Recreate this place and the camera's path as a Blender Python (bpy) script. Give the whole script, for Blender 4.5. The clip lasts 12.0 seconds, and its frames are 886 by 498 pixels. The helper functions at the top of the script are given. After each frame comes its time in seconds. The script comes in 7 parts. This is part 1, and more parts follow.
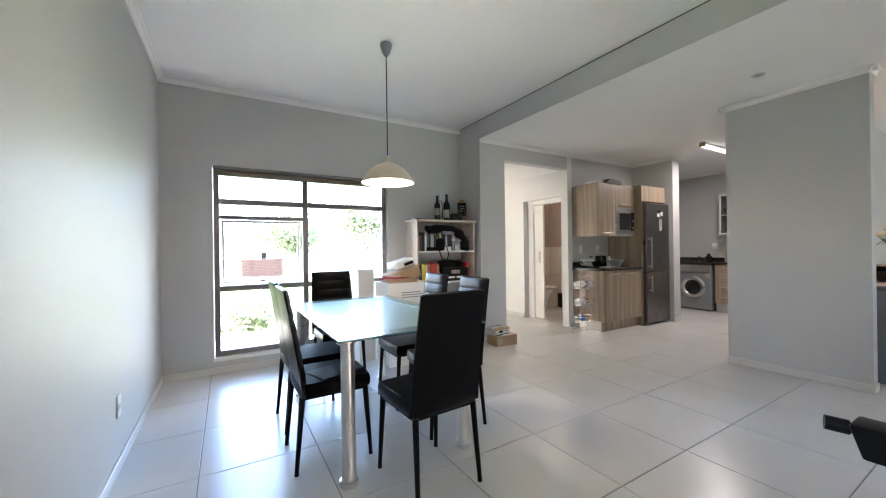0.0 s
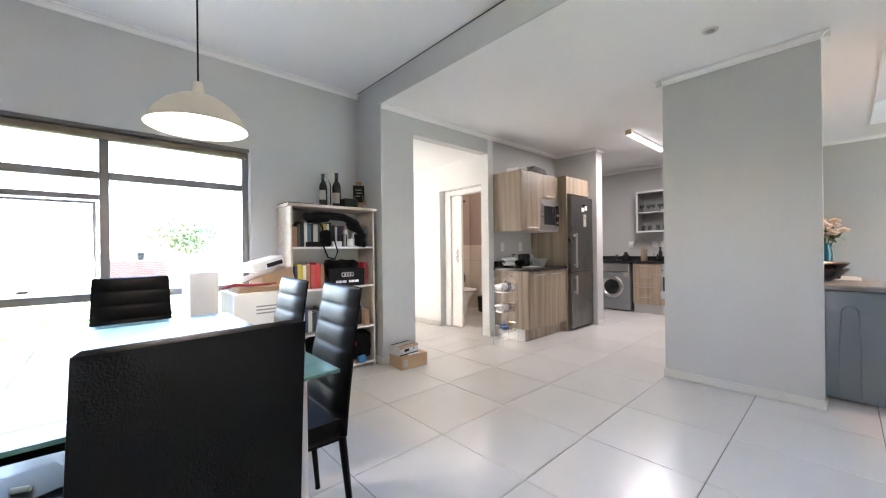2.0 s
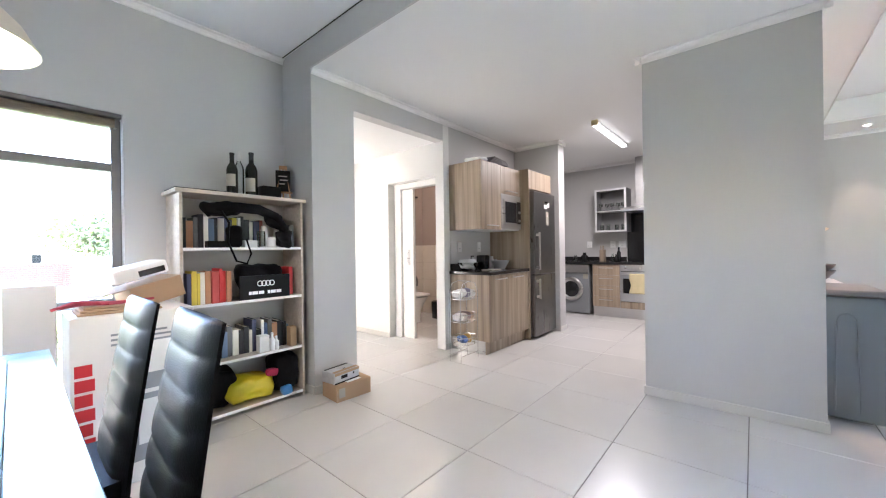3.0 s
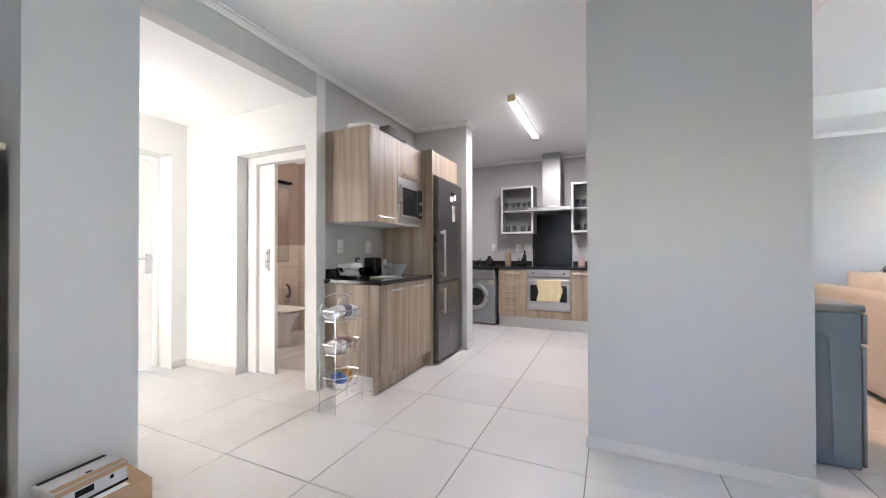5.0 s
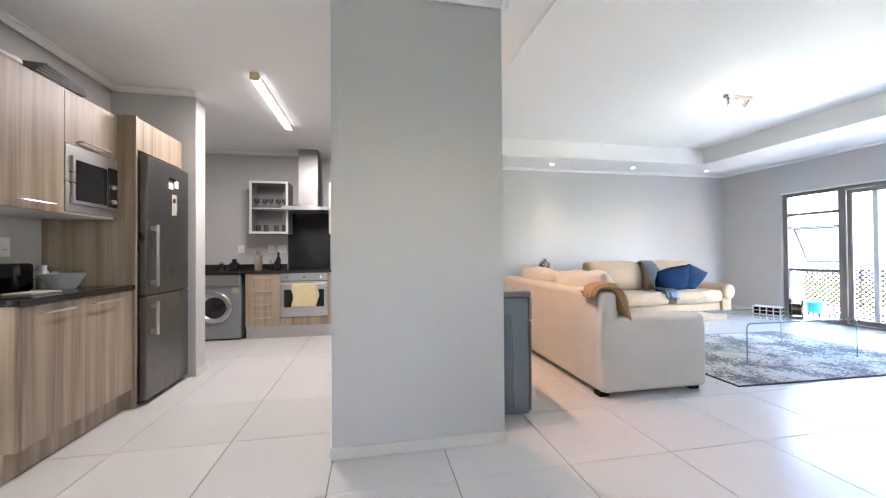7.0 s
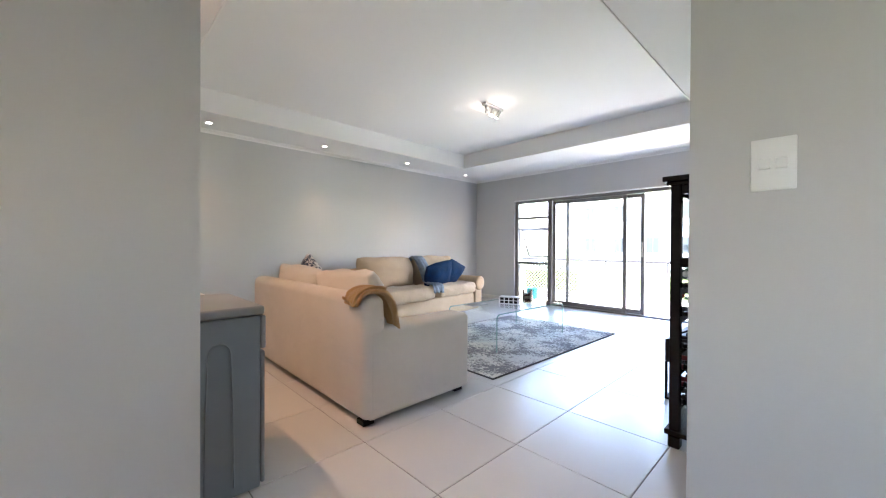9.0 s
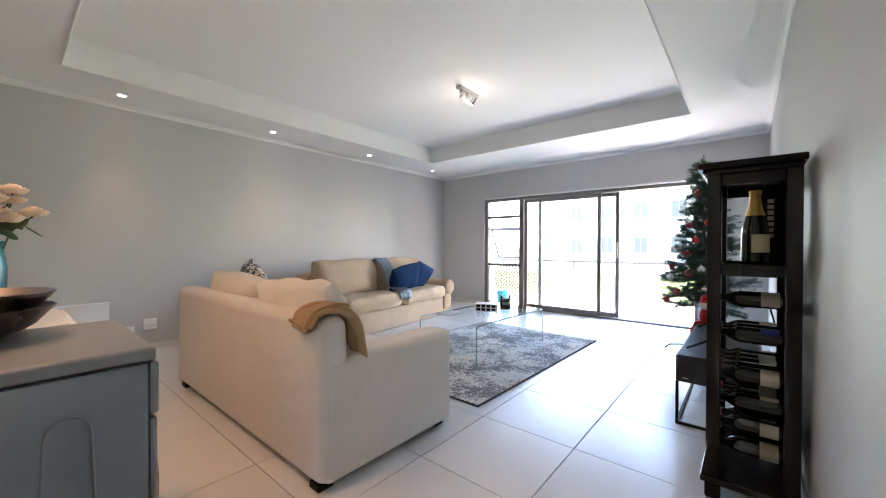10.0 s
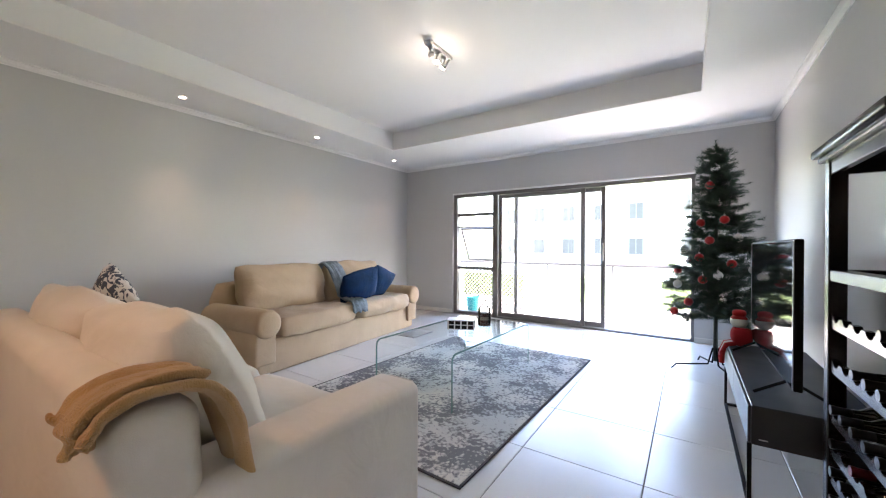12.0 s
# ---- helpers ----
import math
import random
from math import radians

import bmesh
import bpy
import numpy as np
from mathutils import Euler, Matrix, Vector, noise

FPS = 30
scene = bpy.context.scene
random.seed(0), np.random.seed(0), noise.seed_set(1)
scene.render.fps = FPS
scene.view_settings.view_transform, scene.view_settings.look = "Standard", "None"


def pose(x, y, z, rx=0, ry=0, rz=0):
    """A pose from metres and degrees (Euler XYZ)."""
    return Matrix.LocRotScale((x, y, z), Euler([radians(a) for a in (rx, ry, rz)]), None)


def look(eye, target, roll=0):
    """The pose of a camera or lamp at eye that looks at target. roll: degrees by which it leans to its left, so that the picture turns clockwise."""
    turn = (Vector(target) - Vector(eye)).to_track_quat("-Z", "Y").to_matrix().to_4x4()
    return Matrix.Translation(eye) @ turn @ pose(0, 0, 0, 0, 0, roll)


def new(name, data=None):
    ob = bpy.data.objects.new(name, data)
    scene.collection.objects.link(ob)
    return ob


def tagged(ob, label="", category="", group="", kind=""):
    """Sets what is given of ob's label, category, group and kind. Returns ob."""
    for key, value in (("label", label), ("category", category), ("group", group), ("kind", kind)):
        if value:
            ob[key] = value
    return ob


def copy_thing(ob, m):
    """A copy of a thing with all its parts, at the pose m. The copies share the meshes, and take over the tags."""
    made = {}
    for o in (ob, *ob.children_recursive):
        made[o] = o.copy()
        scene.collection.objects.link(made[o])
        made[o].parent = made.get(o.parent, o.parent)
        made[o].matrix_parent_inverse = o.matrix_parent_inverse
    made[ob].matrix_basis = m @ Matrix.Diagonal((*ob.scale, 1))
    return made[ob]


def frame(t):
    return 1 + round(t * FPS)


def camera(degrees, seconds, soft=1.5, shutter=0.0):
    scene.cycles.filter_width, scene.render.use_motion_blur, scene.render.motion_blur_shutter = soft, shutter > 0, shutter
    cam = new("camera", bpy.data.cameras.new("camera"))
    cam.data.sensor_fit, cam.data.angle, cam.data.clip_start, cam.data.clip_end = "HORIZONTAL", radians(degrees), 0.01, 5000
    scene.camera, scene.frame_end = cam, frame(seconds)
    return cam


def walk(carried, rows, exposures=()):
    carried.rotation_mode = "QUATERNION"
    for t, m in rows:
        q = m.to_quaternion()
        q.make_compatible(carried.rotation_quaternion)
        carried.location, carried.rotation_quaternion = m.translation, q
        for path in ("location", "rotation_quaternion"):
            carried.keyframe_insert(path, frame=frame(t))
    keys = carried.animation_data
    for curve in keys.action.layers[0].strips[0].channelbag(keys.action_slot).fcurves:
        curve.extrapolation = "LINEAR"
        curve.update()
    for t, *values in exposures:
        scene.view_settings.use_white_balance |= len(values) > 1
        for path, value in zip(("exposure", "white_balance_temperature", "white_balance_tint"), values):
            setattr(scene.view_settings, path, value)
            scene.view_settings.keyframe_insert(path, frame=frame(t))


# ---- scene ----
cam = camera(101.0, 12.0, soft=1.15)
PATH = [
    (0, (1.241, 0.686, 1.18), (2.261, 2.406, 1.182), -0.8),
    (0.5, (1.423, 0.798, 1.144), (2.504, 2.481, 1.157), -0.6),
    (1, (1.57, 0.958, 1.141), (2.709, 2.601, 1.149), -0.7),
    (1.5, (1.789, 1.153, 1.131), (3.031, 2.72, 1.142), -0.6),
    (2, (2.023, 1.339, 1.13), (3.369, 2.818, 1.13), -0.7),
    (2.5, (2.258, 1.553, 1.123), (3.678, 2.962, 1.123), -0.7),
    (3, (2.473, 1.762, 1.134), (3.997, 3.057, 1.133), -0.8),
    (5, (3.384, 2.284, 1.103), (5.203, 3.115, 1.118), -0.1),
    (5.5, (3.533, 2.285, 1.105), (5.432, 2.913, 1.13), -0.1),
    (6, (3.569, 2.277, 1.099), (5.542, 2.599, 1.127), -0.2),
    (6.5, (3.577, 2.248, 1.095), (5.577, 2.237, 1.124), -0.3),
    (7, (3.578, 2.183, 1.093), (5.541, 1.805, 1.116), -0.4),
    (7.5, (3.616, 2.066, 1.1), (5.476, 1.332, 1.107), -0.3),
    (9.5, (4.368, 1.568, 1.112), (5.714, 0.088, 1.098), 0.3),
    (10, (4.581, 1.415, 1.125), (5.862, -0.122, 1.111), 0.2),
    (10.5, (4.736, 1.237, 1.106), (5.934, -0.364, 1.093), 0.3),
    (11, (4.875, 1.037, 1.109), (6.053, -0.579, 1.097), 0.3),
    (11.5, (5.036, 0.905, 1.112), (6.189, -0.729, 1.103), 0.0),
    (12, (5.143, 0.75, 1.124), (6.262, -0.908, 1.117), 0.3),
]
EXPOSURES = [(0.0, 5.25, 6300, 17), (2.0, 5.83, 6150, 19), (2.5, 5.97, 6050, 20), (3.0, 5.95, 6000, 20), (5.0, 5.92, 5880, 19), (6.0, 6.15, 5950, 19), (6.5, 6.08, 6000, 19), (7.7, 5.65, 6350, 18), (9.5, 5.25, 6500, 19), (12.0, 5.12, 6750, 20)]
walk(cam, [(t, look(eye, target, roll)) for t, eye, target, roll in PATH], EXPOSURES)

# ---- light ----
world = bpy.data.worlds.new("sky")
scene.world = world
world.use_nodes = True
_n = world.node_tree.nodes
_sky = _n.new("ShaderNodeTexSky")
_sky.sky_type = "NISHITA"
_sky.sun_disc = False
_sky.sun_elevation = radians(34)
_sky.sun_rotation = radians(-86.3)
world.node_tree.links.new(_sky.outputs[0], _n["Background"].inputs[0])
_n["Background"].inputs[1].default_value = 0.15
sun = new("sun", bpy.data.lights.new("sun", "SUN"))
sun.data.energy, sun.data.angle, sun.data.color = 4.6, radians(0.5), (1.0, 0.92, 0.80)
sun.matrix_world = look((-9.2, 0.6, 6.5), (0, 0, 0))


def point_lamp(name, loc, watts, radius=0.04, colour=(1.0, 0.86, 0.68)):
    ob = new(name, bpy.data.lights.new(name, "POINT"))
    ob.data.energy, ob.data.shadow_soft_size, ob.data.color = watts, radius, colour
    ob.location = loc
    return ob


def spot_lamp(name, loc, target, watts, angle=80, colour=(1.0, 0.82, 0.62)):
    ob = new(name, bpy.data.lights.new(name, "SPOT"))
    ob.data.energy, ob.data.spot_size, ob.data.spot_blend, ob.data.color = watts, radians(angle), 0.8, colour
    ob.data.shadow_soft_size = 0.03
    ob.matrix_world = look(loc, target)
    return ob


# ---- materials ----
def nodes_of(name):
    m = bpy.data.materials.new(name)
    m.use_nodes = True
    return m, m.node_tree.nodes, m.node_tree.links, m.node_tree.nodes["Principled BSDF"]


def shift(c, f):
    return (min(1, c[0] * f), min(1, c[1] * f), min(1, c[2] * f), 1)


def mat(name, c, rough=0.5, metal=0.0, var=0.08, scale=3.0, bump=0.05, bscale=120.0, stretch=(1, 1, 1), coat=0.0, rvar=0.08, sheen=0.0, spec=0.5, fold=0.0):
    """Paint, cloth, metal, plastic: broad stains and fine grain over one colour."""
    m, n, l, b = nodes_of(name)
    geo = n.new("ShaderNodeTexCoord")
    mp = n.new("ShaderNodeMapping")
    mp.inputs["Scale"].default_value = stretch
    l.new(geo.outputs["Object"], mp.inputs[0])
    big, fine = n.new("ShaderNodeTexNoise"), n.new("ShaderNodeTexNoise")
    big.inputs["Scale"].default_value, big.inputs["Detail"].default_value = scale, 5
    fine.inputs["Scale"].default_value, fine.inputs["Detail"].default_value = bscale, 3
    l.new(mp.outputs[0], big.inputs[0])
    l.new(mp.outputs[0], fine.inputs[0])
    mix = n.new("ShaderNodeMix")
    mix.data_type = "RGBA"
    mix.inputs[6].default_value, mix.inputs[7].default_value = shift(c, 1 - var), shift(c, 1 + var)
    l.new(big.outputs[0], mix.inputs[0])
    l.new(mix.outputs[2], b.inputs["Base Color"])
    mr = n.new("ShaderNodeMapRange")
    mr.inputs[3].default_value, mr.inputs[4].default_value = max(0.02, rough - rvar), min(1, rough + rvar)
    l.new(big.outputs[0], mr.inputs[0])
    l.new(mr.outputs[0], b.inputs["Roughness"])
    b.inputs["Metallic"].default_value = metal
    b.inputs["Coat Weight"].default_value = coat
    b.inputs["Sheen Weight"].default_value = sheen
    b.inputs["Specular IOR Level"].default_value = spec
    if bump:
        bp = n.new("ShaderNodeBump")
        bp.inputs["Strength"].default_value, bp.inputs["Distance"].default_value = bump, 0.01
        l.new(fine.outputs[0], bp.inputs["Height"])
        l.new(bp.outputs[0], b.inputs["Normal"])
        if fold:
            cr, b2 = n.new("ShaderNodeTexNoise"), n.new("ShaderNodeBump")
            cr.inputs["Scale"].default_value, cr.inputs["Detail"].default_value, cr.inputs["Distortion"].default_value = 5.5, 4, 1.2
            l.new(mp.outputs[0], cr.inputs[0])
            b2.inputs["Strength"].default_value, b2.inputs["Distance"].default_value = fold, 0.022
            l.new(cr.outputs[0], b2.inputs["Height"])
            l.new(bp.outputs[0], b2.inputs["Normal"])
            l.new(b2.outputs[0], b.inputs["Normal"])
    return m


def wood_mat(name, dark, light, grain=(28, 28, 0.9), rough=0.42, spec=0.4):
    m, n, l, b = nodes_of(name)
    b.inputs["Specular IOR Level"].default_value = spec
    geo = n.new("ShaderNodeNewGeometry")
    mp, mp2 = n.new("ShaderNodeMapping"), n.new("ShaderNodeMapping")
    mp.inputs["Scale"].default_value = grain
    mp2.inputs["Scale"].default_value = (grain[0] * 5, grain[1] * 5, grain[2] * 3)
    l.new(geo.outputs["Position"], mp.inputs[0])
    l.new(geo.outputs["Position"], mp2.inputs[0])
    a, f = n.new("ShaderNodeTexNoise"), n.new("ShaderNodeTexNoise")
    a.inputs["Scale"].default_value, a.inputs["Detail"].default_value, a.inputs["Distortion"].default_value = 1.0, 4, 0.4
    f.inputs["Scale"].default_value, f.inputs["Detail"].default_value = 1.0, 3
    l.new(mp.outputs[0], a.inputs[0])
    l.new(mp2.outputs[0], f.inputs[0])
    ramp = n.new("ShaderNodeValToRGB")
    ramp.color_ramp.elements[0].position, ramp.color_ramp.elements[1].position = 0.32, 0.68
    ramp.color_ramp.elements[0].color, ramp.color_ramp.elements[1].color = (*dark, 1), (*light, 1)
    add = n.new("ShaderNodeMix")
    add.inputs[0].default_value = 0.28
    l.new(a.outputs[0], add.inputs[2])
    l.new(f.outputs[0], add.inputs[3])
    l.new(add.outputs[0], ramp.inputs[0])
    l.new(ramp.outputs[0], b.inputs["Base Color"])
    b.inputs["Roughness"].default_value = rough
    bp = n.new("ShaderNodeBump")
    bp.inputs["Strength"].default_value, bp.inputs["Distance"].default_value = 0.06, 0.004
    l.new(f.outputs[0], bp.inputs["Height"])
    l.new(bp.outputs[0], b.inputs["Normal"])
    return m


def tile_mat(name, c, rough=0.22, var=0.06):
    m, n, l, b = nodes_of(name)
    geo, info = n.new("ShaderNodeNewGeometry"), n.new("ShaderNodeObjectInfo")
    big = n.new("ShaderNodeTexNoise")
    big.inputs["Scale"].default_value, big.inputs["Detail"].default_value = 2.2, 6
    l.new(geo.outputs["Position"], big.inputs[0])
    mix, mix2 = n.new("ShaderNodeMix"), n.new("ShaderNodeMix")
    mix.data_type = mix2.data_type = "RGBA"
    mix.inputs[6].default_value, mix.inputs[7].default_value = shift(c, 1 - var), shift(c, 1 + var)
    l.new(big.outputs[0], mix.inputs[0])
    mix2.blend_type = "MULTIPLY"
    mix2.inputs[0].default_value = 1.0
    mr = n.new("ShaderNodeMapRange")
    mr.inputs[3].default_value, mr.inputs[4].default_value = 0.95, 1.0
    l.new(info.outputs["Random"], mr.inputs[0])
    comb = n.new("ShaderNodeCombineColor")
    for k in range(3):
        l.new(mr.outputs[0], comb.inputs[k])
    l.new(mix.outputs[2], mix2.inputs[6])
    l.new(comb.outputs[0], mix2.inputs[7])
    l.new(mix2.outputs[2], b.inputs["Base Color"])
    b.inputs["Roughness"].default_value = rough
    b.inputs["Specular IOR Level"].default_value = 0.7
    return m


def glass_mat(name, c=(1, 1, 1), rough=0.0, trans=0.9):
    """Clear sheet glass: mostly see-through, with a mirror gloss that grows at a slant."""
    m, n, l, b = nodes_of(name)
    n.remove(b)
    out = n["Material Output"]
    tr, gl, mx, fr = n.new("ShaderNodeBsdfTransparent"), n.new("ShaderNodeBsdfGlossy"), n.new("ShaderNodeMixShader"), n.new("ShaderNodeFresnel")
    tr.inputs[0].default_value = (*c, 1)
    gl.inputs["Roughness"].default_value = rough
    fr.inputs[0].default_value = 1.45
    l.new(fr.outputs[0], mx.inputs[0])
    l.new(tr.outputs[0], mx.inputs[1])
    l.new(gl.outputs[0], mx.inputs[2])
    l.new(mx.outputs[0], out.inputs[0])
    return m


def glow(name, c, strength):
    m, n, l, b = nodes_of(name)
    b.inputs["Base Color"].default_value = (*c, 1)
    b.inputs["Emission Color"].default_value = (*c, 1)
    b.inputs["Emission Strength"].default_value = strength
    return m


WALL = mat("grey_wall_paint", (0.505, 0.50, 0.49), 0.55, var=0.03, scale=1.2, bump=0.05, bscale=260)
WALL_W = mat("pale_wall_paint", (0.70, 0.70, 0.68), 0.5, var=0.03, scale=1.2, bump=0.05, bscale=260)
CEIL = mat("white_ceiling_paint", (0.80, 0.80, 0.79), 0.75, var=0.02, scale=0.8, bump=0.03, bscale=200)
TRIM = mat("white_trim_paint", (0.80, 0.79, 0.77), 0.45, var=0.03)
SKIRT = tile_mat("cream_skirting_tile", (0.62, 0.60, 0.56), 0.3)
TILE = tile_mat("pale_porcelain_tile", (0.64, 0.625, 0.605), 0.26)
GROUT = mat("grey_grout", (0.17, 0.16, 0.15), 0.9, var=0.2, scale=9)
FRAME = mat("grey_bronze_aluminium", (0.19, 0.18, 0.172), 0.45, 0.4, var=0.08, bump=0.02)
GLASS = glass_mat("clear_pane")
WOOD = wood_mat("striped_ash_laminate", (0.205, 0.150, 0.105), (0.45, 0.36, 0.265), (17, 17, 0.6))
PINE = wood_mat("pale_oak_laminate", (0.42, 0.35, 0.285), (0.56, 0.485, 0.41), (3, 30, 30))
STONE = mat("black_granite", (0.018, 0.017, 0.018), 0.14, var=0.5, scale=160, bump=0.0, rvar=0.04)
STEEL = mat("brushed_steel", (0.56, 0.55, 0.54), 0.3, 1.0, var=0.06, scale=4, bump=0.03, bscale=60, stretch=(1, 1, 12))
CHROME = mat("polished_chrome", (0.72, 0.72, 0.72), 0.09, 1.0, var=0.02, bump=0.0, rvar=0.03)
DSTEEL = mat("dark_brushed_steel", (0.17, 0.165, 0.16), 0.3, 0.9, var=0.08, scale=3, bump=0.03, bscale=70, stretch=(12, 1, 1))
LEATHER = mat("black_faux_leather", (0.003, 0.003, 0.0034), 0.40, var=0.2, scale=8, bump=0.12, bscale=240, spec=0.11)
BLACKM = mat("black_powder_coat", (0.005, 0.005, 0.005), 0.5, var=0.2, bump=0.02, spec=0.15)
BLACKP = mat("black_gloss_plastic", (0.01, 0.01, 0.011), 0.15, var=0.2, bump=0.0, rvar=0.05)
WHITEP = mat("white_plastic", (0.78, 0.78, 0.77), 0.35, var=0.02, bump=0.0)
PORC = mat("white_porcelain", (0.82, 0.81, 0.79), 0.1, var=0.02, bump=0.0, rvar=0.03, coat=0.3)
CARD = mat("brown_cardboard", (0.38, 0.25, 0.15), 0.85, var=0.1, scale=5, bump=0.08, bscale=60)
CARDW = mat("white_printed_carton", (0.72, 0.72, 0.71), 0.55, var=0.04, scale=5)
FABRIC = mat("cream_sofa_canvas", (0.60, 0.545, 0.48), 0.85, var=0.09, scale=4, bump=0.14, bscale=420, sheen=0.1, spec=0.2, fold=0.3)
FABRIC_B = mat("beige_sofa_canvas", (0.46, 0.335, 0.22), 0.85, var=0.16, scale=4, bump=0.18, bscale=420, sheen=0.1, spec=0.2, fold=0.34)
TOWEL = mat("mustard_fleece", (0.40, 0.225, 0.085), 0.95, var=0.14, scale=14, bump=0.8, bscale=300, sheen=0.2, fold=0.6)
NAVY = mat("navy_velvet", (0.002, 0.024, 0.075), 0.85, var=0.5, scale=9, bump=0.4, bscale=300, spec=0.2, fold=0.4)
DWOOD = wood_mat("dark_stained_wood", (0.006, 0.004, 0.004), (0.013, 0.008, 0.007), (30, 30, 2), 0.27, 0.32)
GREYM = mat("grey_enamelled_steel", (0.20, 0.235, 0.27), 0.35, 0.2, var=0.04, bump=0.01)
SILVERP = mat("silver_grey_plastic", (0.24, 0.25, 0.26), 0.35, 0.2, var=0.04, bump=0.0)


# ---- building blocks ----
def bx(bm, x0, y0, z0, x1, y1, z1, bev=0.0, seg=2, m=None):
    """A box between two corners, its edges rounded by bev."""
    r = bmesh.ops.create_cube(bm, size=1.0)
    vs = r["verts"]
    for v in vs:
        v.co = Vector(((x0 + x1) / 2 + v.co.x * (x1 - x0), (y0 + y1) / 2 + v.co.y * (y1 - y0), (z0 + z1) / 2 + v.co.z * (z1 - z0)))
        if m is not None:
            v.co = m @ v.co
    if bev:
        es = list({e for v in vs for e in v.link_edges})
        bmesh.ops.bevel(bm, geom=es, offset=bev, segments=seg, affect="EDGES", profile=0.5)
    return bm


def rod(bm, p, q, r0, r1=None, seg=12, caps=True):
    """A round bar from p to q."""
    p, q = Vector(p), Vector(q)
    d = q - p
    m = Matrix.Translation((p + q) / 2) @ d.to_track_quat("Z", "Y").to_matrix().to_4x4()
    bmesh.ops.create_cone(bm, cap_ends=caps, segments=seg, radius1=r0, radius2=r0 if r1 is None else r1, depth=d.length, matrix=m)
    return bm


def turn(bm, prof, x=0.0, y=0.0, z=0.0, seg=24, m=None):
    """A turned body from (radius, height) pairs."""
    rings = []
    for r, h in prof:
        ring = []
        for k in range(seg):
            a = 2 * math.pi * k / seg
            co = Vector((x + r * math.cos(a), y + r * math.sin(a), z + h))
            ring.append(bm.verts.new(m @ co if m is not None else co))
        rings.append(ring)
    for a, b in zip(rings, rings[1:]):
        for k in range(seg):
            bm.faces.new((a[k], a[(k + 1) % seg], b[(k + 1) % seg], b[k]))
    for ring, flip in ((rings[0], True), (rings[-1], False)):
        if (ring[0].co - ring[seg // 2].co).length > 1e-4:
            bm.faces.new(ring[::-1] if flip else ring)
    return bm


def tube(bm, pts, r, seg=8):
    """A bent wire or pipe through pts."""
    pts = [Vector(p) for p in pts]
    rings = []
    for i, p in enumerate(pts):
        d = (pts[min(i + 1, len(pts) - 1)] - pts[max(i - 1, 0)]).normalized()
        q = d.to_track_quat("Z", "Y").to_matrix()
        rings.append([bm.verts.new(p + q @ Vector((r * math.cos(2 * math.pi * k / seg), r * math.sin(2 * math.pi * k / seg), 0))) for k in range(seg)])
    for a, b in zip(rings, rings[1:]):
        for k in range(seg):
            try:
                bm.faces.new((a[k], a[(k + 1) % seg], b[(k + 1) % seg], b[k]))
            except ValueError:
                pass
    bm.faces.new(rings[0][::-1])
    bm.faces.new(rings[-1])
    return bm


def puff(bm, c, s, e=0.35, n=9, crumple=0.0, m=None, seed=0):
    """A stuffed cushion: a rounded block of size s round c. e: 0 is a box, 1 a ball."""
    r = bmesh.ops.create_grid(bm, x_segments=1, y_segments=1, size=0.0)
    bmesh.ops.delete(bm, geom=r["verts"], context="VERTS")
    vid = {}

    def vert(i, j, k):
        key = (i, j, k)
        if key not in vid:
            p = Vector((2 * i / n - 1, 2 * j / n - 1, 2 * k / n - 1))
            ball = Vector((p.x * math.sqrt(max(0, 1 - p.y * p.y / 2 - p.z * p.z / 2 + p.y * p.y * p.z * p.z / 3)),
                           p.y * math.sqrt(max(0, 1 - p.z * p.z / 2 - p.x * p.x / 2 + p.z * p.z * p.x * p.x / 3)),
                           p.z * math.sqrt(max(0, 1 - p.x * p.x / 2 - p.y * p.y / 2 + p.x * p.x * p.y * p.y / 3))))
            q = p.lerp(ball, e)
            co = Vector((q.x * s[0] / 2, q.y * s[1] / 2, q.z * s[2] / 2))
            if crumple:
                co += noise.noise_vector(co * 7 + Vector((seed * 3.1, seed, 0))) * crumple + noise.noise_vector(co * 21 + Vector((seed, 0, seed))) * crumple * 0.35
            co += Vector(c)
            vid[key] = bm.verts.new(m @ co if m is not None else co)
        return vid[key]
    for a in range(n):
        for b in range(n):
            for f, flip in ((0, True), (n, False)):
                for q in (((a, b, f), (a + 1, b, f), (a + 1, b + 1, f), (a, b + 1, f)),
                          ((f, a, b), (f, a + 1, b), (f, a + 1, b + 1), (f, a, b + 1)),
                          ((b, f, a), (b, f, a + 1), (b + 1, f, a + 1), (b + 1, f, a))):
                    vs = [vert(*t) for t in q]
                    bm.faces.new(vs[::-1] if flip else vs)
    return bm


def B():
    return bmesh.new()


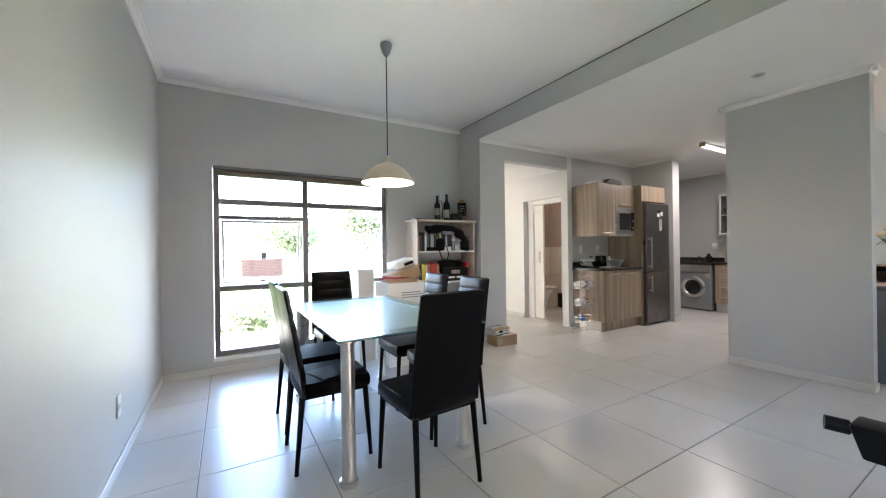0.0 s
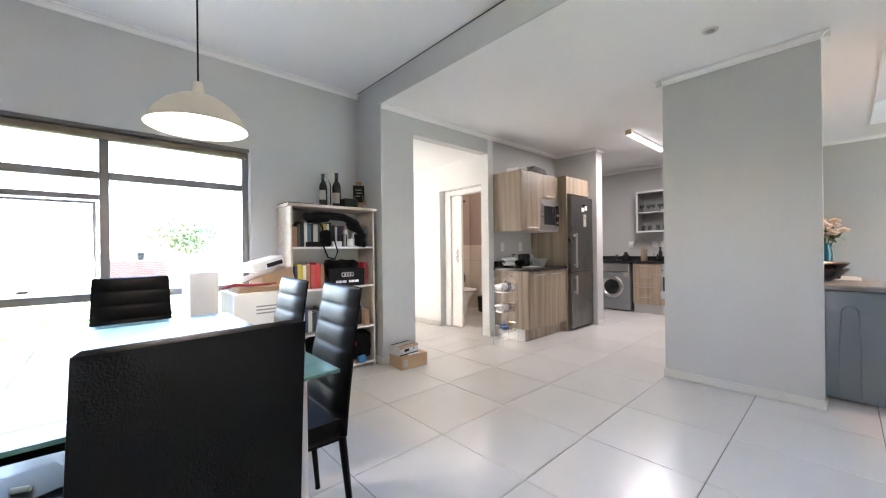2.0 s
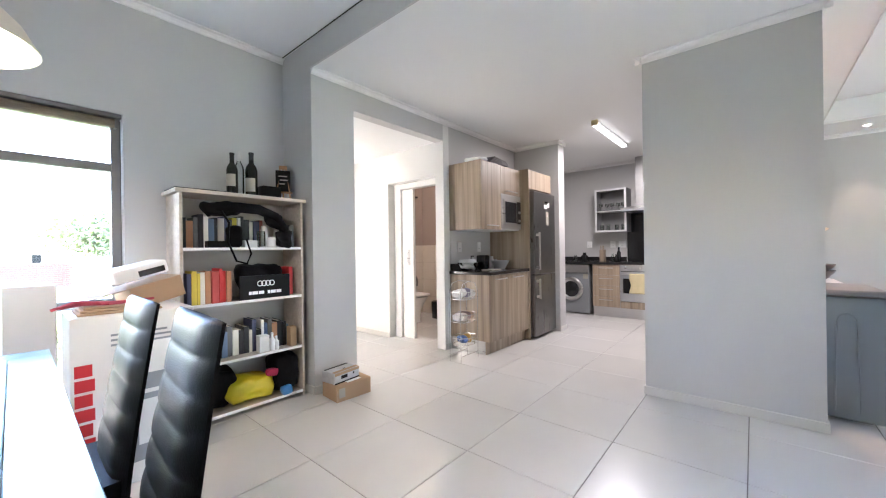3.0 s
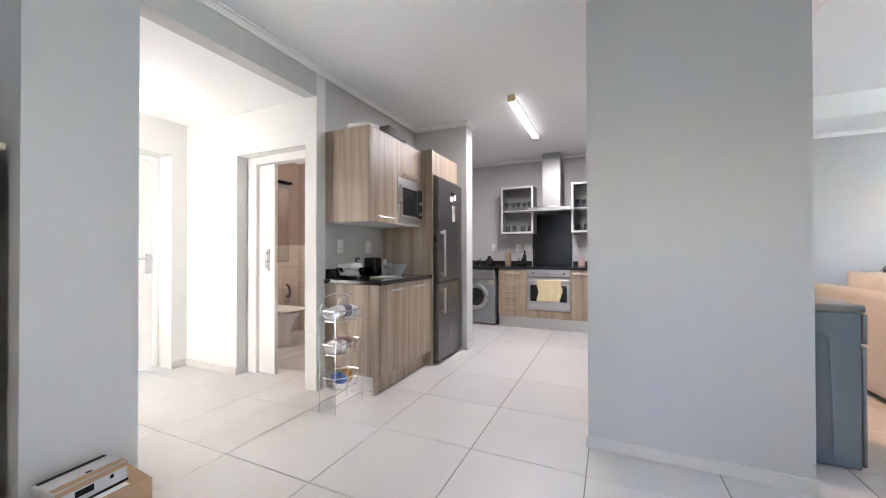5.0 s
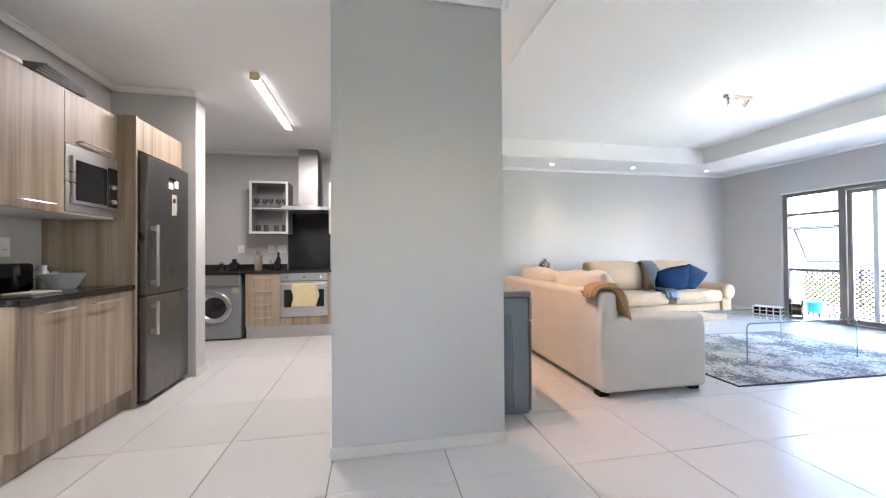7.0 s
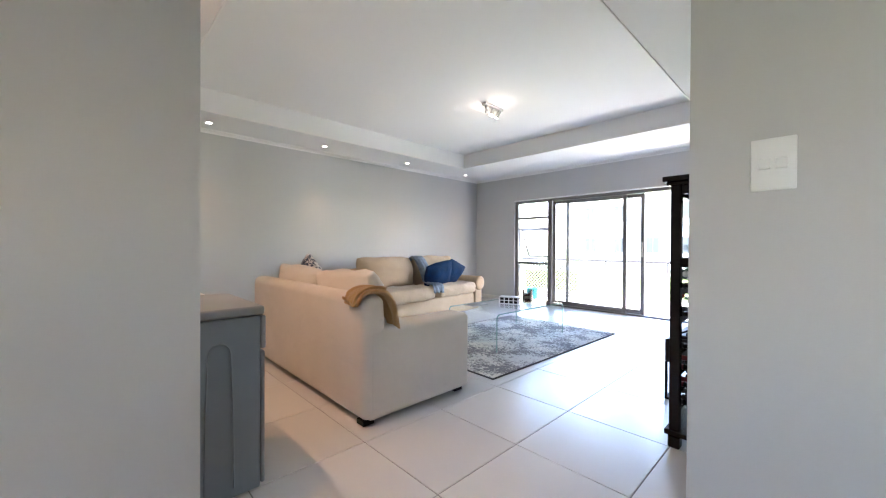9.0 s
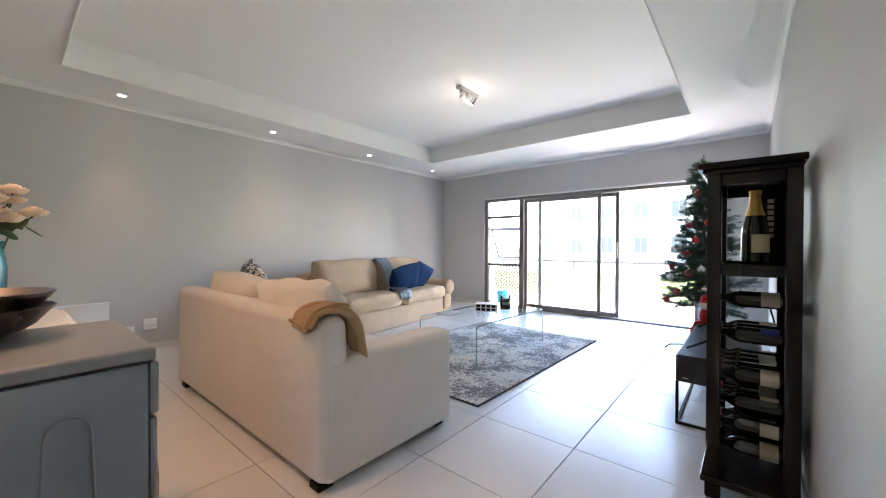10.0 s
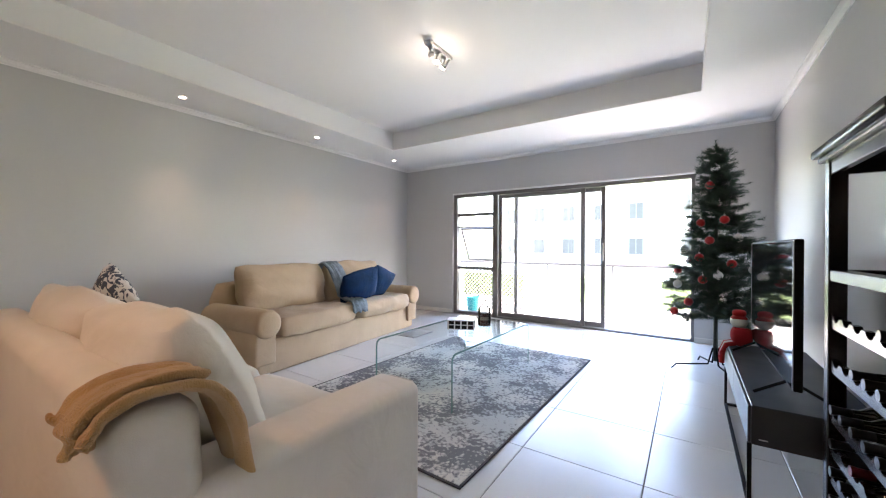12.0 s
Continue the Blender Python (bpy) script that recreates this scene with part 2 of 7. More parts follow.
def pillow(bm, s, m, crumple, seed, e=0.2, n=36, rim=0.75):
    """A stuffed cushion that is fat in the middle and thin at its seams, thickness along y."""
    puff(bm, (0, 0, 0), s, e, n, 0.0, None, seed)
    for v in bm.verts:
        gx, gz = min(1.0, abs(v.co.x) / (s[0] / 2)), min(1.0, abs(v.co.z) / (s[2] / 2))
        v.co.y *= max(0.10, (1 - rim * gx ** 3.2) * (1 - rim * gz ** 3.2))
        far = max(gx, gz)
        p = v.co * 6 + Vector((seed * 3.1, seed, 0))
        v.co += noise.noise_vector(p) * crumple
        w = noise.noise(Vector((v.co.x * 26, v.co.z * 9, seed))) * gz ** 2 + noise.noise(Vector((v.co.x * 9, v.co.z * 26, seed + 5))) * gx ** 2
        v.co.y += math.copysign(crumple * 0.7 * w, v.co.y)
        v.co.z -= 0.10 * crumple * far
        v.co = m @ v.co
    return bm


def mesh_of(name, bm, material, smooth=None):
    bmesh.ops.recalc_face_normals(bm, faces=bm.faces[:])
    me = bpy.data.meshes.new(name)
    bm.to_mesh(me)
    bm.free()
    for mt in (material if isinstance(material, (list, tuple)) else [material]):
        me.materials.append(mt)
    if smooth is not None:
        me.shade_smooth()
        me.set_sharp_from_angle(angle=radians(smooth))
    return me


def part(name, bm, material, parent, label="", smooth=35):
    ob = new(name, mesh_of(name, bm, material, smooth))
    ob.parent = parent
    if label:
        ob["label"] = label
    return ob


def thing(name, loc=(0, 0, 0), rz=0.0, label="", category="", group="", kind=""):
    ob = new(name)
    ob.matrix_basis = pose(*loc, 0, 0, rz)
    ob.empty_display_size = 0.1
    return tagged(ob, label, category, group, kind)


def solo(name, bm, material, label, category, group="", kind="", smooth=35, loc=(0, 0, 0), rz=0.0):
    ob = new(name, mesh_of(name, bm, material, smooth))
    ob.matrix_basis = pose(*loc, 0, 0, rz)
    return tagged(ob, label, category, group, kind)


def structure(name, bm, material, label="", category="", smooth=None):
    return tagged(new(name, mesh_of(name, bm, material, smooth)), label, category, "", "structure")


def wall(name, axis, c0, c1, a0, a1, z0, z1, holes=(), material=None, label="smooth grey painted plaster wall"):
    """A wall c0..c1 thick across axis, a0..a1 long, with holes (a0, a1, z0, z1) cut through."""
    bm = B()

    def slab(p, q, r, s):
        if q - p > 1e-4 and s - r > 1e-4:
            bx(bm, *((c0, p, r, c1, q, s) if axis == "x" else (p, c0, r, q, c1, s)))
    at = a0
    for h0, h1, hz0, hz1 in sorted(holes):
        slab(at, h0, z0, z1)
        slab(h0, h1, z0, hz0)
        slab(h0, h1, hz1, z1)
        at = h1
    slab(at, a1, z0, z1)
    return structure(name, bm, material or WALL, label, "wall")


# ---- setting ----
LOW, HIGH, TRAY, HALLZ = 2.57, 2.79, 2.82, 2.345
WY, NIB = 4.86, 4.40
wall("wall_west", "x", 0.47, 0.72, -1.25, 5.11, -0.3, 3.0, [(-0.68, 0.08, 1.22, 1.95)])
wall("wall_north", "y", WY, WY + 0.25, 0.72, 4.0, -0.3, 3.0, [(1.13, 2.94, 0.12, 2.03)])
wall("wall_nook", "x", 4.0, 4.15, NIB, 6.3, -0.3, 3.0, [(5.30, 5.92, 0.05, 2.12)])
wall("wall_hall_front", "y", NIB, NIB + 0.12, 4.15, 5.60, -0.3, 3.0, [(4.40, 5.60, -0.3, HALLZ)])
wall("wall_hall_end", "y", 6.06, 6.45, 4.15, 5.60, -0.3, 3.0, [(4.62, 5.46, -0.02, 2.02)], WALL_W, "white plaster wall round the entrance door")
wall("wall_washroom", "x", 5.60, 5.70, NIB, 6.45, -0.3, 3.0, [(4.52, 5.335, -0.3, 1.97)], WALL_W, "white plaster wall with a washroom doorway")
wall("wall_kitchen_north", "y", 4.42, 4.54, 5.70, 7.40, -0.3, 3.0)
wall("wall_fridge_return", "x", 7.235, 7.42, 3.75, 4.42, -0.3, 3.0)
wall("wall_kitchen_corner", "y", 4.72, 4.90, 7.40, 9.43, -0.3, 3.0)
wall("wall_kitchen_link", "x", 7.40, 7.52, 4.54, 4.72, -0.3, 3.0)
wall("wall_kitchen_east", "x", 9.23, 9.43, 1.92, 4.72, -0.3, 3.0)
wall("wall_pillar", "x", 5.605, 5.725, 1.435, 2.40, -0.3, 3.0)
wall("wall_partition", "y", 1.80, 1.92, 5.725, 9.80, -0.3, 3.0)
wall("wall_east", "x", 9.55, 9.80, -4.82, 1.80, -0.3, 3.0)
wall("wall_south", "y", -4.82, -4.565, 4.15, 9.55, -0.3, 3.0, [(5.09, 8.53, -0.3, 2.04)])
wall("wall_media", "x", 4.15, 4.379, -4.565, 0.57, -0.3, 3.0)
wall("wall_switch", "y", 0.42, 0.57, 2.85, 4.15, -0.3, 3.0)
wall("wall_dining_side", "x", 2.85, 3.0, -1.0, 0.42, -0.3, 3.0)
wall("wall_dining_south", "y", -1.25, -1.0, 0.72, 3.0, -0.3, 3.0)

bm = B()
bx(bm, 0.72, -1.0, HIGH, 4.0, WY, HIGH + 0.25)
structure("ceiling", bm, CEIL, "smooth white dining ceiling", "ceiling")
bm = B()
TX0, TX1, TY0, TY1 = 5.05, 8.80, -3.325, 1.13
for x0, y0, x1, y1 in ((4.0, TY1, 9.55, NIB), (5.70, NIB, 9.43, 4.72), (4.0, 0.57, TX0, TY1), (4.379, -4.565, TX0, 0.57), (TX0, -4.565, TX1, TY0), (TX1, -4.565, 9.55, TY1)):
    bx(bm, x0, y0, LOW, x1, y1, TRAY + 0.15)
structure("ceiling_lower", bm, CEIL, "white dropped ceiling with a raised tray recess", "ceiling")
bm = B()
bx(bm, TX0, TY0, TRAY, TX1, TY1, TRAY + 0.15)
structure("ceiling_tray", bm, CEIL, "white raised tray of the lounge ceiling", "ceiling")
bm = B()
bx(bm, 4.15, NIB + 0.12, HALLZ, 5.60, 6.06, HALLZ + 0.2)
structure("ceiling_hall", bm, CEIL, "low white entrance hall ceiling", "ceiling")
bm = B()
bx(bm, 5.70, 4.54, HALLZ, 7.40, 6.45, HALLZ + 0.2)
structure("ceiling_washroom", bm, CEIL, "white washroom ceiling", "ceiling")
# Added bead; its shape stands for the brightness step between soffit and tray.
for x0, y0, x1, y1 in ((TX0, TY0, TX0 + 0.012, TY1), (TX1 - 0.012, TY0, TX1, TY1), (TX0 + 0.012, TY0, TX1 - 0.012, TY0 + 0.012), (TX0 + 0.012, TY1 - 0.012, TX1 - 0.012, TY1)):
    bm = B()
    bx(bm, x0, y0, LOW - 0.010, x1, y1, LOW + 0.012, 0.003, 1)
    structure("trim_tray_edge_line", bm, TRIM, "thin white bead added to draw the tray edge", "trim")
# the dropped ceiling's grey face towards the dining room
bm = B()
bx(bm, 3.985, 0.57, LOW - 0.004, 4.0, NIB, HIGH)
structure("trim_beam_face", bm, WALL, "grey painted face of the dropped ceiling", "beam")
# Thin dark strip; the gap's shade is put into its colour.
bm = B()
bx(bm, 3.979, -1.0, HIGH - 0.006, 3.985, WY, HIGH, 0)
structure("trim_gap_shade_strip", bm, mat("dark_grey_gap_shade", (0.05, 0.048, 0.04), 0.8), "dark strip painted as the shadow line along the ceiling edge", "trim")


def cornice(x0, y0, x1, y1, nx, ny, z, s=0.045):
    """A coved strip along a wall from one point to another; (nx, ny) points into the room."""
    bm = B()
    prof = [(0, 0), (s, 0), (s, -0.008), (s * 0.55, -s * 0.3), (s * 0.3, -s * 0.6), (0.010, -s), (0, -s)]
    ends = []
    for x, y in ((x0, y0), (x1, y1)):
        ends.append([bm.verts.new((x + nx * a, y + ny * a, z + b)) for a, b in prof])
    for k in range(len(prof)):
        bm.faces.new((ends[0][k], ends[0][k - 1], ends[1][k - 1], ends[1][k]))
    bm.faces.new(ends[0])
    bm.faces.new(ends[1][::-1])
    structure("trim_cornice", bm, TRIM, "white coved ceiling cornice", "trim")


for row in ((0.74, WY, 4.0, WY, 0, -1, HIGH), (0.72, -1.0, 0.72, WY, 1, 0, HIGH), (4.0, NIB, 7.235, NIB, 0, -1, LOW), (7.235, 3.75, 7.235, 4.40, -1, 0, LOW), (7.19, 3.75, 7.465, 3.75, 0, -1, LOW),
            (5.605, 1.39, 5.605, 2.445, -1, 0, LOW), (5.56, 1.435, 5.77, 1.435, 0, -1, LOW), (5.56, 2.40, 5.77, 2.40, 0, 1, LOW), (9.23, 1.92, 9.23, 4.72, -1, 0, LOW), (9.55, -4.565, 9.55, 1.8, -1, 0, LOW),
            (4.379, -4.565, 9.55, -4.565, 0, 1, LOW), (4.379, -4.565, 4.379, 0.57, 1, 0, LOW)):
    cornice(*row)


def skirting(x0, y0, x1, y1, h=0.065):
    bm = B()
    bx(bm, min(x0, x1), min(y0, y1), 0.0, max(x0, x1), max(y0, y1), h, 0.003, 1)
    structure("baseboard", bm, SKIRT, "cream tile skirting", "baseboard")


for row in ((0.72, -1.0, 0.731, WY), (0.731, WY - 0.011, 4.0, WY), (3.989, NIB, 4.0, WY - 0.011), (4.0, NIB - 0.011, 4.40, NIB), (5.594, 1.424, 5.605, 2.411), (5.605, 1.424, 5.725, 1.435), (5.605, 2.40, 5.725, 2.411),
            (9.539, -4.565, 9.55, 1.8), (8.53, -4.565, 9.539, -4.554), (4.379, -4.565, 5.09, -4.554), (4.379, -4.554, 4.39, 0.57), (3.0, 0.57, 4.39, 0.581), (7.224, 3.739, 7.43, 3.75), (5.589, 5.335, 5.60, 6.06), (5.46, 6.049, 5.589, 6.06),
            (5.60, 4.389, 5.70, 4.40)):
    skirting(*row)


# ---- windows, sliding door, doors ----
def pane(parent, x0, y0, z0, x1, y1, z1):
    bm = B()
    bx(bm, x0, y0, z0, x1, y1, z1)
    ob = part("pane", bm, GLASS, parent, "clear glass pane", None)
    ob.visible_shadow = False
    return ob


def bar(parent, name, x0, y0, z0, x1, y1, z1, label="", material=None):
    bm = B()
    bx(bm, x0, y0, z0, x1, y1, z1, 0.005, 1)
    return part(name, bm, material or FRAME, parent, label, None)


win = thing("window_1", (0, 0, 0), 0, "grey aluminium dining window with an open awning sash", "window", "", "structure")
y0, y1 = WY + 0.05, WY + 0.11
for x0, z0, x1, z1 in ((1.135, 0.155, 1.185, 2.0), (2.885, 0.155, 2.935, 2.0), (1.965, 0.205, 2.02, 1.945)):
    bar(win, "window_frame", x0, y0, z0, x1, y1, z1)
for x0, z0, x1, z1 in ((1.185, 0.155, 2.885, 0.205), (1.185, 1.945, 2.885, 2.0), (1.185, 1.66, 1.965, 1.715), (2.02, 1.66, 2.885, 1.715), (1.185, 0.79, 1.965, 0.845), (2.02, 0.79, 2.885, 0.845), (1.185, 1.51, 1.965, 1.55)):
    bar(win, "window_bar", x0, y0, z0, x1, y1, z1)
for x0, z0, x1, z1 in ((1.185, 1.715, 1.965, 1.945), (2.02, 1.715, 2.885, 1.945), (1.185, 1.55, 1.965, 1.66), (2.02, 0.845, 2.885, 1.66), (1.185, 0.205, 1.965, 0.79), (2.02, 0.205, 2.885, 0.79)):
    pane(win, x0, y0 + 0.025, z0, x1, y0 + 0.031, z1)
bar(win, "blind_box", 1.135, WY + 0.005, 2.0, 2.935, WY + 0.11, 2.03, "slim grey roller blind box")
bl = thing("woven_blind", (0, 0, 0), 0, "rolled-up woven brown blind above the dining window", "blind")
bm = B()
rod(bm, (1.17, WY + 0.021, 1.966), (2.90, WY + 0.021, 1.966), 0.027, None, 16)
part("roll", bm, mat("woven_grass_blind", (0.22, 0.165, 0.11), 0.9, var=0.5, scale=60, bump=0.8, bscale=140, stretch=(0.3, 3, 3)), bl)
for x in (1.16, 2.90):
    bm = B()
    bx(bm, x, WY + 0.004, 1.935, x + 0.012, WY + 0.045, 1.9985, 0.002, 1)
    part("bracket", bm, FRAME, bl, "small end bracket", None)
bar(win, "window_sill", 1.135, WY - 0.012, 0.12, 2.935, WY + 0.16, 0.154, "white painted sill", TRIM)
sash = new("sash")
sash.parent = win
sash.matrix_basis = pose(0, y1, 1.505, 13, 0, 0)
sash["label"] = "open top-hung sash"
for x0, z0, x1, z1 in ((1.20, -0.67, 1.224, 0.0), (1.926, -0.67, 1.95, 0.0), (1.224, -0.67, 1.926, -0.646), (1.224, -0.024, 1.926, 0.0)):
    bar(sash, "sash_bar", x0, 0.0, z0, x1, 0.03, z1, "", mat("pale_sash_aluminium", (0.35, 0.34, 0.33), 0.4, 0.5) if "pale_sash_aluminium" not in bpy.data.materials else bpy.data.materials["pale_sash_aluminium"])
pane(sash, 1.224, 0.012, -0.646, 1.926, 0.018, -0.024)
bar(sash, "stay_handle", 1.55, -0.03, -0.66, 1.60, 0.0, -0.64, "small black stay handle", BLACKM)

def milk_glass(name, c, rough):
    """Frosted sheet glass that scatters the daylight behind it."""
    m, n, l, b = nodes_of(name)
    n.remove(b)
    tl, gl, mx = n.new("ShaderNodeBsdfTranslucent"), n.new("ShaderNodeBsdfGlossy"), n.new("ShaderNodeMixShader")
    tl.inputs[0].default_value = (*c, 1)
    gl.inputs["Roughness"].default_value = rough
    mx.inputs[0].default_value = 0.05
    l.new(tl.outputs[0], mx.inputs[1])
    l.new(gl.outputs[0], mx.inputs[2])
    l.new(mx.outputs[0], n["Material Output"].inputs[0])
    return m


# Unseen side light, inferred from the bright hall; frosting added to spread the sun.
win = thing("window_2", (0, 0, 0), 0, "unseen tall side light of the entrance hall, frosted to soften the sun", "window", "", "structure")
for y0, z0, y1, z1 in ((5.30, 0.05, 5.34, 2.12), (5.88, 0.05, 5.92, 2.12), (5.34, 0.05, 5.88, 0.09), (5.34, 2.08, 5.88, 2.12)):
    bar(win, "window_frame", 4.05, y0, z0, 4.11, y1, z1)
bm = B()
bx(bm, 4.076, 5.34, 0.09, 4.080, 5.88, 2.08)
part("pane", bm, milk_glass("frosted_pane", (0.345, 0.342, 0.328), 0.4), win, "frosted glass pane", None)

# Unseen window with its wall_west hole, added to send light onto the pillar.
win = thing("window_3", (0, 0, 0), 0, "unseen grey aluminium side window added to light the pillar", "window", "", "structure")
for y0, z0, y1, z1 in ((-0.68, 1.22, -0.64, 1.95), (0.04, 1.22, 0.08, 1.95), (-0.64, 1.22, 0.04, 1.26), (-0.64, 1.91, 0.04, 1.95)):
    bar(win, "window_frame", 0.56, y0, z0, 0.62, y1, z1)
pane(win, 0.585, -0.64, 1.26, 0.591, 0.04, 1.91)

slide = thing("door_1", (0, 0, 0), 0, "grey aluminium sliding patio door standing open", "sliding door", "", "structure")
SY = -4.70
for x0, y0, z0, x1, y1, z1 in ((8.46, SY, 0, 8.53, SY + 0.10, 1.98), (5.09, SY, 0, 5.13, SY + 0.10, 1.98), (7.70, SY, 0, 7.79, SY + 0.10, 1.98), (5.13, SY, 1.98, 8.53, SY + 0.10, 2.04), (5.09, SY, 1.98, 5.13, SY + 0.10, 2.04),
                               (5.13, SY, 0.0, 7.70, SY + 0.10, 0.025), (7.79, SY, 0.0, 8.46, SY + 0.10, 0.05)):
    bar(slide, "door_frame", x0, y0, z0, x1, y1, z1)
for z0, z1 in ((1.66, 1.71), (0.76, 0.81)):
    bar(slide, "window_bar", 7.79, SY + 0.02, z0, 8.46, SY + 0.08, z1)
for z0, z1 in ((1.71, 1.98), (0.05, 0.76)):
    pane(slide, 7.79, SY + 0.045, z0, 8.46, SY + 0.051, z1)
hop = new("sash")
hop.parent = slide
hop.matrix_basis = pose(0, SY + 0.02, 1.455, -27, 0, 0)
hop["label"] = "open top-hung sash"
for x0, z0, x1, z1 in ((7.80, -0.63, 7.835, 0.0), (8.415, -0.63, 8.45, 0.0), (7.835, -0.63, 8.415, -0.595), (7.835, -0.035, 8.415, 0.0)):
    bar(hop, "sash_bar", x0, -0.03, z0, x1, 0.0, z1)
pane(hop, 7.835, -0.018, -0.595, 8.415, -0.012, -0.035)
pane(slide, 7.79, SY + 0.045, 1.485, 8.46, SY + 0.051, 1.66)
bar(slide, "window_bar", 7.79, SY + 0.055, 1.46, 8.46, SY + 0.08, 1.485)
for nm, x0, x1, yy in (("sliding_panel", 6.36, 7.69, SY + 0.052), ("sliding_panel", 6.10, 7.44, SY + 0.008)):
    sp = new(nm)
    sp.parent = slide
    sp["label"] = "sliding glass leaf in a grey frame"
    for a, c, b, d in ((x0, 0.03, x0 + 0.06, 1.975), (x1 - 0.06, 0.03, x1, 1.975), (x0 + 0.06, 0.03, x1 - 0.06, 0.10), (x0 + 0.06, 1.915, x1 - 0.06, 1.975)):
        bar(sp, "stile", a, yy, c, b, yy + 0.038, d)
    pane(sp, x0 + 0.06, yy + 0.016, 0.10, x1 - 0.06, yy + 0.022, 1.915)
bar(slide, "handle", 6.12, SY + 0.046, 0.95, 6.14, SY + 0.075, 1.2, "slim steel pull handle", STEEL)
bar(slide, "blind_box", 5.09, -4.60, 2.03, 8.53, -4.565 + 0.004, 2.052, "white blind track", TRIM)

DOORW = mat("white_door_paint", (0.78, 0.77, 0.74), 0.35, var=0.03)
door = thing("door_2", (0, 0, 0), 0, "white panelled entrance door, closed", "door", "", "structure")
bm = B()
bx(bm, 4.67, 6.285, 0.005, 5.415, 6.325, 1.97, 0.003, 1)
for k in range(6):
    bx(bm, 4.75, 6.278, 0.12 + k * 0.305, 5.335, 6.286, 0.385 + k * 0.305, 0.004, 1)
part("leaf", bm, DOORW, door)
for x0, z0, x1, z1 in ((4.62, 0.0, 4.668, 2.02), (5.417, 0.0, 5.46, 2.02), (4.668, 1.975, 5.417, 2.02)):
    bar(door, "door_frame", x0, 6.26, z0, x1, 6.35, z1, "", TRIM)
bm = B()
bx(bm, 5.355, 6.262, 0.90, 5.40, 6.279, 1.09, 0.003)
rod(bm, (5.377, 6.28, 1.04), (5.377, 6.225, 1.04), 0.009)
rod(bm, (5.385, 6.225, 1.04), (5.26, 6.225, 1.04), 0.009)
part("door_handle", bm, STEEL, door, "brushed steel lever handle")

door = thing("door_3", (0, 0, 0), 0, "white sliding washroom door, mostly drawn back", "door", "", "structure")
for y0, z0, y1, z1 in ((5.22, 0.0, 5.335, 1.97), (4.52, 0.0, 4.56, 1.97), (4.56, 1.90, 5.22, 1.97)):
    bar(door, "door_frame", 5.705, y0, z0, 5.80, y1, z1, "white door frame", TRIM)
lf = bar(door, "sliding_leaf", 5.735, 5.02, 0.005, 5.775, 5.217, 1.895, "white sliding leaf", DOORW)
bm = B()
bx(bm, 5.729, 5.075, 0.93, 5.7345, 5.115, 1.13, 0.002, 1)
tube(bm, [(5.731, 5.095, 0.96), (5.705, 5.095, 0.97), (5.705, 5.095, 1.09), (5.731, 5.095, 1.10)], 0.006, 8)
part("door_handle", bm, STEEL, lf, "steel pull handle on a plate")
bm = B()
bx(bm, 5.702, 5.335, 0.0, 5.80, 6.45, 2.0)
structure("wall_washroom_lining", bm, WALL_W, "white plaster beside the washroom door", "wall")

# ---- washroom ----
MAUVE = mat("mauve_brown_paint", (0.31, 0.24, 0.205), 0.6, var=0.03)
BEIGET = tile_mat("beige_wall_tile", (0.62, 0.55, 0.47), 0.25)
wall("wall_washroom_east", "x", 7.25, 7.40, 4.54, 6.45, -0.3, 2.6, (), MAUVE, "mauve-brown painted washroom wall")
wall("wall_washroom_north", "y", 6.30, 6.45, 5.80, 7.25, -0.3, 2.6, (), MAUVE, "mauve-brown painted washroom wall")
bm = B()
bx(bm, 5.80, 4.54, 0.0, 7.25, 4.55, 2.345)
structure("wall_washroom_south", bm, MAUVE, "mauve-brown painted washroom wall", "wall")
dado = thing("wall_tiling", (0, 0, 0), 0, "beige glazed wall tiles to waist height", "wall tiles", "", "structure")
for k in range(6):
    for j in range(4):
        a0, z0 = 4.56 + k * 0.29, 0.002 + j * 0.30
        bm = B()
        bx(bm, 7.24, a0, z0, 7.25, min(a0 + 0.287, 6.295), z0 + 0.297, 0.0015, 1)
        part("tile", bm, BEIGET, dado, "", None)
for k in range(5):
    for j in range(4):
        a0, z0 = 5.82 + k * 0.29, 0.002 + j * 0.30
        bm = B()
        bx(bm, a0, 6.29, z0, min(a0 + 0.287, 7.238), 6.30, z0 + 0.297, 0.0015, 1)
        part("tile", bm, BEIGET, dado, "", None)

# ---- outdoors ----
GRASS = mat("garden_lawn", (0.085, 0.13, 0.035), 0.95, var=0.4, scale=2, bump=0.6, bscale=90)
PLASTER = mat("white_outdoor_plaster", (0.72, 0.71, 0.68), 0.8, var=0.05, scale=0.8, bump=0.1)
PAVE = mat("pale_balcony_screed", (0.38, 0.37, 0.352), 0.6, var=0.06, scale=1.5)
BRICK = mat("red_brown_brick", (0.085, 0.038, 0.03), 0.85, var=0.25, scale=9, bump=0.3, bscale=60)
LEAF = mat("garden_leaf", (0.115, 0.14, 0.062), 0.6, var=0.4, scale=6, bump=0.0)
BARK = mat("grey_bark", (0.16, 0.12, 0.09), 0.9, var=0.25, scale=12, bump=0.5, bscale=50)
bm = B()
bx(bm, -600, -600, -0.6, 600, 600, -0.32)
structure("ground", bm, GRASS, "green lawn and open ground", "ground")
bm = B()
bx(bm, 2.0, -7.2, -0.31, 10.5, -4.82, -0.012, 0.01, 1)
structure("pavement_balcony", bm, PAVE, "pale sunlit balcony floor", "balcony floor")
bm = B()
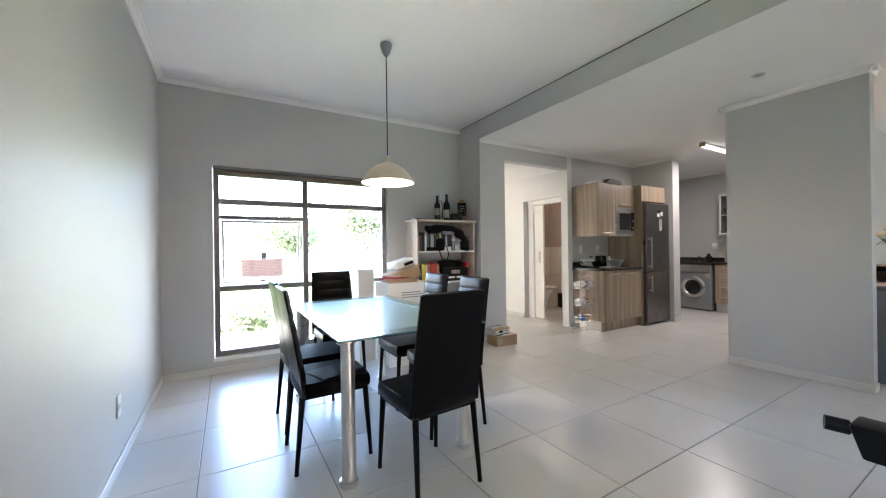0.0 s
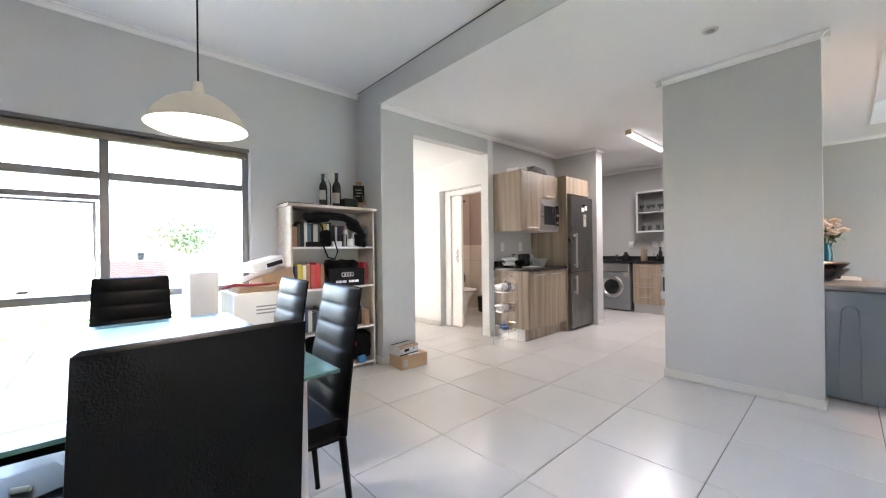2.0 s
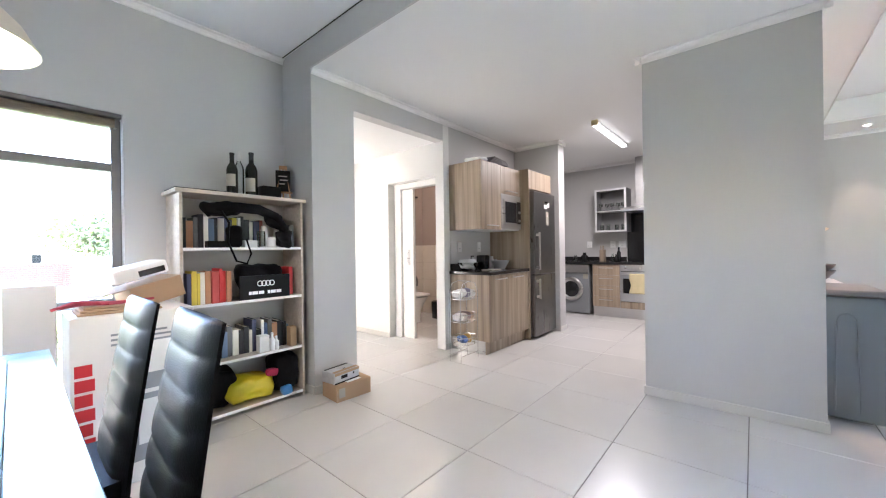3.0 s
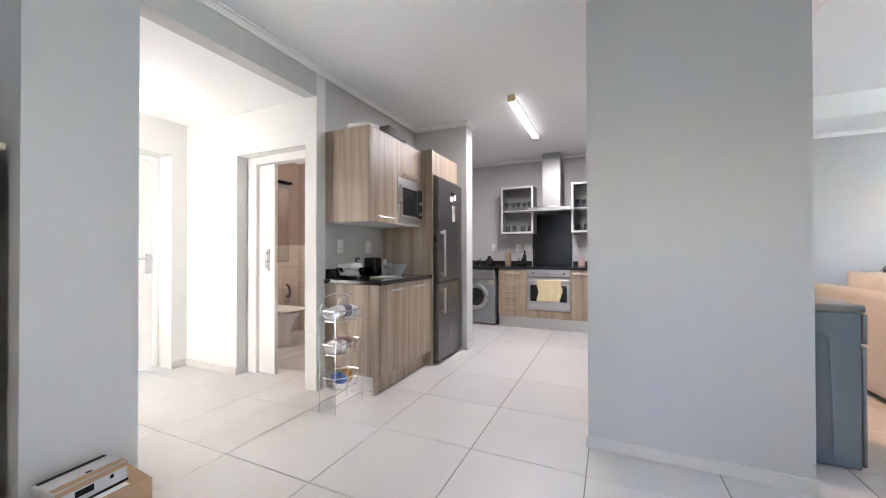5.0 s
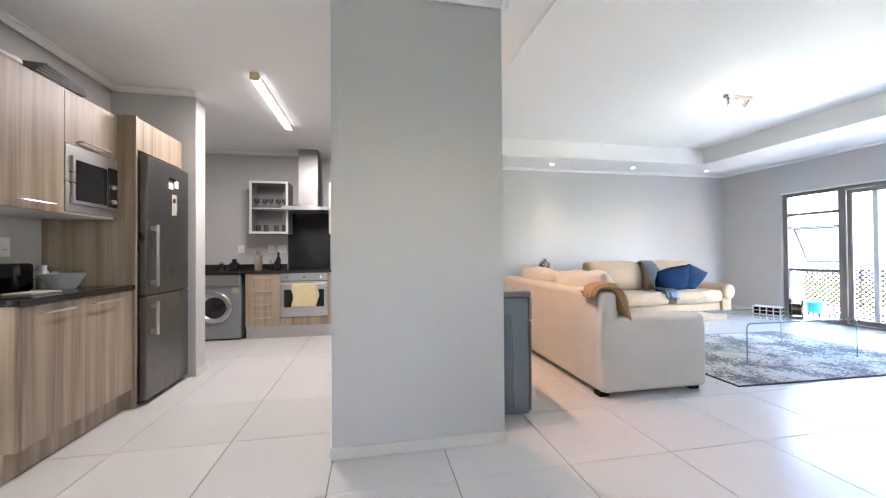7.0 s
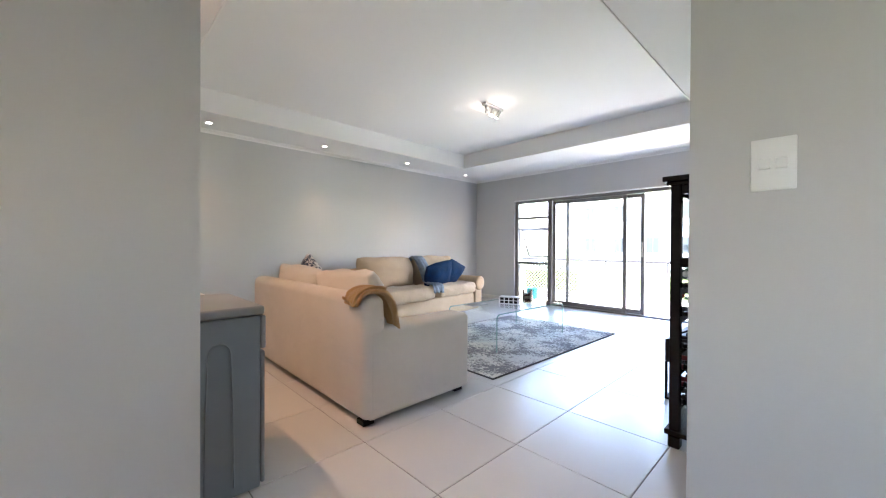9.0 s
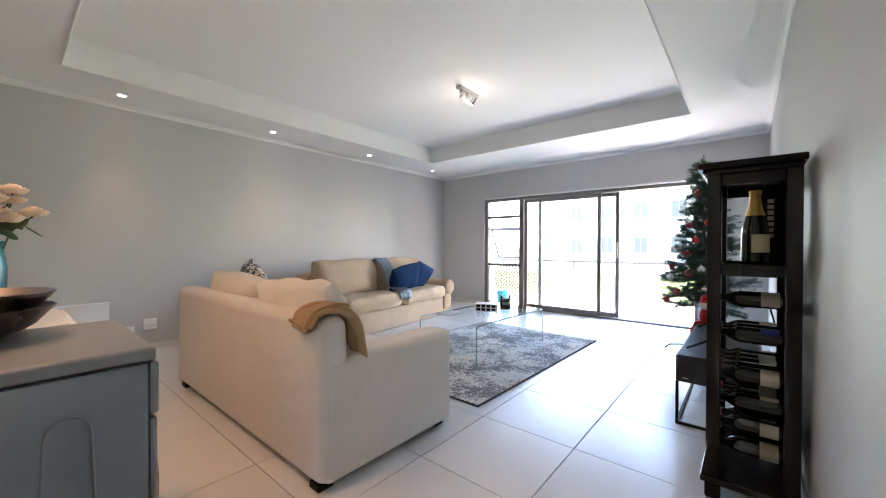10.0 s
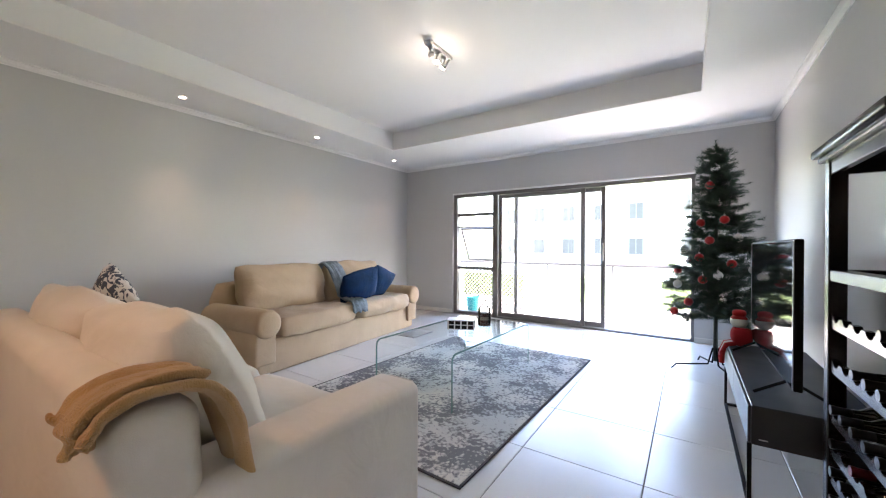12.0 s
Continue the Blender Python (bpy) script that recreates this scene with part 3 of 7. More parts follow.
bx(bm, -22, 24.6, -0.32, 24, 24.8, 1.0)
structure("wall_garden", bm, PLASTER, "white plastered garden boundary wall", "garden wall")
bm = B()
bx(bm, -1.5, WY + 0.25, -0.31, 4.0, WY + 2.2, -0.05, 0.01, 1)
structure("pavement_patio", bm, mat("pale_garden_paving", (0.40, 0.385, 0.335), 0.8, var=0.08, scale=1.5, bump=0.1), "pale paved strip under the dining window", "paving")


# ---- dining room ----

def frosted(name, c, rough):
    m, n, l, b = nodes_of(name)
    b.inputs["Base Color"].default_value = (*c, 1)
    b.inputs["Roughness"].default_value = rough
    b.inputs["Transmission Weight"].default_value = 0.35
    b.inputs["Specular IOR Level"].default_value = 0.3
    b.inputs["Coat Weight"].default_value = 0.15
    b.inputs["Coat Roughness"].default_value = 0.02
    return m


FROST = frosted("frosted_green_glass", (0.21, 0.36, 0.345), 0.45)
table = thing("dining_table", (0, 0, 0), 0, "frosted glass dining table on round steel legs", "dining table")
X0, X1, Y0, Y1 = 1.69, 2.565, 2.43, 3.95
bm = B()
bx(bm, X0 + 0.11, Y0 + 0.11, 0.738, X1 - 0.11, Y1 - 0.11, 0.75, 0.002, 1)
part("tabletop", bm, FROST, table, "frosted glass centre")
bm = B()
for a, b, c, d in ((X0, Y0, X1, Y0 + 0.108), (X0, Y1 - 0.108, X1, Y1), (X0, Y0 + 0.109, X0 + 0.108, Y1 - 0.109), (X1 - 0.108, Y0 + 0.109, X1, Y1 - 0.109)):
    bx(bm, a, b, 0.738, c, d, 0.75, 0.002, 1)
part("glass_border", bm, frosted("pale_green_glass_border", (0.16, 0.31, 0.285), 0.25), table, "greener glass border")
for x, y in ((1.76, 2.52), (2.455, 2.52), (1.76, 3.86), (2.455, 3.86)):
    bm = B()
    turn(bm, [(0.045, 0.0), (0.048, 0.004), (0.048, 0.028), (0.037, 0.034), (0.035, 0.04), (0.035, 0.715), (0.05, 0.72), (0.05, 0.737)], x, y)
    part("leg", bm, STEEL, table, "brushed steel tube leg")


def dining_chair():
    """A high-backed chair that faces +y, its origin on the floor under the seat."""
    ch = thing("dining_chair", (0, 0, 0), 0, "black faux leather high-backed dining chair with channelled back", "dining chair", "chairs round the table")
    bm = B()
    puff(bm, (0, 0.0, 0.435), (0.40, 0.41, 0.075), 0.22, 12)
    part("seat", bm, LEATHER, ch, "padded black seat")
    bm = B()
    nz, nx = 84, 8
    grid = {}
    for side in (0, 1):
        for i in range(nz + 1):
            f = i / nz
            z = 0.40 + f * 0.58
            w = 0.205 - 0.022 * f - (0.012 if i in (0, nz) else 0)
            yb = -0.185 - 0.02 * math.sin(f * 2.6) - 0.075 * f * f
            groove = abs(math.sin(math.pi * (f * 7.0 + 0.02)))
            thick = 0.045 - 0.012 * f
            for j in range(nx + 1):
                g = 2 * j / nx - 1
                edge = (1 - g ** 6)
                y = yb + (thick * (0.25 + 0.75 * edge) + (0.012 * (groove ** 0.22) - 0.010) * edge if side else -0.004 * edge)
                if i in (0, nz):
                    y = yb + thick * 0.35
                grid[side, i, j] = bm.verts.new((g * w, y, z))
        for i in range(nz):
            for j in range(nx):
                q = (grid[side, i, j], grid[side, i, j + 1], grid[side, i + 1, j + 1], grid[side, i + 1, j])
                bm.faces.new(q if side else q[::-1])
    for i in range(nz):
        for j in (0, nx):
            bm.faces.new((grid[0, i, j], grid[0, i + 1, j], grid[1, i + 1, j], grid[1, i, j]))
    for i in (0, nz):
        for j in range(nx):
            bm.faces.new((grid[0, i, j], grid[1, i, j], grid[1, i, j + 1], grid[0, i, j + 1]))
    part("backrest", bm, LEATHER, ch, "tall black padded back", 50)
    bm = B()
    for a in (-1, 1):
        bx(bm, a * 0.17 - 0.01, -0.18, 0.385, a * 0.17 + 0.01, 0.17, 0.402)
    for y in (-0.185, 0.165):
        bx(bm, -0.16, y, 0.385, 0.16, y + 0.02, 0.402)
    part("seat_frame", bm, BLACKM, ch)
    for x, y, dx, dy in ((-0.17, 0.165, -0.012, 0.025), (0.17, 0.165, 0.012, 0.025), (-0.17, -0.18, -0.012, -0.035), (0.17, -0.18, 0.012, -0.035)):
        bm = B()
        rod(bm, (x, y, 0.40), (x + dx, y + dy, 0.012), 0.016, 0.011, 12)
        rod(bm, (x + dx, y + dy, 0.012), (x + dx, y + dy, 0.0), 0.012, 0.012, 12)
        part("leg", bm, BLACKM, ch, "thin tapered black metal leg")
    return ch


chair = dining_chair()
chair.matrix_basis = pose(2.14, 2.40, 0, 0, 0, 4)
for x, y, rz in ((1.76, 2.92, -90), (1.77, 3.43, -88), (2.52, 2.86, 88), (2.50, 3.36, 90), (2.12, 4.06, 180)):
    copy_thing(chair, pose(x, y, 0, 0, 0, rz))

paper = B()
bx(paper, -0.14, -0.10, 0.0, 0.0, 0.10, 0.004, 0.001, 1)
bx(paper, 0.002, -0.10, 0.0, 0.14, 0.10, 0.004, 0.001, 1)
m_ = thing("tablet_folder", (1.79, 2.88, 0.474), 20, "open dark grey tablet folder lying on a chair seat", "folder")
part("cover", paper, mat("dark_grey_cloth", (0.06, 0.06, 0.065), 0.6), m_)
bm = B()
rod(bm, (0.02, -0.02, 0.012), (0.05, -0.05, 0.012), 0.008)
part("clasp", bm, WHITEP, m_, "small white clasp")

# pendant lamp
LAMPX, LAMPY = 2.33, 3.35
SHADE = mat("cream_enamel_shade", (0.66, 0.58, 0.47), 0.4, var=0.04, bump=0.0)
pend = thing("pendant_lamp", (LAMPX, LAMPY, HIGH), 0, "lit cream metal dome pendant lamp on a black cable", "pendant lamp")
bm = B()
turn(bm, [(0.0, 0), (0.045, 0.0), (0.048, -0.02), (0.03, -0.075), (0.012, -0.10), (0.0, -0.10)])
part("canopy", bm, SILVERP, pend, "grey ceiling cup")
bm = B()
rod(bm, (0, 0, -0.09), (0, 0, -0.895), 0.004, 0.004, 8)
part("cable", bm, BLACKM, pend, "thin black cable")
bm = B()
turn(bm, [(0.018, -0.875), (0.022, -0.900), (0.024, -0.925), (0.05, -0.935), (0.085, -0.950), (0.13, -0.980), (0.172, -1.025), (0.200, -1.080), (0.204, -1.087), (0.199, -1.087), (0.168, -1.030), (0.127, -0.987), (0.083, -0.957), (0.05, -0.943), (0.02, -0.935)], seg=40)
part("shade", bm, SHADE, pend, "cream enamel dome shade")
bm = B()
turn(bm, [(0.001, -0.940), (0.014, -0.945), (0.016, -0.980), (0.03, -1.010), (0.032, -1.030), (0.022, -1.055), (0.001, -1.063)])
part("bulb", bm, glow("warm_bulb", (1.0, 0.86, 0.66), 0.9), pend, "glowing bulb")
point_lamp("pendant_light", (LAMPX, LAMPY, HIGH - 1.05), 0.7, 0.05)


def wall_plate(loc, rz, w=0.075, h=0.12, kind="light switch", label="white plastic light switch plate on the wall", rockers=1, sockets=0):
    """A plate that faces +y, with rockers or sockets."""
    t = thing("light_switch" if not sockets else "wall_socket", loc, rz, label, kind)
    bm = B()
    bx(bm, -w / 2, 0, -h / 2, w / 2, 0.008, h / 2, 0.003)
    part("plate", bm, WHITEP, t)
    for k in range(rockers):
        bm = B()
        bx(bm, -0.012 + (k - (rockers - 1) / 2) * 0.03, 0.008, -0.012, 0.012 + (k - (rockers - 1) / 2) * 0.03, 0.012, 0.014, 0.002, 1)
        part("rocker", bm, WHITEP, t)
    for k in range(sockets):
        bm = B()
        for a in (-0.008, 0.008):
            bx(bm, a - 0.003 + (k - (sockets - 1) / 2) * 0.05, 0.007, -0.02, a + 0.003 + (k - (sockets - 1) / 2) * 0.05, 0.0085, -0.014)
        part("socket_holes", bm, BLACKM, t, "dark socket slots")
    return t


wall_plate((0.72, 3.32, 0.35), -90, sockets=2, rockers=2, kind="wall socket", label="white double wall socket low on the grey wall")
wall_plate((4.215, 0.57, 1.30), 0, 0.08, 0.12, rockers=2)

# bookcase
case = thing("bookcase", (0, 0, 0), 0, "pale oak laminate bookcase crowded with books and bags", "bookcase")
SX0, SX1, SYF, SYB = 3.14, 3.955, 4.47, 4.77
for nm, r in (("side_panel", (SX0, SYF, 0, SX0 + 0.018, SYB, 1.51)), ("side_panel", (SX1 - 0.018, SYF, 0, SX1, SYB, 1.51)), ("top_panel", (SX0 - 0.025, SYF - 0.02, 1.51, SX1 + 0.02, SYB, 1.535)),
              ("shelf", (SX0 + 0.018, SYF + 0.003, 0.03, SX1 - 0.018, SYB, 0.05)), ("shelf", (SX0 + 0.018, SYF + 0.003, 0.38, SX1 - 0.018, SYB, 0.398)), ("shelf", (SX0 + 0.018, SYF + 0.003, 0.775, SX1 - 0.018, SYB, 0.793)),
              ("shelf", (SX0 + 0.018, SYF + 0.003, 1.145, SX1 - 0.018, SYB, 1.163)), ("back_panel", (SX0 + 0.018, SYB - 0.006, 0.05, SX1 - 0.018, SYB - 0.001, 1.51))):
    bm = B()
    bx(bm, *r, 0.002, 1)
    part(nm, bm, PINE if nm != "back_panel" else mat("pale_hardboard", (0.5, 0.47, 0.43), 0.7), case, "", None)
    if nm == "shelf":
        bm = B()
        bx(bm, r[0], r[1] - 0.003, r[2], r[3], r[1] - 0.0005, r[5])
        part("edging", bm, TRIM, case, "white shelf edging", None)

BOOK_COLS = [(0.62, 0.48, 0.05), (0.55, 0.03, 0.03), (0.7, 0.68, 0.62), (0.05, 0.06, 0.12), (0.45, 0.06, 0.05), (0.12, 0.18, 0.28), (0.6, 0.58, 0.52), (0.10, 0.10, 0.10), (0.35, 0.12, 0.10), (0.28, 0.30, 0.20), (0.42, 0.20, 0.10), (0.10, 0.16, 0.32), (0.02, 0.02, 0.025), (0.75, 0.74, 0.70)]
BOOK_M = [mat("book_cloth_" + str(k), c, 0.55, var=0.08, scale=20) for k, c in enumerate(BOOK_COLS)]
PAGES = mat("paper_pages", (0.62, 0.57, 0.47), 0.9, var=0.06, scale=40)


def book(x, y, z, w, d, h, m, lean=0.0):
    b = thing("book", (x, y, z), 0, "hardback book standing on a bookcase shelf", "book", "books in the bookcase")
    b.matrix_basis = pose(x, y, z, 0, lean, 0)
    bm = B()
    bx(bm, 0, 0, 0, w, 0.004, h, 0.001, 1)
    bx(bm, 0, 0.004, 0, 0.003, d, h)
    bx(bm, w - 0.003, 0.004, 0, w, d, h)
    part("cover", bm, m, b, "", None)
    bm = B()
    bx(bm, 0.003, 0.006, 0.004, w - 0.003, d - 0.004, h - 0.005)
    part("pages", bm, PAGES, b, "", None)


rng = random.Random(7)


def book_row(x, x1, y, z, hmin, hmax, cols=None):
    k = 0
    while x < x1 - 0.05:
        w = rng.uniform(0.016, 0.042)
        book(x, y + rng.uniform(0, 0.02), z, w, rng.uniform(0.13, 0.17), rng.uniform(hmin, hmax), BOOK_M[cols[k] if cols and k < len(cols) else rng.randrange(len(BOOK_M))])
        x += w + 0.002
        k += 1


book_row(3.18, 3.47, 4.485, 0.793, 0.20, 0.235, [3, 0, 0, 2, 10, 4, 1, 1])
book_row(3.87, 3.93, 4.52, 0.793, 0.18, 0.22, [1, 10])
book_row(3.18, 3.92, 4.56, 0.398, 0.15, 0.235, [7, 12, 12, 7, 3, 6, 12, 5, 7, 2, 12, 12, 6, 3, 12, 13, 11, 7, 10, 12, 12, 5])
book_row(3.18, 3.74, 4.61, 1.163, 0.17, 0.23, [12, 10, 7, 12, 13, 5, 12, 6, 3, 7, 0, 2, 12, 12, 6, 3, 8, 13])
book_row(3.84, 3.93, 4.50, 1.163, 0.15, 0.18, [6, 7, 6])

sign = thing("display_plate", (3.665, 4.475, 0.793), 0, "black plate with four silver rings and a white lettering bar", "display plate")
bm = B()
bx(bm, -0.18, 0, 0, 0.18, 0.012, 0.168, 0.002, 1)
part("plate", bm, BLACKM, sign)
for k in range(4):
    bm = B()
    pts = [(-0.042 + k * 0.028 + 0.018 * math.cos(a), -0.002, 0.11 + 0.018 * math.sin(a)) for a in [2 * math.pi * q / 20 for q in range(21)]]
    tube(bm, pts, 0.0028, 6)
    part("ring", bm, WHITEP, sign, "silver ring")
bm = B()
for a, b in ((-0.118, -0.100), (-0.096, -0.058), (-0.052, -0.014), (0.012, 0.030), (0.034, 0.070), (0.076, 0.112)):
    bx(bm, a, -0.002, 0.034, b, 0.0, 0.056)
part("lettering", bm, WHITEP, sign, "white lettering bar", None)

DBAG = mat("black_bag_nylon", (0.004, 0.004, 0.0045), 0.65, var=0.3, scale=14, bump=0.3, bscale=120, spec=0.12)


def bundle(name, loc, s, m, label, category, seed, e=0.6, c=0.02):
    bm = B()
    puff(bm, (0, 0, s[2] / 2), s, e, 12, c, None, seed)
    lo = min(v.co.z for v in bm.verts)
    for v in bm.verts:
        v.co.z -= lo
    solo(name, bm, m, label, category, loc=loc, smooth=60)


bundle("shopping_bag", (3.58, 4.60, 0.05), (0.34, 0.24, 0.17), mat("yellow_plastic_bag", (0.60, 0.48, 0.015), 0.35, var=0.2, scale=10, bump=0.3, bscale=30), "crumpled yellow plastic shopping bag on the lowest shelf", "bag", 3, 0.6, 0.03)
bundle("backpack", (3.83, 4.60, 0.05), (0.20, 0.26, 0.30), DBAG, "slumped black backpack on the lowest shelf", "backpack", 5)
bundle("black_bag", (3.38, 4.64, 0.05), (0.24, 0.22, 0.27), DBAG, "limp black bag on the lowest shelf", "bag", 8, 0.5, 0.03)
bundle("blue_pouch", (3.80, 4.475, 0.05), (0.10, 0.06, 0.07), mat("blue_nylon", (0.02, 0.16, 0.38), 0.5, var=0.2), "small blue pouch on the lowest shelf", "pouch", 2)
bundle("red_pouch", (3.73, 4.52, 0.20), (0.10, 0.07, 0.05), mat("magenta_cloth", (0.42, 0.02, 0.08), 0.6, var=0.2), "small magenta cloth pouch on a bag", "pouch", 12)
bm = B()
tube(bm, [(3.30, 4.53, 1.40), (3.36, 4.49, 1.435), (3.48, 4.475, 1.44), (3.62, 4.475, 1.435), (3.74, 4.48, 1.39), (3.81, 4.485, 1.30), (3.83, 4.49, 1.20)], 0.036, 12)
tube(bm, [(3.36, 4.47, 1.44), (3.42, 4.46, 1.33), (3.41, 4.455, 1.20), (3.46, 4.45, 1.07), (3.53, 4.455, 1.05), (3.56, 4.46, 1.12), (3.53, 4.46, 1.22)], 0.007, 8)
puff(bm, (3.80, 4.485, 1.225), (0.13, 0.08, 0.15), 0.6, 12, 0.03)
puff(bm, (3.74, 4.49, 1.36), (0.14, 0.08, 0.11), 0.7, 12, 0.025, None, 5)
puff(bm, (3.40, 4.50, 1.43), (0.26, 0.10, 0.09), 0.7, 12, 0.025, None, 7)
puff(bm, (3.46, 4.50, 1.24), (0.11, 0.08, 0.16), 0.6, 8, 0.015)
solo("hanging_strap_bag", bm, DBAG, "black strap bag draped along the shelf front", "bag", smooth=60)


def bottle(loc, h, r, glassm, capm, labelm, label, tilt=None, name="wine_bottle", group="", cat="bottle", band=(0.22, 0.5), cap=0.30):
    """A wine bottle with foil and paper label, upright at loc or laid by the pose tilt."""
    b = thing(name, loc, 0, label, cat, group)
    if tilt is not None:
        b.matrix_basis = tilt
    bm = B()
    turn(bm, [(r * 0.7, 0), (r * 0.97, 0.004), (r, 0.02), (r, h * 0.60), (r * 0.86, h * 0.68), (r * 0.42, h * 0.77), (r * 0.37, h * 0.96), (r * 0.42, h * 0.965), (r * 0.42, h)], seg=20)
    if name == "champagne_bottle":
        bm = B()
        turn(bm, [(r * 0.7, 0), (r * 0.97, 0.004), (r, 0.02), (r, h * 0.42), (r * 0.93, h * 0.52), (r * 0.72, h * 0.64), (r * 0.48, h * 0.76), (r * 0.36, h * 0.88), (r * 0.36, h)], seg=24)
    part("body", bm, glassm, b)
    bm = B()
    turn(bm, [(r * 0.40, h * (1 - cap)), (r * 0.41, h * 0.955), (r * 0.46, h * 0.965), (r * 0.46, h * 1.003), (0.001, h * 1.004)] if cap < 0.26 else
         [(r * 0.71, h * 0.66), (r * 0.52, h * 0.76), (r * 0.41, h * 0.88), (r * 0.40, h * 0.955), (r * 0.46, h * 0.965), (r * 0.46, h * 1.003), (0.001, h * 1.004)], seg=20)
    part("foil", bm, capm, b, "foil cap")
    if labelm:
        bm = B()
        arc = [[bm.verts.new((r * 1.012 * math.cos(a), r * 1.012 * math.sin(a), h * zz)) for zz in band] for a in [math.pi * (0.42 + 1.16 * q / 14) for q in range(15)]]
        for u, v in zip(arc, arc[1:]):
            bm.faces.new((u[0], v[0], v[1], u[1]))
        part("label", bm, labelm, b, "paper label")
    return b


GREENG = mat("dark_green_bottle_glass", (0.010, 0.014, 0.008), 0.06, var=0.2, bump=0.0, rvar=0.02)
LABELP = mat("white_label_paper", (0.36, 0.335, 0.28), 0.7, var=0.08)
FOILB = mat("black_foil", (0.02, 0.02, 0.02), 0.3, 0.4)
FOILG = mat("gold_foil", (0.55, 0.34, 0.10), 0.35, 0.9, var=0.1, bump=0.2, bscale=80)
CLEARB = glass_mat("clear_bottle_glass", (0.93, 0.96, 0.95))
bottle((3.50, 4.62, 1.535), 0.31, 0.037, GREENG, FOILB, LABELP, "dark wine bottle on top of the bookcase", cap=0.25, group="bottles on the bookcase")
bottle((3.625, 4.60, 1.535), 0.33, 0.041, GREENG, FOILB, LABELP, "dark wine bottle with a white label on the bookcase", cap=0.25, group="bottles on the bookcase", band=(0.12, 0.42))
bottle((3.562, 4.66, 1.535), 0.34, 0.034, CLEARB, STEEL, None, "clear glass bottle on top of the bookcase", cap=0.2, group="bottles on the bookcase")
bm = B()
bx(bm, 3.69, 4.56, 1.535, 3.83, 4.68, 1.63, 0.004)
solo("small_black_box", bm, BLACKM, "small matt black box on the bookcase", "box")
fr = thing("easel_board", (3.885, 4.64, 1.535), -26, "small chalkboard on a wooden easel on the bookcase", "chalkboard")
bm = B()
for a in (-0.055, 0.055):
    rod(bm, (a, -0.01, 0), (a * 0.35, 0.045, 0.285), 0.006, 0.006, 8)
rod(bm, (0, 0.11, 0), (0, 0.045, 0.28), 0.006, 0.006, 8)
bx(bm, -0.068, -0.022, 0.062, 0.068, 0.006, 0.074, 0.002, 1)
bx(bm, -0.03, 0.028, 0.262, 0.03, 0.048, 0.292, 0.003, 1)
part("easel", bm, mat("orange_pine", (0.42, 0.22, 0.10), 0.5, var=0.15, scale=20), fr)
bm = B()
bx(bm, -0.056, -0.013, 0.076, 0.056, -0.005, 0.255, 0.002, 1, Matrix.Rotation(radians(-10), 4, "X"))
part("board", bm, BLACKM, fr, "dark chalkboard")
bm = B()
for k, (a, b) in enumerate(((-0.035, 0.03), (-0.025, 0.035), (-0.03, 0.012))):
    bx(bm, a, -0.0145, 0.20 - 0.032 * k, b, -0.0133, 0.209 - 0.032 * k, 0, 1, Matrix.Rotation(radians(-10), 4, "X"))
part("chalk_lines", bm, LABELP, fr, "faint chalk strokes", None)
bm = B()
bx(bm, SX0 - 0.02, 4.48, 1.535, 3.47, 4.72, 1.545, 0.002, 1)
solo("dark_folder", bm, BLACKM, "thin dark folder lying on the bookcase", "folder")
JAR = glass_mat("jar_glass", (0.85, 0.88, 0.86))
for x, y, r, h, m_, lb in ((3.66, 4.53, 0.03, 0.12, JAR, "glass jar on the upper shelf"), (3.735, 4.53, 0.035, 0.075, PORC, "white porcelain cup on the upper shelf"), (3.785, 4.56, 0.02, 0.13, STEEL, "slim steel tin on the upper shelf"), (3.70, 4.56, 0.03, 0.16, STEEL, "steel shaker on the upper shelf")):
    bm = B()
    turn(bm, [(r * 0.8, 0), (r, 0.006), (r, h * 0.8), (r * 0.86, h), (r * 0.78, h), (r * 0.9, h * 0.78), (r * 0.9, 0.01), (0.001, 0.01)], x, y, 1.163, 20)
    solo("jar" if m_ is JAR else "cup" if m_ is PORC else "tin", bm, m_, lb, "jar" if m_ is JAR else "cup" if m_ is PORC else "tin")
for x, z, w, h, m_, lb in ((3.53, 1.163, 0.085, 0.05, CARDW, "small white carton on the upper shelf"), (3.30, 1.163, 0.20, 0.045, BLACKM, "flat black box on the upper shelf"), (3.62, 0.398, 0.07, 0.12, CARDW, "small red and white carton on the shelf"), (3.85, 0.398, 0.05, 0.15, CARD, "small brown carton on the shelf")):
    bm = B()
    bx(bm, x, 4.485, z, x + w, 4.55, z + h, 0.003, 1)
    solo("carton", bm, m_, lb, "carton")
for k, (x, h) in enumerate(((3.715, 0.13), (3.745, 0.10))):
    bm = B()
    turn(bm, [(0.018, 0), (0.02, 0.01), (0.02, h * 0.6), (0.009, h * 0.75), (0.009, h), (0.001, h)], x, 4.50, 0.398, 16)
    solo("small_bottle", bm, WHITEP, "small white plastic bottle on the shelf", "bottle")

bundle("folded_jacket", (3.68, 4.615, 0.793), (0.33, 0.20, 0.25), DBAG, "folded black jacket stuffed behind the plate", "jacket", 21, 0.6, 0.03)

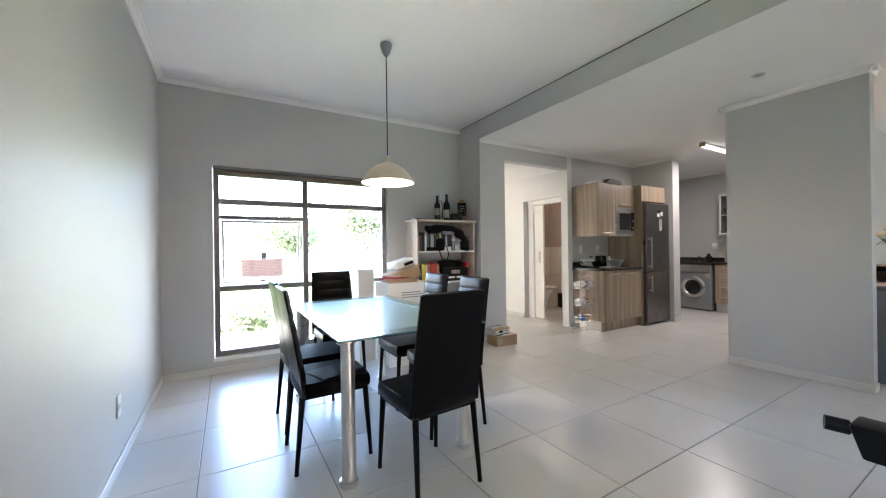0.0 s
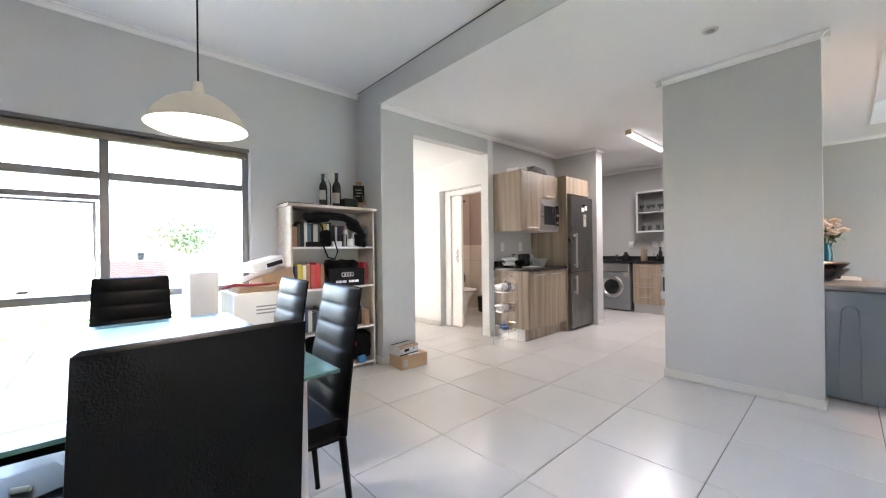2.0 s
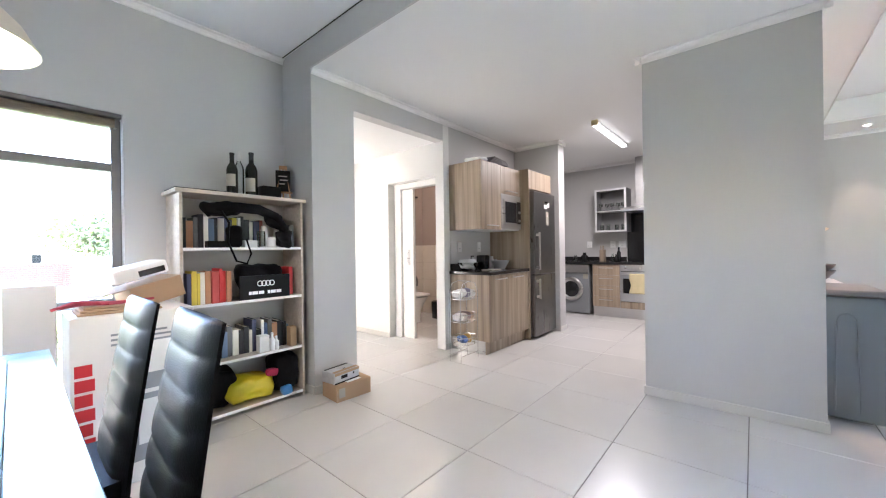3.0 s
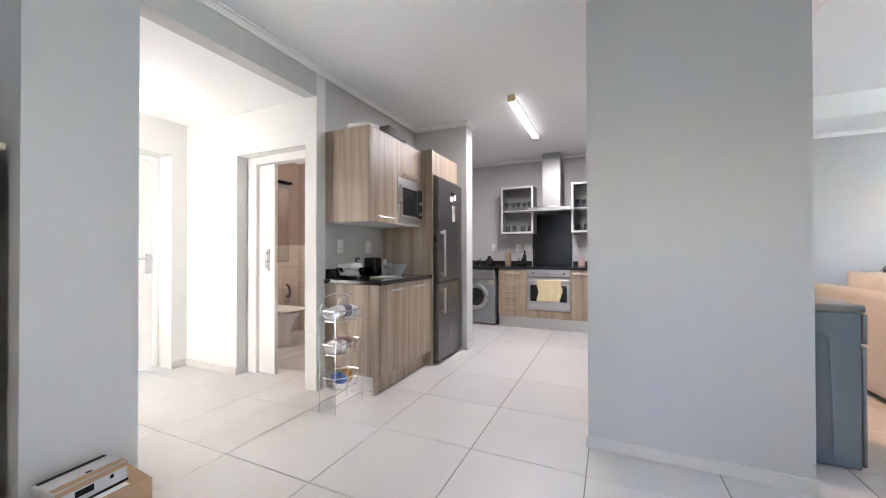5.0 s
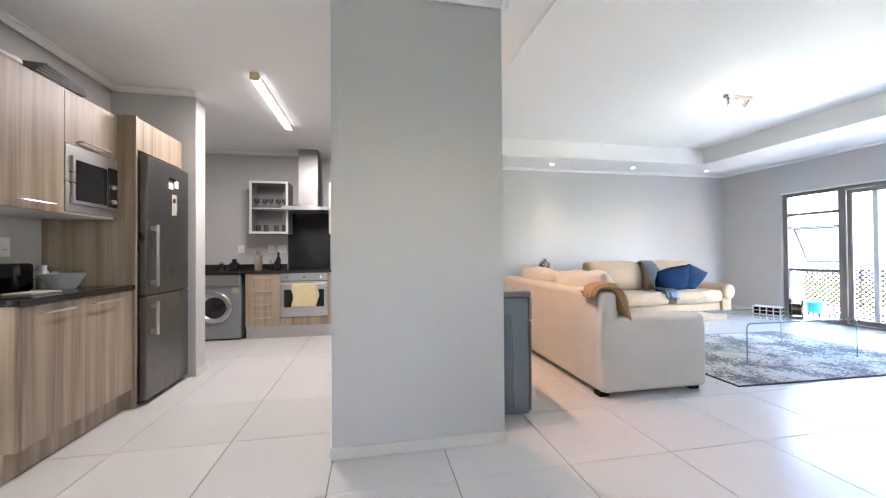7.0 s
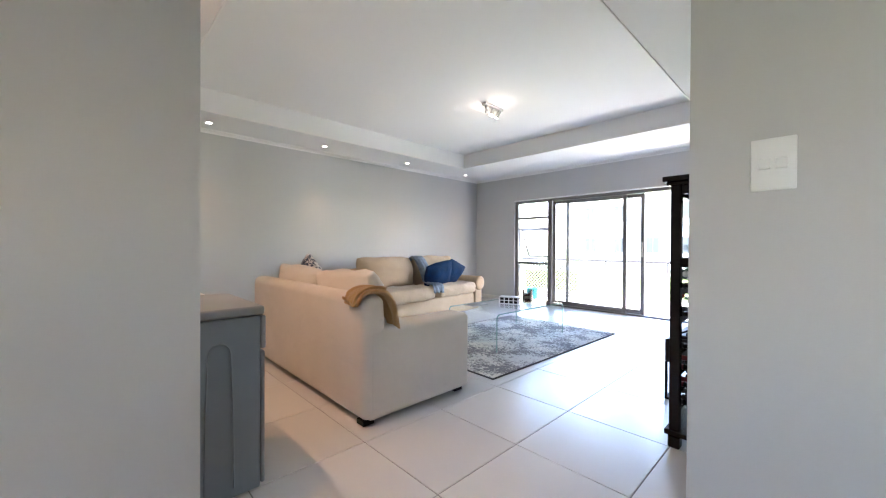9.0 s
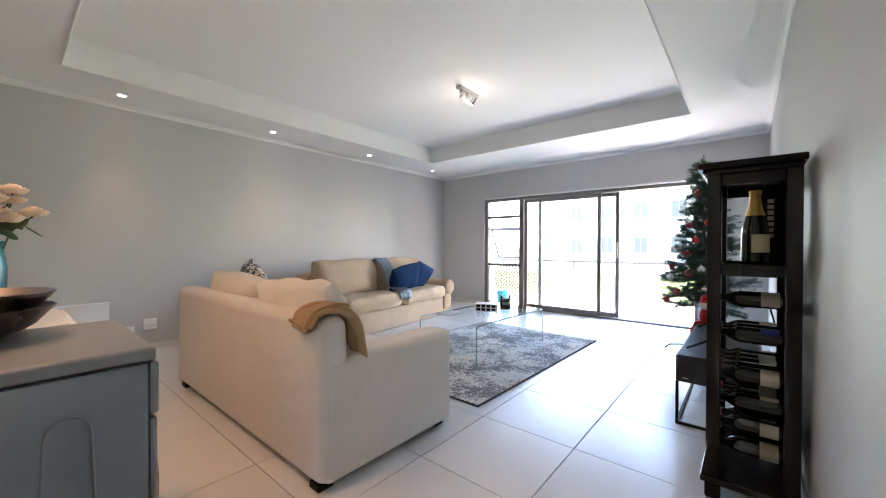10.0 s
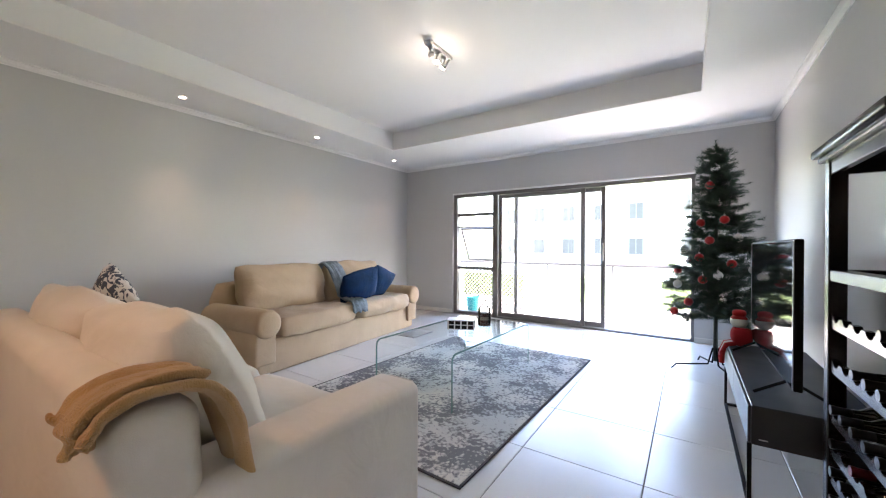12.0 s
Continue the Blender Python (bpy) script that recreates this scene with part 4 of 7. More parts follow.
# cartons by the bookcase
hb = thing("heater_carton", (2.87, 4.30, 0), 0, "large white appliance carton with red side lettering", "carton")
bm = B()
bx(bm, -0.24, -0.20, 0, 0.24, 0.20, 0.84, 0.004, 1)
part("carton_body", bm, CARDW, hb)
bm = B()
for k in range(7):
    bx(bm, -0.225, -0.2025, 0.16 + k * 0.068, -0.165 + (k % 2) * 0.008, -0.2005, 0.215 + k * 0.068)
part("red_lettering", bm, mat("red_print", (0.5, 0.015, 0.02), 0.5), hb, "red printed bars", None)
GPRINT = mat("grey_print", (0.25, 0.27, 0.30), 0.5, var=0.2, scale=14)
for k in range(3):
    bm = B()
    bx(bm, -0.10, -0.2025, 0.69 + k * 0.024, 0.20 - k * 0.04, -0.2005, 0.70 + k * 0.024)
    part("printed_line", bm, GPRINT, hb, "grey printed line", None)
for q0, q1, q2, q3 in ((-0.06, 0.10, 0.20, 0.53), (0.0, 0.18, 0.14, 0.40), (-0.02, 0.43, 0.16, 0.45)):
    bm = B()
    bx(bm, q0, -0.2025 if q3 > 0.5 else -0.2038, q1, q2, -0.2005 if q3 > 0.5 else -0.2027, q3)
    part("printed_picture", bm, GPRINT if q3 > 0.5 else CARDW, hb, "grey printed picture panel", None)
cb = thing("open_carton", (3.02, 4.50, 0.815), 12, "tilted brown cardboard box with open flaps", "carton")
bm = B()
R_ = Matrix.Rotation(radians(-14), 4, "Y")
bx(bm, -0.13, -0.11, 0.035, 0.13, 0.11, 0.16, 0.003, 1, R_)
bx(bm, -0.28, -0.11, 0.155, -0.13, 0.11, 0.160, 0, 1, R_)
part("carton_body", bm, CARD, cb)
pr = thing("label_printer", (2.96, 4.47, 1.0), 12, "white desktop gadget resting on the cardboard box", "printer")
bm = B()
bx(bm, -0.16, -0.09, 0.0, 0.10, 0.09, 0.075, 0.012, 3, R_)
part("body", bm, WHITEP, pr)
bm = B()
bx(bm, -0.05, -0.093, 0.012, 0.08, -0.0895, 0.045, 0, 1, R_)
part("slot", bm, BLACKP, pr, "dark front slot")
pbag = thing("paper_bags", (0, 0, 0.18), 0, "folded red and brown paper bags on the carton", "paper bag")
REDP = mat("red_paper_cord", (0.36, 0.03, 0.05), 0.7, var=0.2, scale=20)
for k in range(5):
    bm = B()
    tube(bm, [(2.58 + k * 0.03, 4.21 + 0.02 * k, 0.695 + 0.004 * k), (2.66 + k * 0.03, 4.20, 0.725 - 0.006 * k), (2.78 + k * 0.03, 4.24, 0.705), (2.86 + k * 0.03, 4.30 + 0.01 * k, 0.70)], 0.007, 8)
    part("cord_handle", bm, REDP, pbag, "red twisted handle")
for k in range(3):
    bm = B()
    bx(bm, 2.66 + 0.012 * k, 4.14 + 0.01 * k, 0.6605 + 0.013 * k, 2.98 - 0.01 * k, 4.40 - 0.015 * k, 0.672 + 0.013 * k, 0.004, 1)
    part("folded_bag", bm, mat("brown_kraft_paper", (0.36, 0.24, 0.15), 0.85, var=0.2, scale=8) if "brown_kraft_paper" not in bpy.data.materials else bpy.data.materials["brown_kraft_paper"], pbag, "folded kraft paper bag")
wb = thing("white_tower_carton", (2.51, 4.55, 0), 8, "tall narrow white carton standing by the window", "carton")
bm = B()
bx(bm, -0.09, -0.09, 0, 0.09, 0.09, 0.98, 0.004, 1)
part("carton_body", bm, CARDW, wb)
bm = B()
bx(bm, 0.0905, -0.09, 0, 0.093, 0.09, 0.98)
part("side_flap", bm, mat("grey_carton_side", (0.45, 0.45, 0.45), 0.6), wb, "greyer carton side", None)
sb = thing("parcel", (4.17, 4.22, 0), -4, "brown cardboard parcel on the floor by the wall", "parcel")
bm = B()
bx(bm, -0.15, -0.11, 0, 0.15, 0.11, 0.125, 0.004, 1)
part("carton_body", bm, CARD, sb)
bm = B()
bx(bm, -0.13, -0.1125, 0.03, -0.08, -0.1105, 0.10)
part("paper_label", bm, LABELP, sb, "pale paper label", None)
rb = thing("retail_carton", (4.13, 4.24, 0.125), 6, "small grey and white printed carton on a parcel", "carton")
bm = B()
bx(bm, -0.12, -0.075, 0, 0.12, 0.075, 0.085, 0.004, 1)
part("carton_body", bm, mat("grey_white_print", (0.46, 0.46, 0.47), 0.5, var=0.35, scale=16), rb)
bm = B()
bx(bm, -0.06, -0.0775, 0.03, 0.0, -0.0755, 0.055)
bx(bm, 0.055, -0.0775, 0.04, 0.067, -0.0755, 0.055)
bx(bm, 0.0, -0.03, 0.0852, 0.02, -0.018, 0.0862)
bx(bm, -0.12, -0.0775, 0.0, 0.12, -0.0755, 0.010)
bx(bm, -0.11, 0.045, 0.0852, 0.11, 0.068, 0.0862)
part("dark_print", bm, BLACKM, rb, "dark printed panel", None)
bm = B()
bx(bm, -0.118, -0.0765, 0.062, 0.118, -0.0752, 0.083)
bx(bm, -0.118, -0.072, 0.0852, 0.118, -0.036, 0.0858)
part("tan_print", bm, CARD, rb, "tan printed band", None)
bm = B()
bx(bm, -0.02, -0.112, 0.0006, 0.11, -0.079, 0.0014)
solo("paper_slip", bm, WHITEP, "loose white paper slip on the parcel", "paper", loc=(4.13, 4.24, 0.125), rz=2)

# exercise handle beside the start of the walk
st = thing("exercise_stand", (2.472, 0.79, 0), 0, "black exercise stand with a foam handlebar grip", "exercise stand")
bm = B()
turn(bm, [(0.15, 0), (0.15, 0.012), (0.03, 0.03), (0.02, 0.05), (0.02, 0.71), (0.001, 0.71)])
part("pole", bm, BLACKM, st)
bm = B()
bx(bm, -0.04, -0.14, 0.705, 0.04, 0.14, 0.779, 0.008, 2)
for v in bm.verts:
    if v.co.y > 0.1 and v.co.z < 0.74:
        v.co.y -= 0.018
part("head", bm, BLACKM, st, "black plastic head")
bm = B()
rod(bm, (-0.006, 0.135, 0.758), (-0.008, 0.146, 0.759), 0.012, 0.012, 20)
rod(bm, (-0.008, 0.144, 0.759), (-0.022, 0.182, 0.761), 0.0165, 0.0165, 24)
part("grip", bm, BLACKM, st, "black foam grip")


# ---- kitchen ----
def handle(parent, p, q, off, label="slim steel bar handle"):
    """A bow handle from p to q standing off along off."""
    p, q, off = Vector(p), Vector(q), Vector(off)
    bm = B()
    d = (q - p) * 0.12
    tube(bm, [p, p + off * 0.8, p + off + d * 0.3, p + off + d, q + off - d, q + off - d * 0.3, q + off * 0.8, q], 0.0055, 8)
    return part("handle", bm, STEEL, parent, label)


def board(parent, name, r, material=None, label="", bev=0.0015):
    bm = B()
    bx(bm, *r, bev, 1)
    return part(name, bm, material or WOOD, parent, label, None)


KX0, KX1, KB = 5.705, 6.56, 4.42
base = thing("base_cabinet", (0, 0, 0), 0, "striped ash laminate base cabinet with two doors", "cabinet")
board(base, "body", (KX0 + 0.018, 3.89, 0.14, KX1, KB - 0.002, 0.845), mat("white_melamine", (0.7, 0.7, 0.69), 0.5))
board(base, "end_panel", (KX0, 3.868, 0.14, KX0 + 0.016, KB - 0.002, 0.846))
for a, b in ((KX0 + 0.018, 6.13), (6.134, KX1 - 0.002)):
    d = board(base, "door", (a, 3.868, 0.142, b, 3.887, 0.842))
    handle(d, (a + 0.10 if a < 6 else a + 0.05, 3.868, 0.80), (a + 0.30 if a < 6 else a + 0.27, 3.868, 0.80), (0, -0.026, 0))
board(base, "plinth", (KX0 + 0.004, 3.925, 0.001, KX1, 3.94, 0.138), WOOD)
board(base, "plinth_end", (KX0 + 0.004, 3.941, 0.001, KX0 + 0.018, KB - 0.01, 0.138), STEEL, "bright steel-faced plinth")
top = thing("worktop", (0, 0, 0), 0, "polished black granite worktop with upstand", "worktop")
board(top, "slab", (KX0 - 0.02, 3.848, 0.848, KX1, KB - 0.002, 0.882), STONE, "", 0.004)
board(top, "upstand", (KX0, KB - 0.022, 0.883, KX1, KB - 0.002, 0.96), STONE)
upper = thing("wall_cabinet", (0, 0, 0), 0, "striped ash laminate wall cabinet with built-in microwave", "cabinet")
UF = 3.965
board(upper, "body", (KX0 + 0.016, UF + 0.02, 1.345, KX1, KB - 0.002, 2.085), mat("white_carcass", (0.68, 0.68, 0.67), 0.5))
board(upper, "end_panel", (KX0, UF, 1.34, KX0 + 0.015, KB - 0.002, 2.087))
d = board(upper, "door", (KX0 + 0.017, UF, 1.342, 6.105, UF + 0.018, 2.085))
handle(d, (KX0 + 0.11, UF, 1.385), (6.02, UF, 1.385), (0, -0.026, 0))
d = board(upper, "door", (6.108, UF, 1.765, KX1 - 0.002, UF + 0.018, 2.085))
handle(d, (6.22, UF, 1.80), (6.46, UF, 1.80), (0, -0.026, 0))
micro = thing("microwave", (0, 0, 0), 0, "built-in steel microwave with dark glass door", "microwave")
board(micro, "trim_frame", (6.109, UF - 0.004, 1.36, KX1 - 0.003, UF + 0.019, 1.762), STEEL, "steel trim frame")
board(micro, "front", (6.145, UF - 0.02, 1.405, 6.535, UF - 0.005, 1.70), STEEL, "", 0.004)
board(micro, "door_glass", (6.165, UF - 0.024, 1.43, 6.425, UF - 0.021, 1.675), BLACKP, "dark glass door")
board(micro, "control_panel", (6.435, UF - 0.024, 1.42, 6.525, UF - 0.021, 1.69), BLACKP, "dark control panel")
for z in (1.46, 1.56):
    bm = B()
    turn(bm, [(0.016, 0), (0.016, 0.012), (0.012, 0.018), (0.001, 0.018)], m=Matrix.Translation((6.48, UF - 0.024, z)) @ Matrix.Rotation(radians(90), 4, "X"))
    part("knob", bm, STEEL, micro, "steel knob")
tall = thing("fridge_housing", (0, 0, 0), 0, "tall ash laminate fridge housing with top cupboard", "cabinet")
board(tall, "side_panel", (KX1 + 0.002, 3.85, 0.0, KX1 + 0.022, KB - 0.002, 2.10))
board(tall, "top_box", (KX1 + 0.024, 3.88, 1.86, 7.23, KB - 0.002, 2.098))
d = board(tall, "door", (KX1 + 0.026, 3.858, 1.862, 7.22, 3.876, 2.096))

fridge = thing("fridge_freezer", (0, 0, 0), 0, "dark steel fridge freezer with long bar handles", "fridge")
FX0, FX1, FF = 6.60, 7.21, 3.80
board(fridge, "body", (FX0, FF + 0.062, 0.03, FX1, KB - 0.02, 1.83), DSTEEL, "", 0.006)
board(fridge, "door", (FX0, FF, 0.80, FX1, FF + 0.058, 1.83), DSTEEL, "", 0.008)
board(fridge, "freezer_door", (FX0, FF, 0.035, FX1, FF + 0.058, 0.793), DSTEEL, "", 0.008)
for z0, z1 in ((0.86, 1.32), (0.50, 0.75)):
    bm = B()
    x = FX0 + 0.05
    for z in (z0 + 0.03, z1 - 0.03):
        bx(bm, x - 0.012, FF - 0.04, z - 0.016, x + 0.012, FF, z + 0.016, 0.003, 1)
    bx(bm, x - 0.014, FF - 0.055, z0, x + 0.014, FF - 0.036, z1, 0.005)
    part("handle", bm, STEEL, fridge, "steel bar handle")
bm = B()
for x in (FX0 + 0.05, FX1 - 0.05):
    rod(bm, (x, FF + 0.1, 0.0), (x, FF + 0.1, 0.03), 0.02)
part("feet", bm, BLACKM, fridge)
for k, (x, z, w, h, m_) in enumerate(((6.93, 1.42, 0.075, 0.17, LABELP), (6.88, 1.63, 0.07, 0.05, WHITEP), (6.97, 1.65, 0.06, 0.06, WHITEP), (6.945, 1.52, 0.04, 0.04, mat("pink_paper", (0.62, 0.50, 0.48), 0.6)), (6.90, 1.70, 0.09, 0.025, BLACKM))):
    bm = B()
    bx(bm, x, FF - 0.005, z, x + w, FF - 0.0005, z + h, 0.001, 1)
    solo("fridge_note" if k == 0 else "fridge_magnet", bm, m_, "paper note held on the fridge door" if k == 0 else "small magnet on the fridge door", "note" if k == 0 else "magnet")

for x in (5.90, 6.30):
    wall_plate((x, KB, 1.15), 180, 0.075, 0.12, rockers=1, sockets=1, kind="wall socket", label="white wall socket above the worktop")

# things on the worktop
CLOUD = frosted("milky_plastic", (0.50, 0.52, 0.52), 0.35)
bm = B()
turn(bm, [(0.05, 0), (0.06, 0.002), (0.105, 0.085), (0.112, 0.10), (0.108, 0.10), (0.10, 0.085), (0.056, 0.006), (0.001, 0.006)], 6.32, 4.12, 0.882, 28)
solo("salad_bowl", bm, CLOUD, "translucent plastic salad bowl on the worktop", "bowl")
bm = B()
puff(bm, (5.80, 4.22, 0.93), (0.19, 0.18, 0.12), 0.7, 16, 0.03, None, 4)
lo = min(v.co.z for v in bm.verts)
for v in bm.verts:
    v.co.z += 0.891 - lo
solo("plastic_bag", bm, CLOUD, "crumpled clear plastic bag of bread on the worktop", "bag", smooth=70)
bm = B()
turn(bm, [(0.06, 0), (0.07, 0.002), (0.105, 0.05), (0.118, 0.095), (0.114, 0.095), (0.10, 0.052), (0.066, 0.008), (0.001, 0.008)], 5.80, 4.22, 0.8825, 28)
solo("glass_bowl", bm, JAR, "clear bowl holding a crumpled plastic bag", "bowl")
sd = thing("soap_dispenser", (5.97, 4.30, 0.882), 0, "clear soap dispenser with a black pump", "soap dispenser")
bm = B()
turn(bm, [(0.028, 0), (0.03, 0.005), (0.03, 0.09), (0.012, 0.11), (0.012, 0.12), (0.001, 0.12)])
part("bottle", bm, CLOUD, sd)
bm = B()
turn(bm, [(0.014, 0.118), (0.014, 0.135), (0.005, 0.14), (0.005, 0.165), (0.001, 0.165)], seg=12)
bx(bm, -0.006, -0.04, 0.155, 0.006, 0.006, 0.167, 0.002, 1)
part("pump", bm, BLACKM, sd, "black pump")
bm = B()
bx(bm, 5.92, 3.98, 0.8825, 6.12, 4.12, 0.893, 0.003, 1)
solo("paper_stack", bm, LABELP, "white papers lying on the worktop", "papers")
bm = B()
bx(bm, 6.18, 4.26, 0.882, 6.31, 4.38, 1.05, 0.02, 3)
solo("toaster", bm, BLACKP, "black toaster against the upstand", "toaster")
for k, (x, y, h) in enumerate(((6.36, 4.33, 0.17), (6.43, 4.31, 0.15), (6.49, 4.29, 0.11))):
    bm = B()
    turn(bm, [(0.026, 0), (0.028, 0.004), (0.028, h * 0.72), (0.02, h * 0.8), (0.02, h), (0.001, h)], x, y, 0.882, 18)
    solo("spice_jar", bm, STEEL if k != 1 else WHITEP, "small steel and white jar on the worktop", "jar")
bm = B()
puff(bm, (KX0 + 0.10, UF + 0.13, 2.115), (0.18, 0.24, 0.045), 0.5, 12, 0.012)
lo = min(v.co.z for v in bm.verts)
for v in bm.verts:
    v.co.z += 2.0875 - lo
solo("folded_bag", bm, WHITEP, "folded white plastic bag on the wall cabinet", "bag", smooth=60)
bm = B()
for k in range(5):
    bx(bm, -0.16, -0.10, 0.0 + 0.014 * k, 0.16, 0.10, 0.012 + 0.014 * k, 0, 1, Matrix.Translation((6.10, UF + 0.10, 2.089)) @ Matrix.Rotation(radians(-8 + 4 * k), 4, "Z"))
solo("newspapers", bm, mat("grey_newsprint", (0.20, 0.19, 0.19), 0.9, var=0.4, scale=18), "pile of dark newspapers on the wall cabinet", "newspapers")

# wire rack with vegetables
RX, RY = 5.47, 4.04
rack = thing("wire_rack", (RX, RY, 0), 0, "three-tier chrome wire vegetable rack", "wire rack")


def octo(r, z, sx=1.0, sy=0.8):
    return [(r * sx * math.cos(2 * math.pi * k / 8 + 0.39), r * sy * math.sin(2 * math.pi * k / 8 + 0.39), z) for k in range(9)]


for z in (0.16, 0.39, 0.62):
    bm = B()
    tube(bm, octo(0.15, z + 0.075), 0.0035, 6)
    tube(bm, octo(0.13, z), 0.003, 6)
    for k in range(-3, 4):
        rod(bm, (k * 0.035, -0.09, z), (k * 0.035, 0.09, z), 0.0018, None, 6)
    for a, b in zip(octo(0.15, z + 0.075)[:8], octo(0.13, z)[:8]):
        rod(bm, a, b, 0.002, None, 6)
    part("basket", bm, CHROME, rack, "chrome wire basket")
bm = B()
for sx in (-1, 1):
    tube(bm, [(sx * 0.145, -0.07, 0.0), (sx * 0.145, -0.07, 0.70), (sx * 0.10, -0.07, 0.78), (0, -0.07, 0.80)], 0.0036, 8)
    tube(bm, [(sx * 0.145, 0.07, 0.0), (sx * 0.145, 0.07, 0.70), (sx * 0.10, 0.07, 0.78), (0, 0.07, 0.80)], 0.0036, 8)
for y in (-0.07, 0.07):
    rod(bm, (-0.145, y, 0.06), (0.145, y, 0.06), 0.003, None, 6)
rod(bm, (0, -0.07, 0.80), (0, 0.07, 0.80), 0.003, None, 6)
part("frame", bm, CHROME, rack, "bent chrome wire frame")
for z, cols in ((0.625, ((0.66, 0.65, 0.64), (0.62, 0.60, 0.58), (0.16, 0.14, 0.20), (0.66, 0.62, 0.60))), (0.395, ((0.62, 0.58, 0.56), (0.52, 0.44, 0.40), (0.26, 0.16, 0.15), (0.50, 0.33, 0.22))), (0.165, ((0.06, 0.12, 0.32), (0.40, 0.24, 0.06)))):
    for k, c in enumerate(cols):
        bm = B()
        n_ = len(cols)
        puff(bm, ((k - (n_ - 1) / 2) * (0.064 if n_ > 2 else 0.07), 0.0, 0.038), (0.085, 0.12, 0.085), 0.75, 9, 0.022, None, k + int(z * 10))
        lo = min(v.co.z for v in bm.verts)
        for v in bm.verts:
            v.co.z += 0.001 - lo
        solo("vegetable_bag", bm, mat("bagged_vegetables", c, 0.35, var=0.35, scale=24, bump=0.3, bscale=40), "small plastic bag of vegetables in the wire rack", "vegetables", "bags in the wire rack", smooth=70, loc=(RX, RY, z))

# back run
BX = 8.66
drw = thing("drawer_unit", (0, 0, 0), 0, "ash laminate drawer unit with four drawers", "drawer unit")
board(drw, "body", (BX + 0.02, 3.37, 0.16, 9.228, 3.79, 0.845), mat("melamine_body", (0.66, 0.66, 0.65), 0.5))
for k in range(4):
    z0 = 0.162 + k * 0.171
    d = board(drw, "drawer", (BX, 3.372, z0, BX + 0.018, 3.788, z0 + 0.168))
    handle(d, (BX, 3.48, z0 + 0.115), (BX, 3.68, z0 + 0.115), (-0.026, 0, 0))
oven = thing("oven", (0, 0, 0), 0, "built-in brushed steel oven with dark glass door", "oven")
board(oven, "body", (BX + 0.02, 2.775, 0.27, 9.20, 3.365, 0.845), BLACKM)
board(oven, "control_panel", (BX - 0.012, 2.775, 0.745, BX + 0.019, 3.365, 0.845), STEEL, "steel control panel")
d = board(oven, "door", (BX - 0.012, 2.775, 0.275, BX + 0.019, 3.365, 0.735), STEEL)
board(d, "door_glass", (BX - 0.016, 2.82, 0.40, BX - 0.0125, 3.32, 0.63), BLACKP, "dark glass window")
bm = B()
rod(bm, (BX - 0.05, 2.80, 0.70), (BX - 0.05, 3.34, 0.70), 0.008)
for y in (2.83, 3.31):
    rod(bm, (BX - 0.05, y, 0.70), (BX - 0.01, y, 0.70), 0.006)
part("handle", bm, STEEL, d, "steel rail handle")
for y in (2.86, 3.07, 3.28):
    bm = B()
    turn(bm, [(0.017, 0), (0.017, 0.014), (0.013, 0.02), (0.001, 0.02)], m=Matrix.Translation((BX - 0.012, y, 0.795)) @ Matrix.Rotation(radians(-90), 4, "Y"))
    part("knob", bm, CHROME, oven, "round chrome knob")
ob_ = thing("warming_drawer", (0, 0, 0), 0, "ash laminate drawer under the oven", "drawer")
board(ob_, "front", (BX, 2.775, 0.162, BX + 0.018, 3.365, 0.268))
side = thing("side_cabinet", (0, 0, 0), 0, "ash laminate base cabinet beside the oven", "cabinet")
board(side, "body", (BX + 0.02, 1.98, 0.16, 9.228, 2.77, 0.845), mat("melamine_side", (0.66, 0.66, 0.65), 0.5))
d = board(side, "door", (BX, 2.38, 0.162, BX + 0.018, 2.77, 0.843))
handle(d, (BX, 2.55, 0.80), (BX, 2.74, 0.80), (-0.026, 0, 0))
d = board(side, "door", (BX, 1.98, 0.162, BX + 0.018, 2.377, 0.843))
handle(d, (BX, 2.03, 0.80), (BX, 2.2, 0.80), (-0.026, 0, 0))
pl = thing("plinth", (0, 0, 0), 0, "brushed aluminium kitchen plinth", "plinth")
board(pl, "board", (BX + 0.04, 1.98, 0.001, BX + 0.055, 3.79, 0.158), STEEL)
wm = thing("washing_machine", (0, 0, 0), 0, "silver front-loading washing machine", "washing machine")
board(wm, "body", (BX + 0.02, 3.85, 0.02, 9.20, 4.45, 0.84), SILVERP, "", 0.01)
board(wm, "control_panel", (BX - 0.012, 3.852, 0.70, BX + 0.019, 4.448, 0.838), STEEL, "pale control panel", 0.006)
bm = B()
turn(bm, [(0.20, 0), (0.20, 0.02), (0.185, 0.038), (0.15, 0.042), (0.135, 0.03), (0.135, 0.02)], m=Matrix.Translation((BX + 0.02, 4.15, 0.42)) @ Matrix.Rotation(radians(-90), 4, "Y"), seg=36)
part("door_ring", bm, STEEL, wm, "silver door ring")
bm = B()
turn(bm, [(0.136, 0.02), (0.12, 0.03), (0.06, 0.045), (0.001, 0.05)], m=Matrix.Translation((BX + 0.02, 4.15, 0.42)) @ Matrix.Rotation(radians(-90), 4, "Y"), seg=36)
part("door_glass", bm, BLACKP, wm, "dark porthole glass")
board(wm, "sticker", (BX + 0.014, 3.87, 0.60, BX + 0.0195, 3.95, 0.68), LABELP, "white sticker")
wt = thing("worktop", (0, 0, 0), 0, "black granite worktop along the back wall", "worktop")
board(wt, "slab", (BX - 0.02, 1.93, 0.848, 9.228, 4.70, 0.882), STONE, "", 0.004)
board(wt, "upstand", (9.206, 3.40, 0.883, 9.228, 4.70, 0.955), STONE)
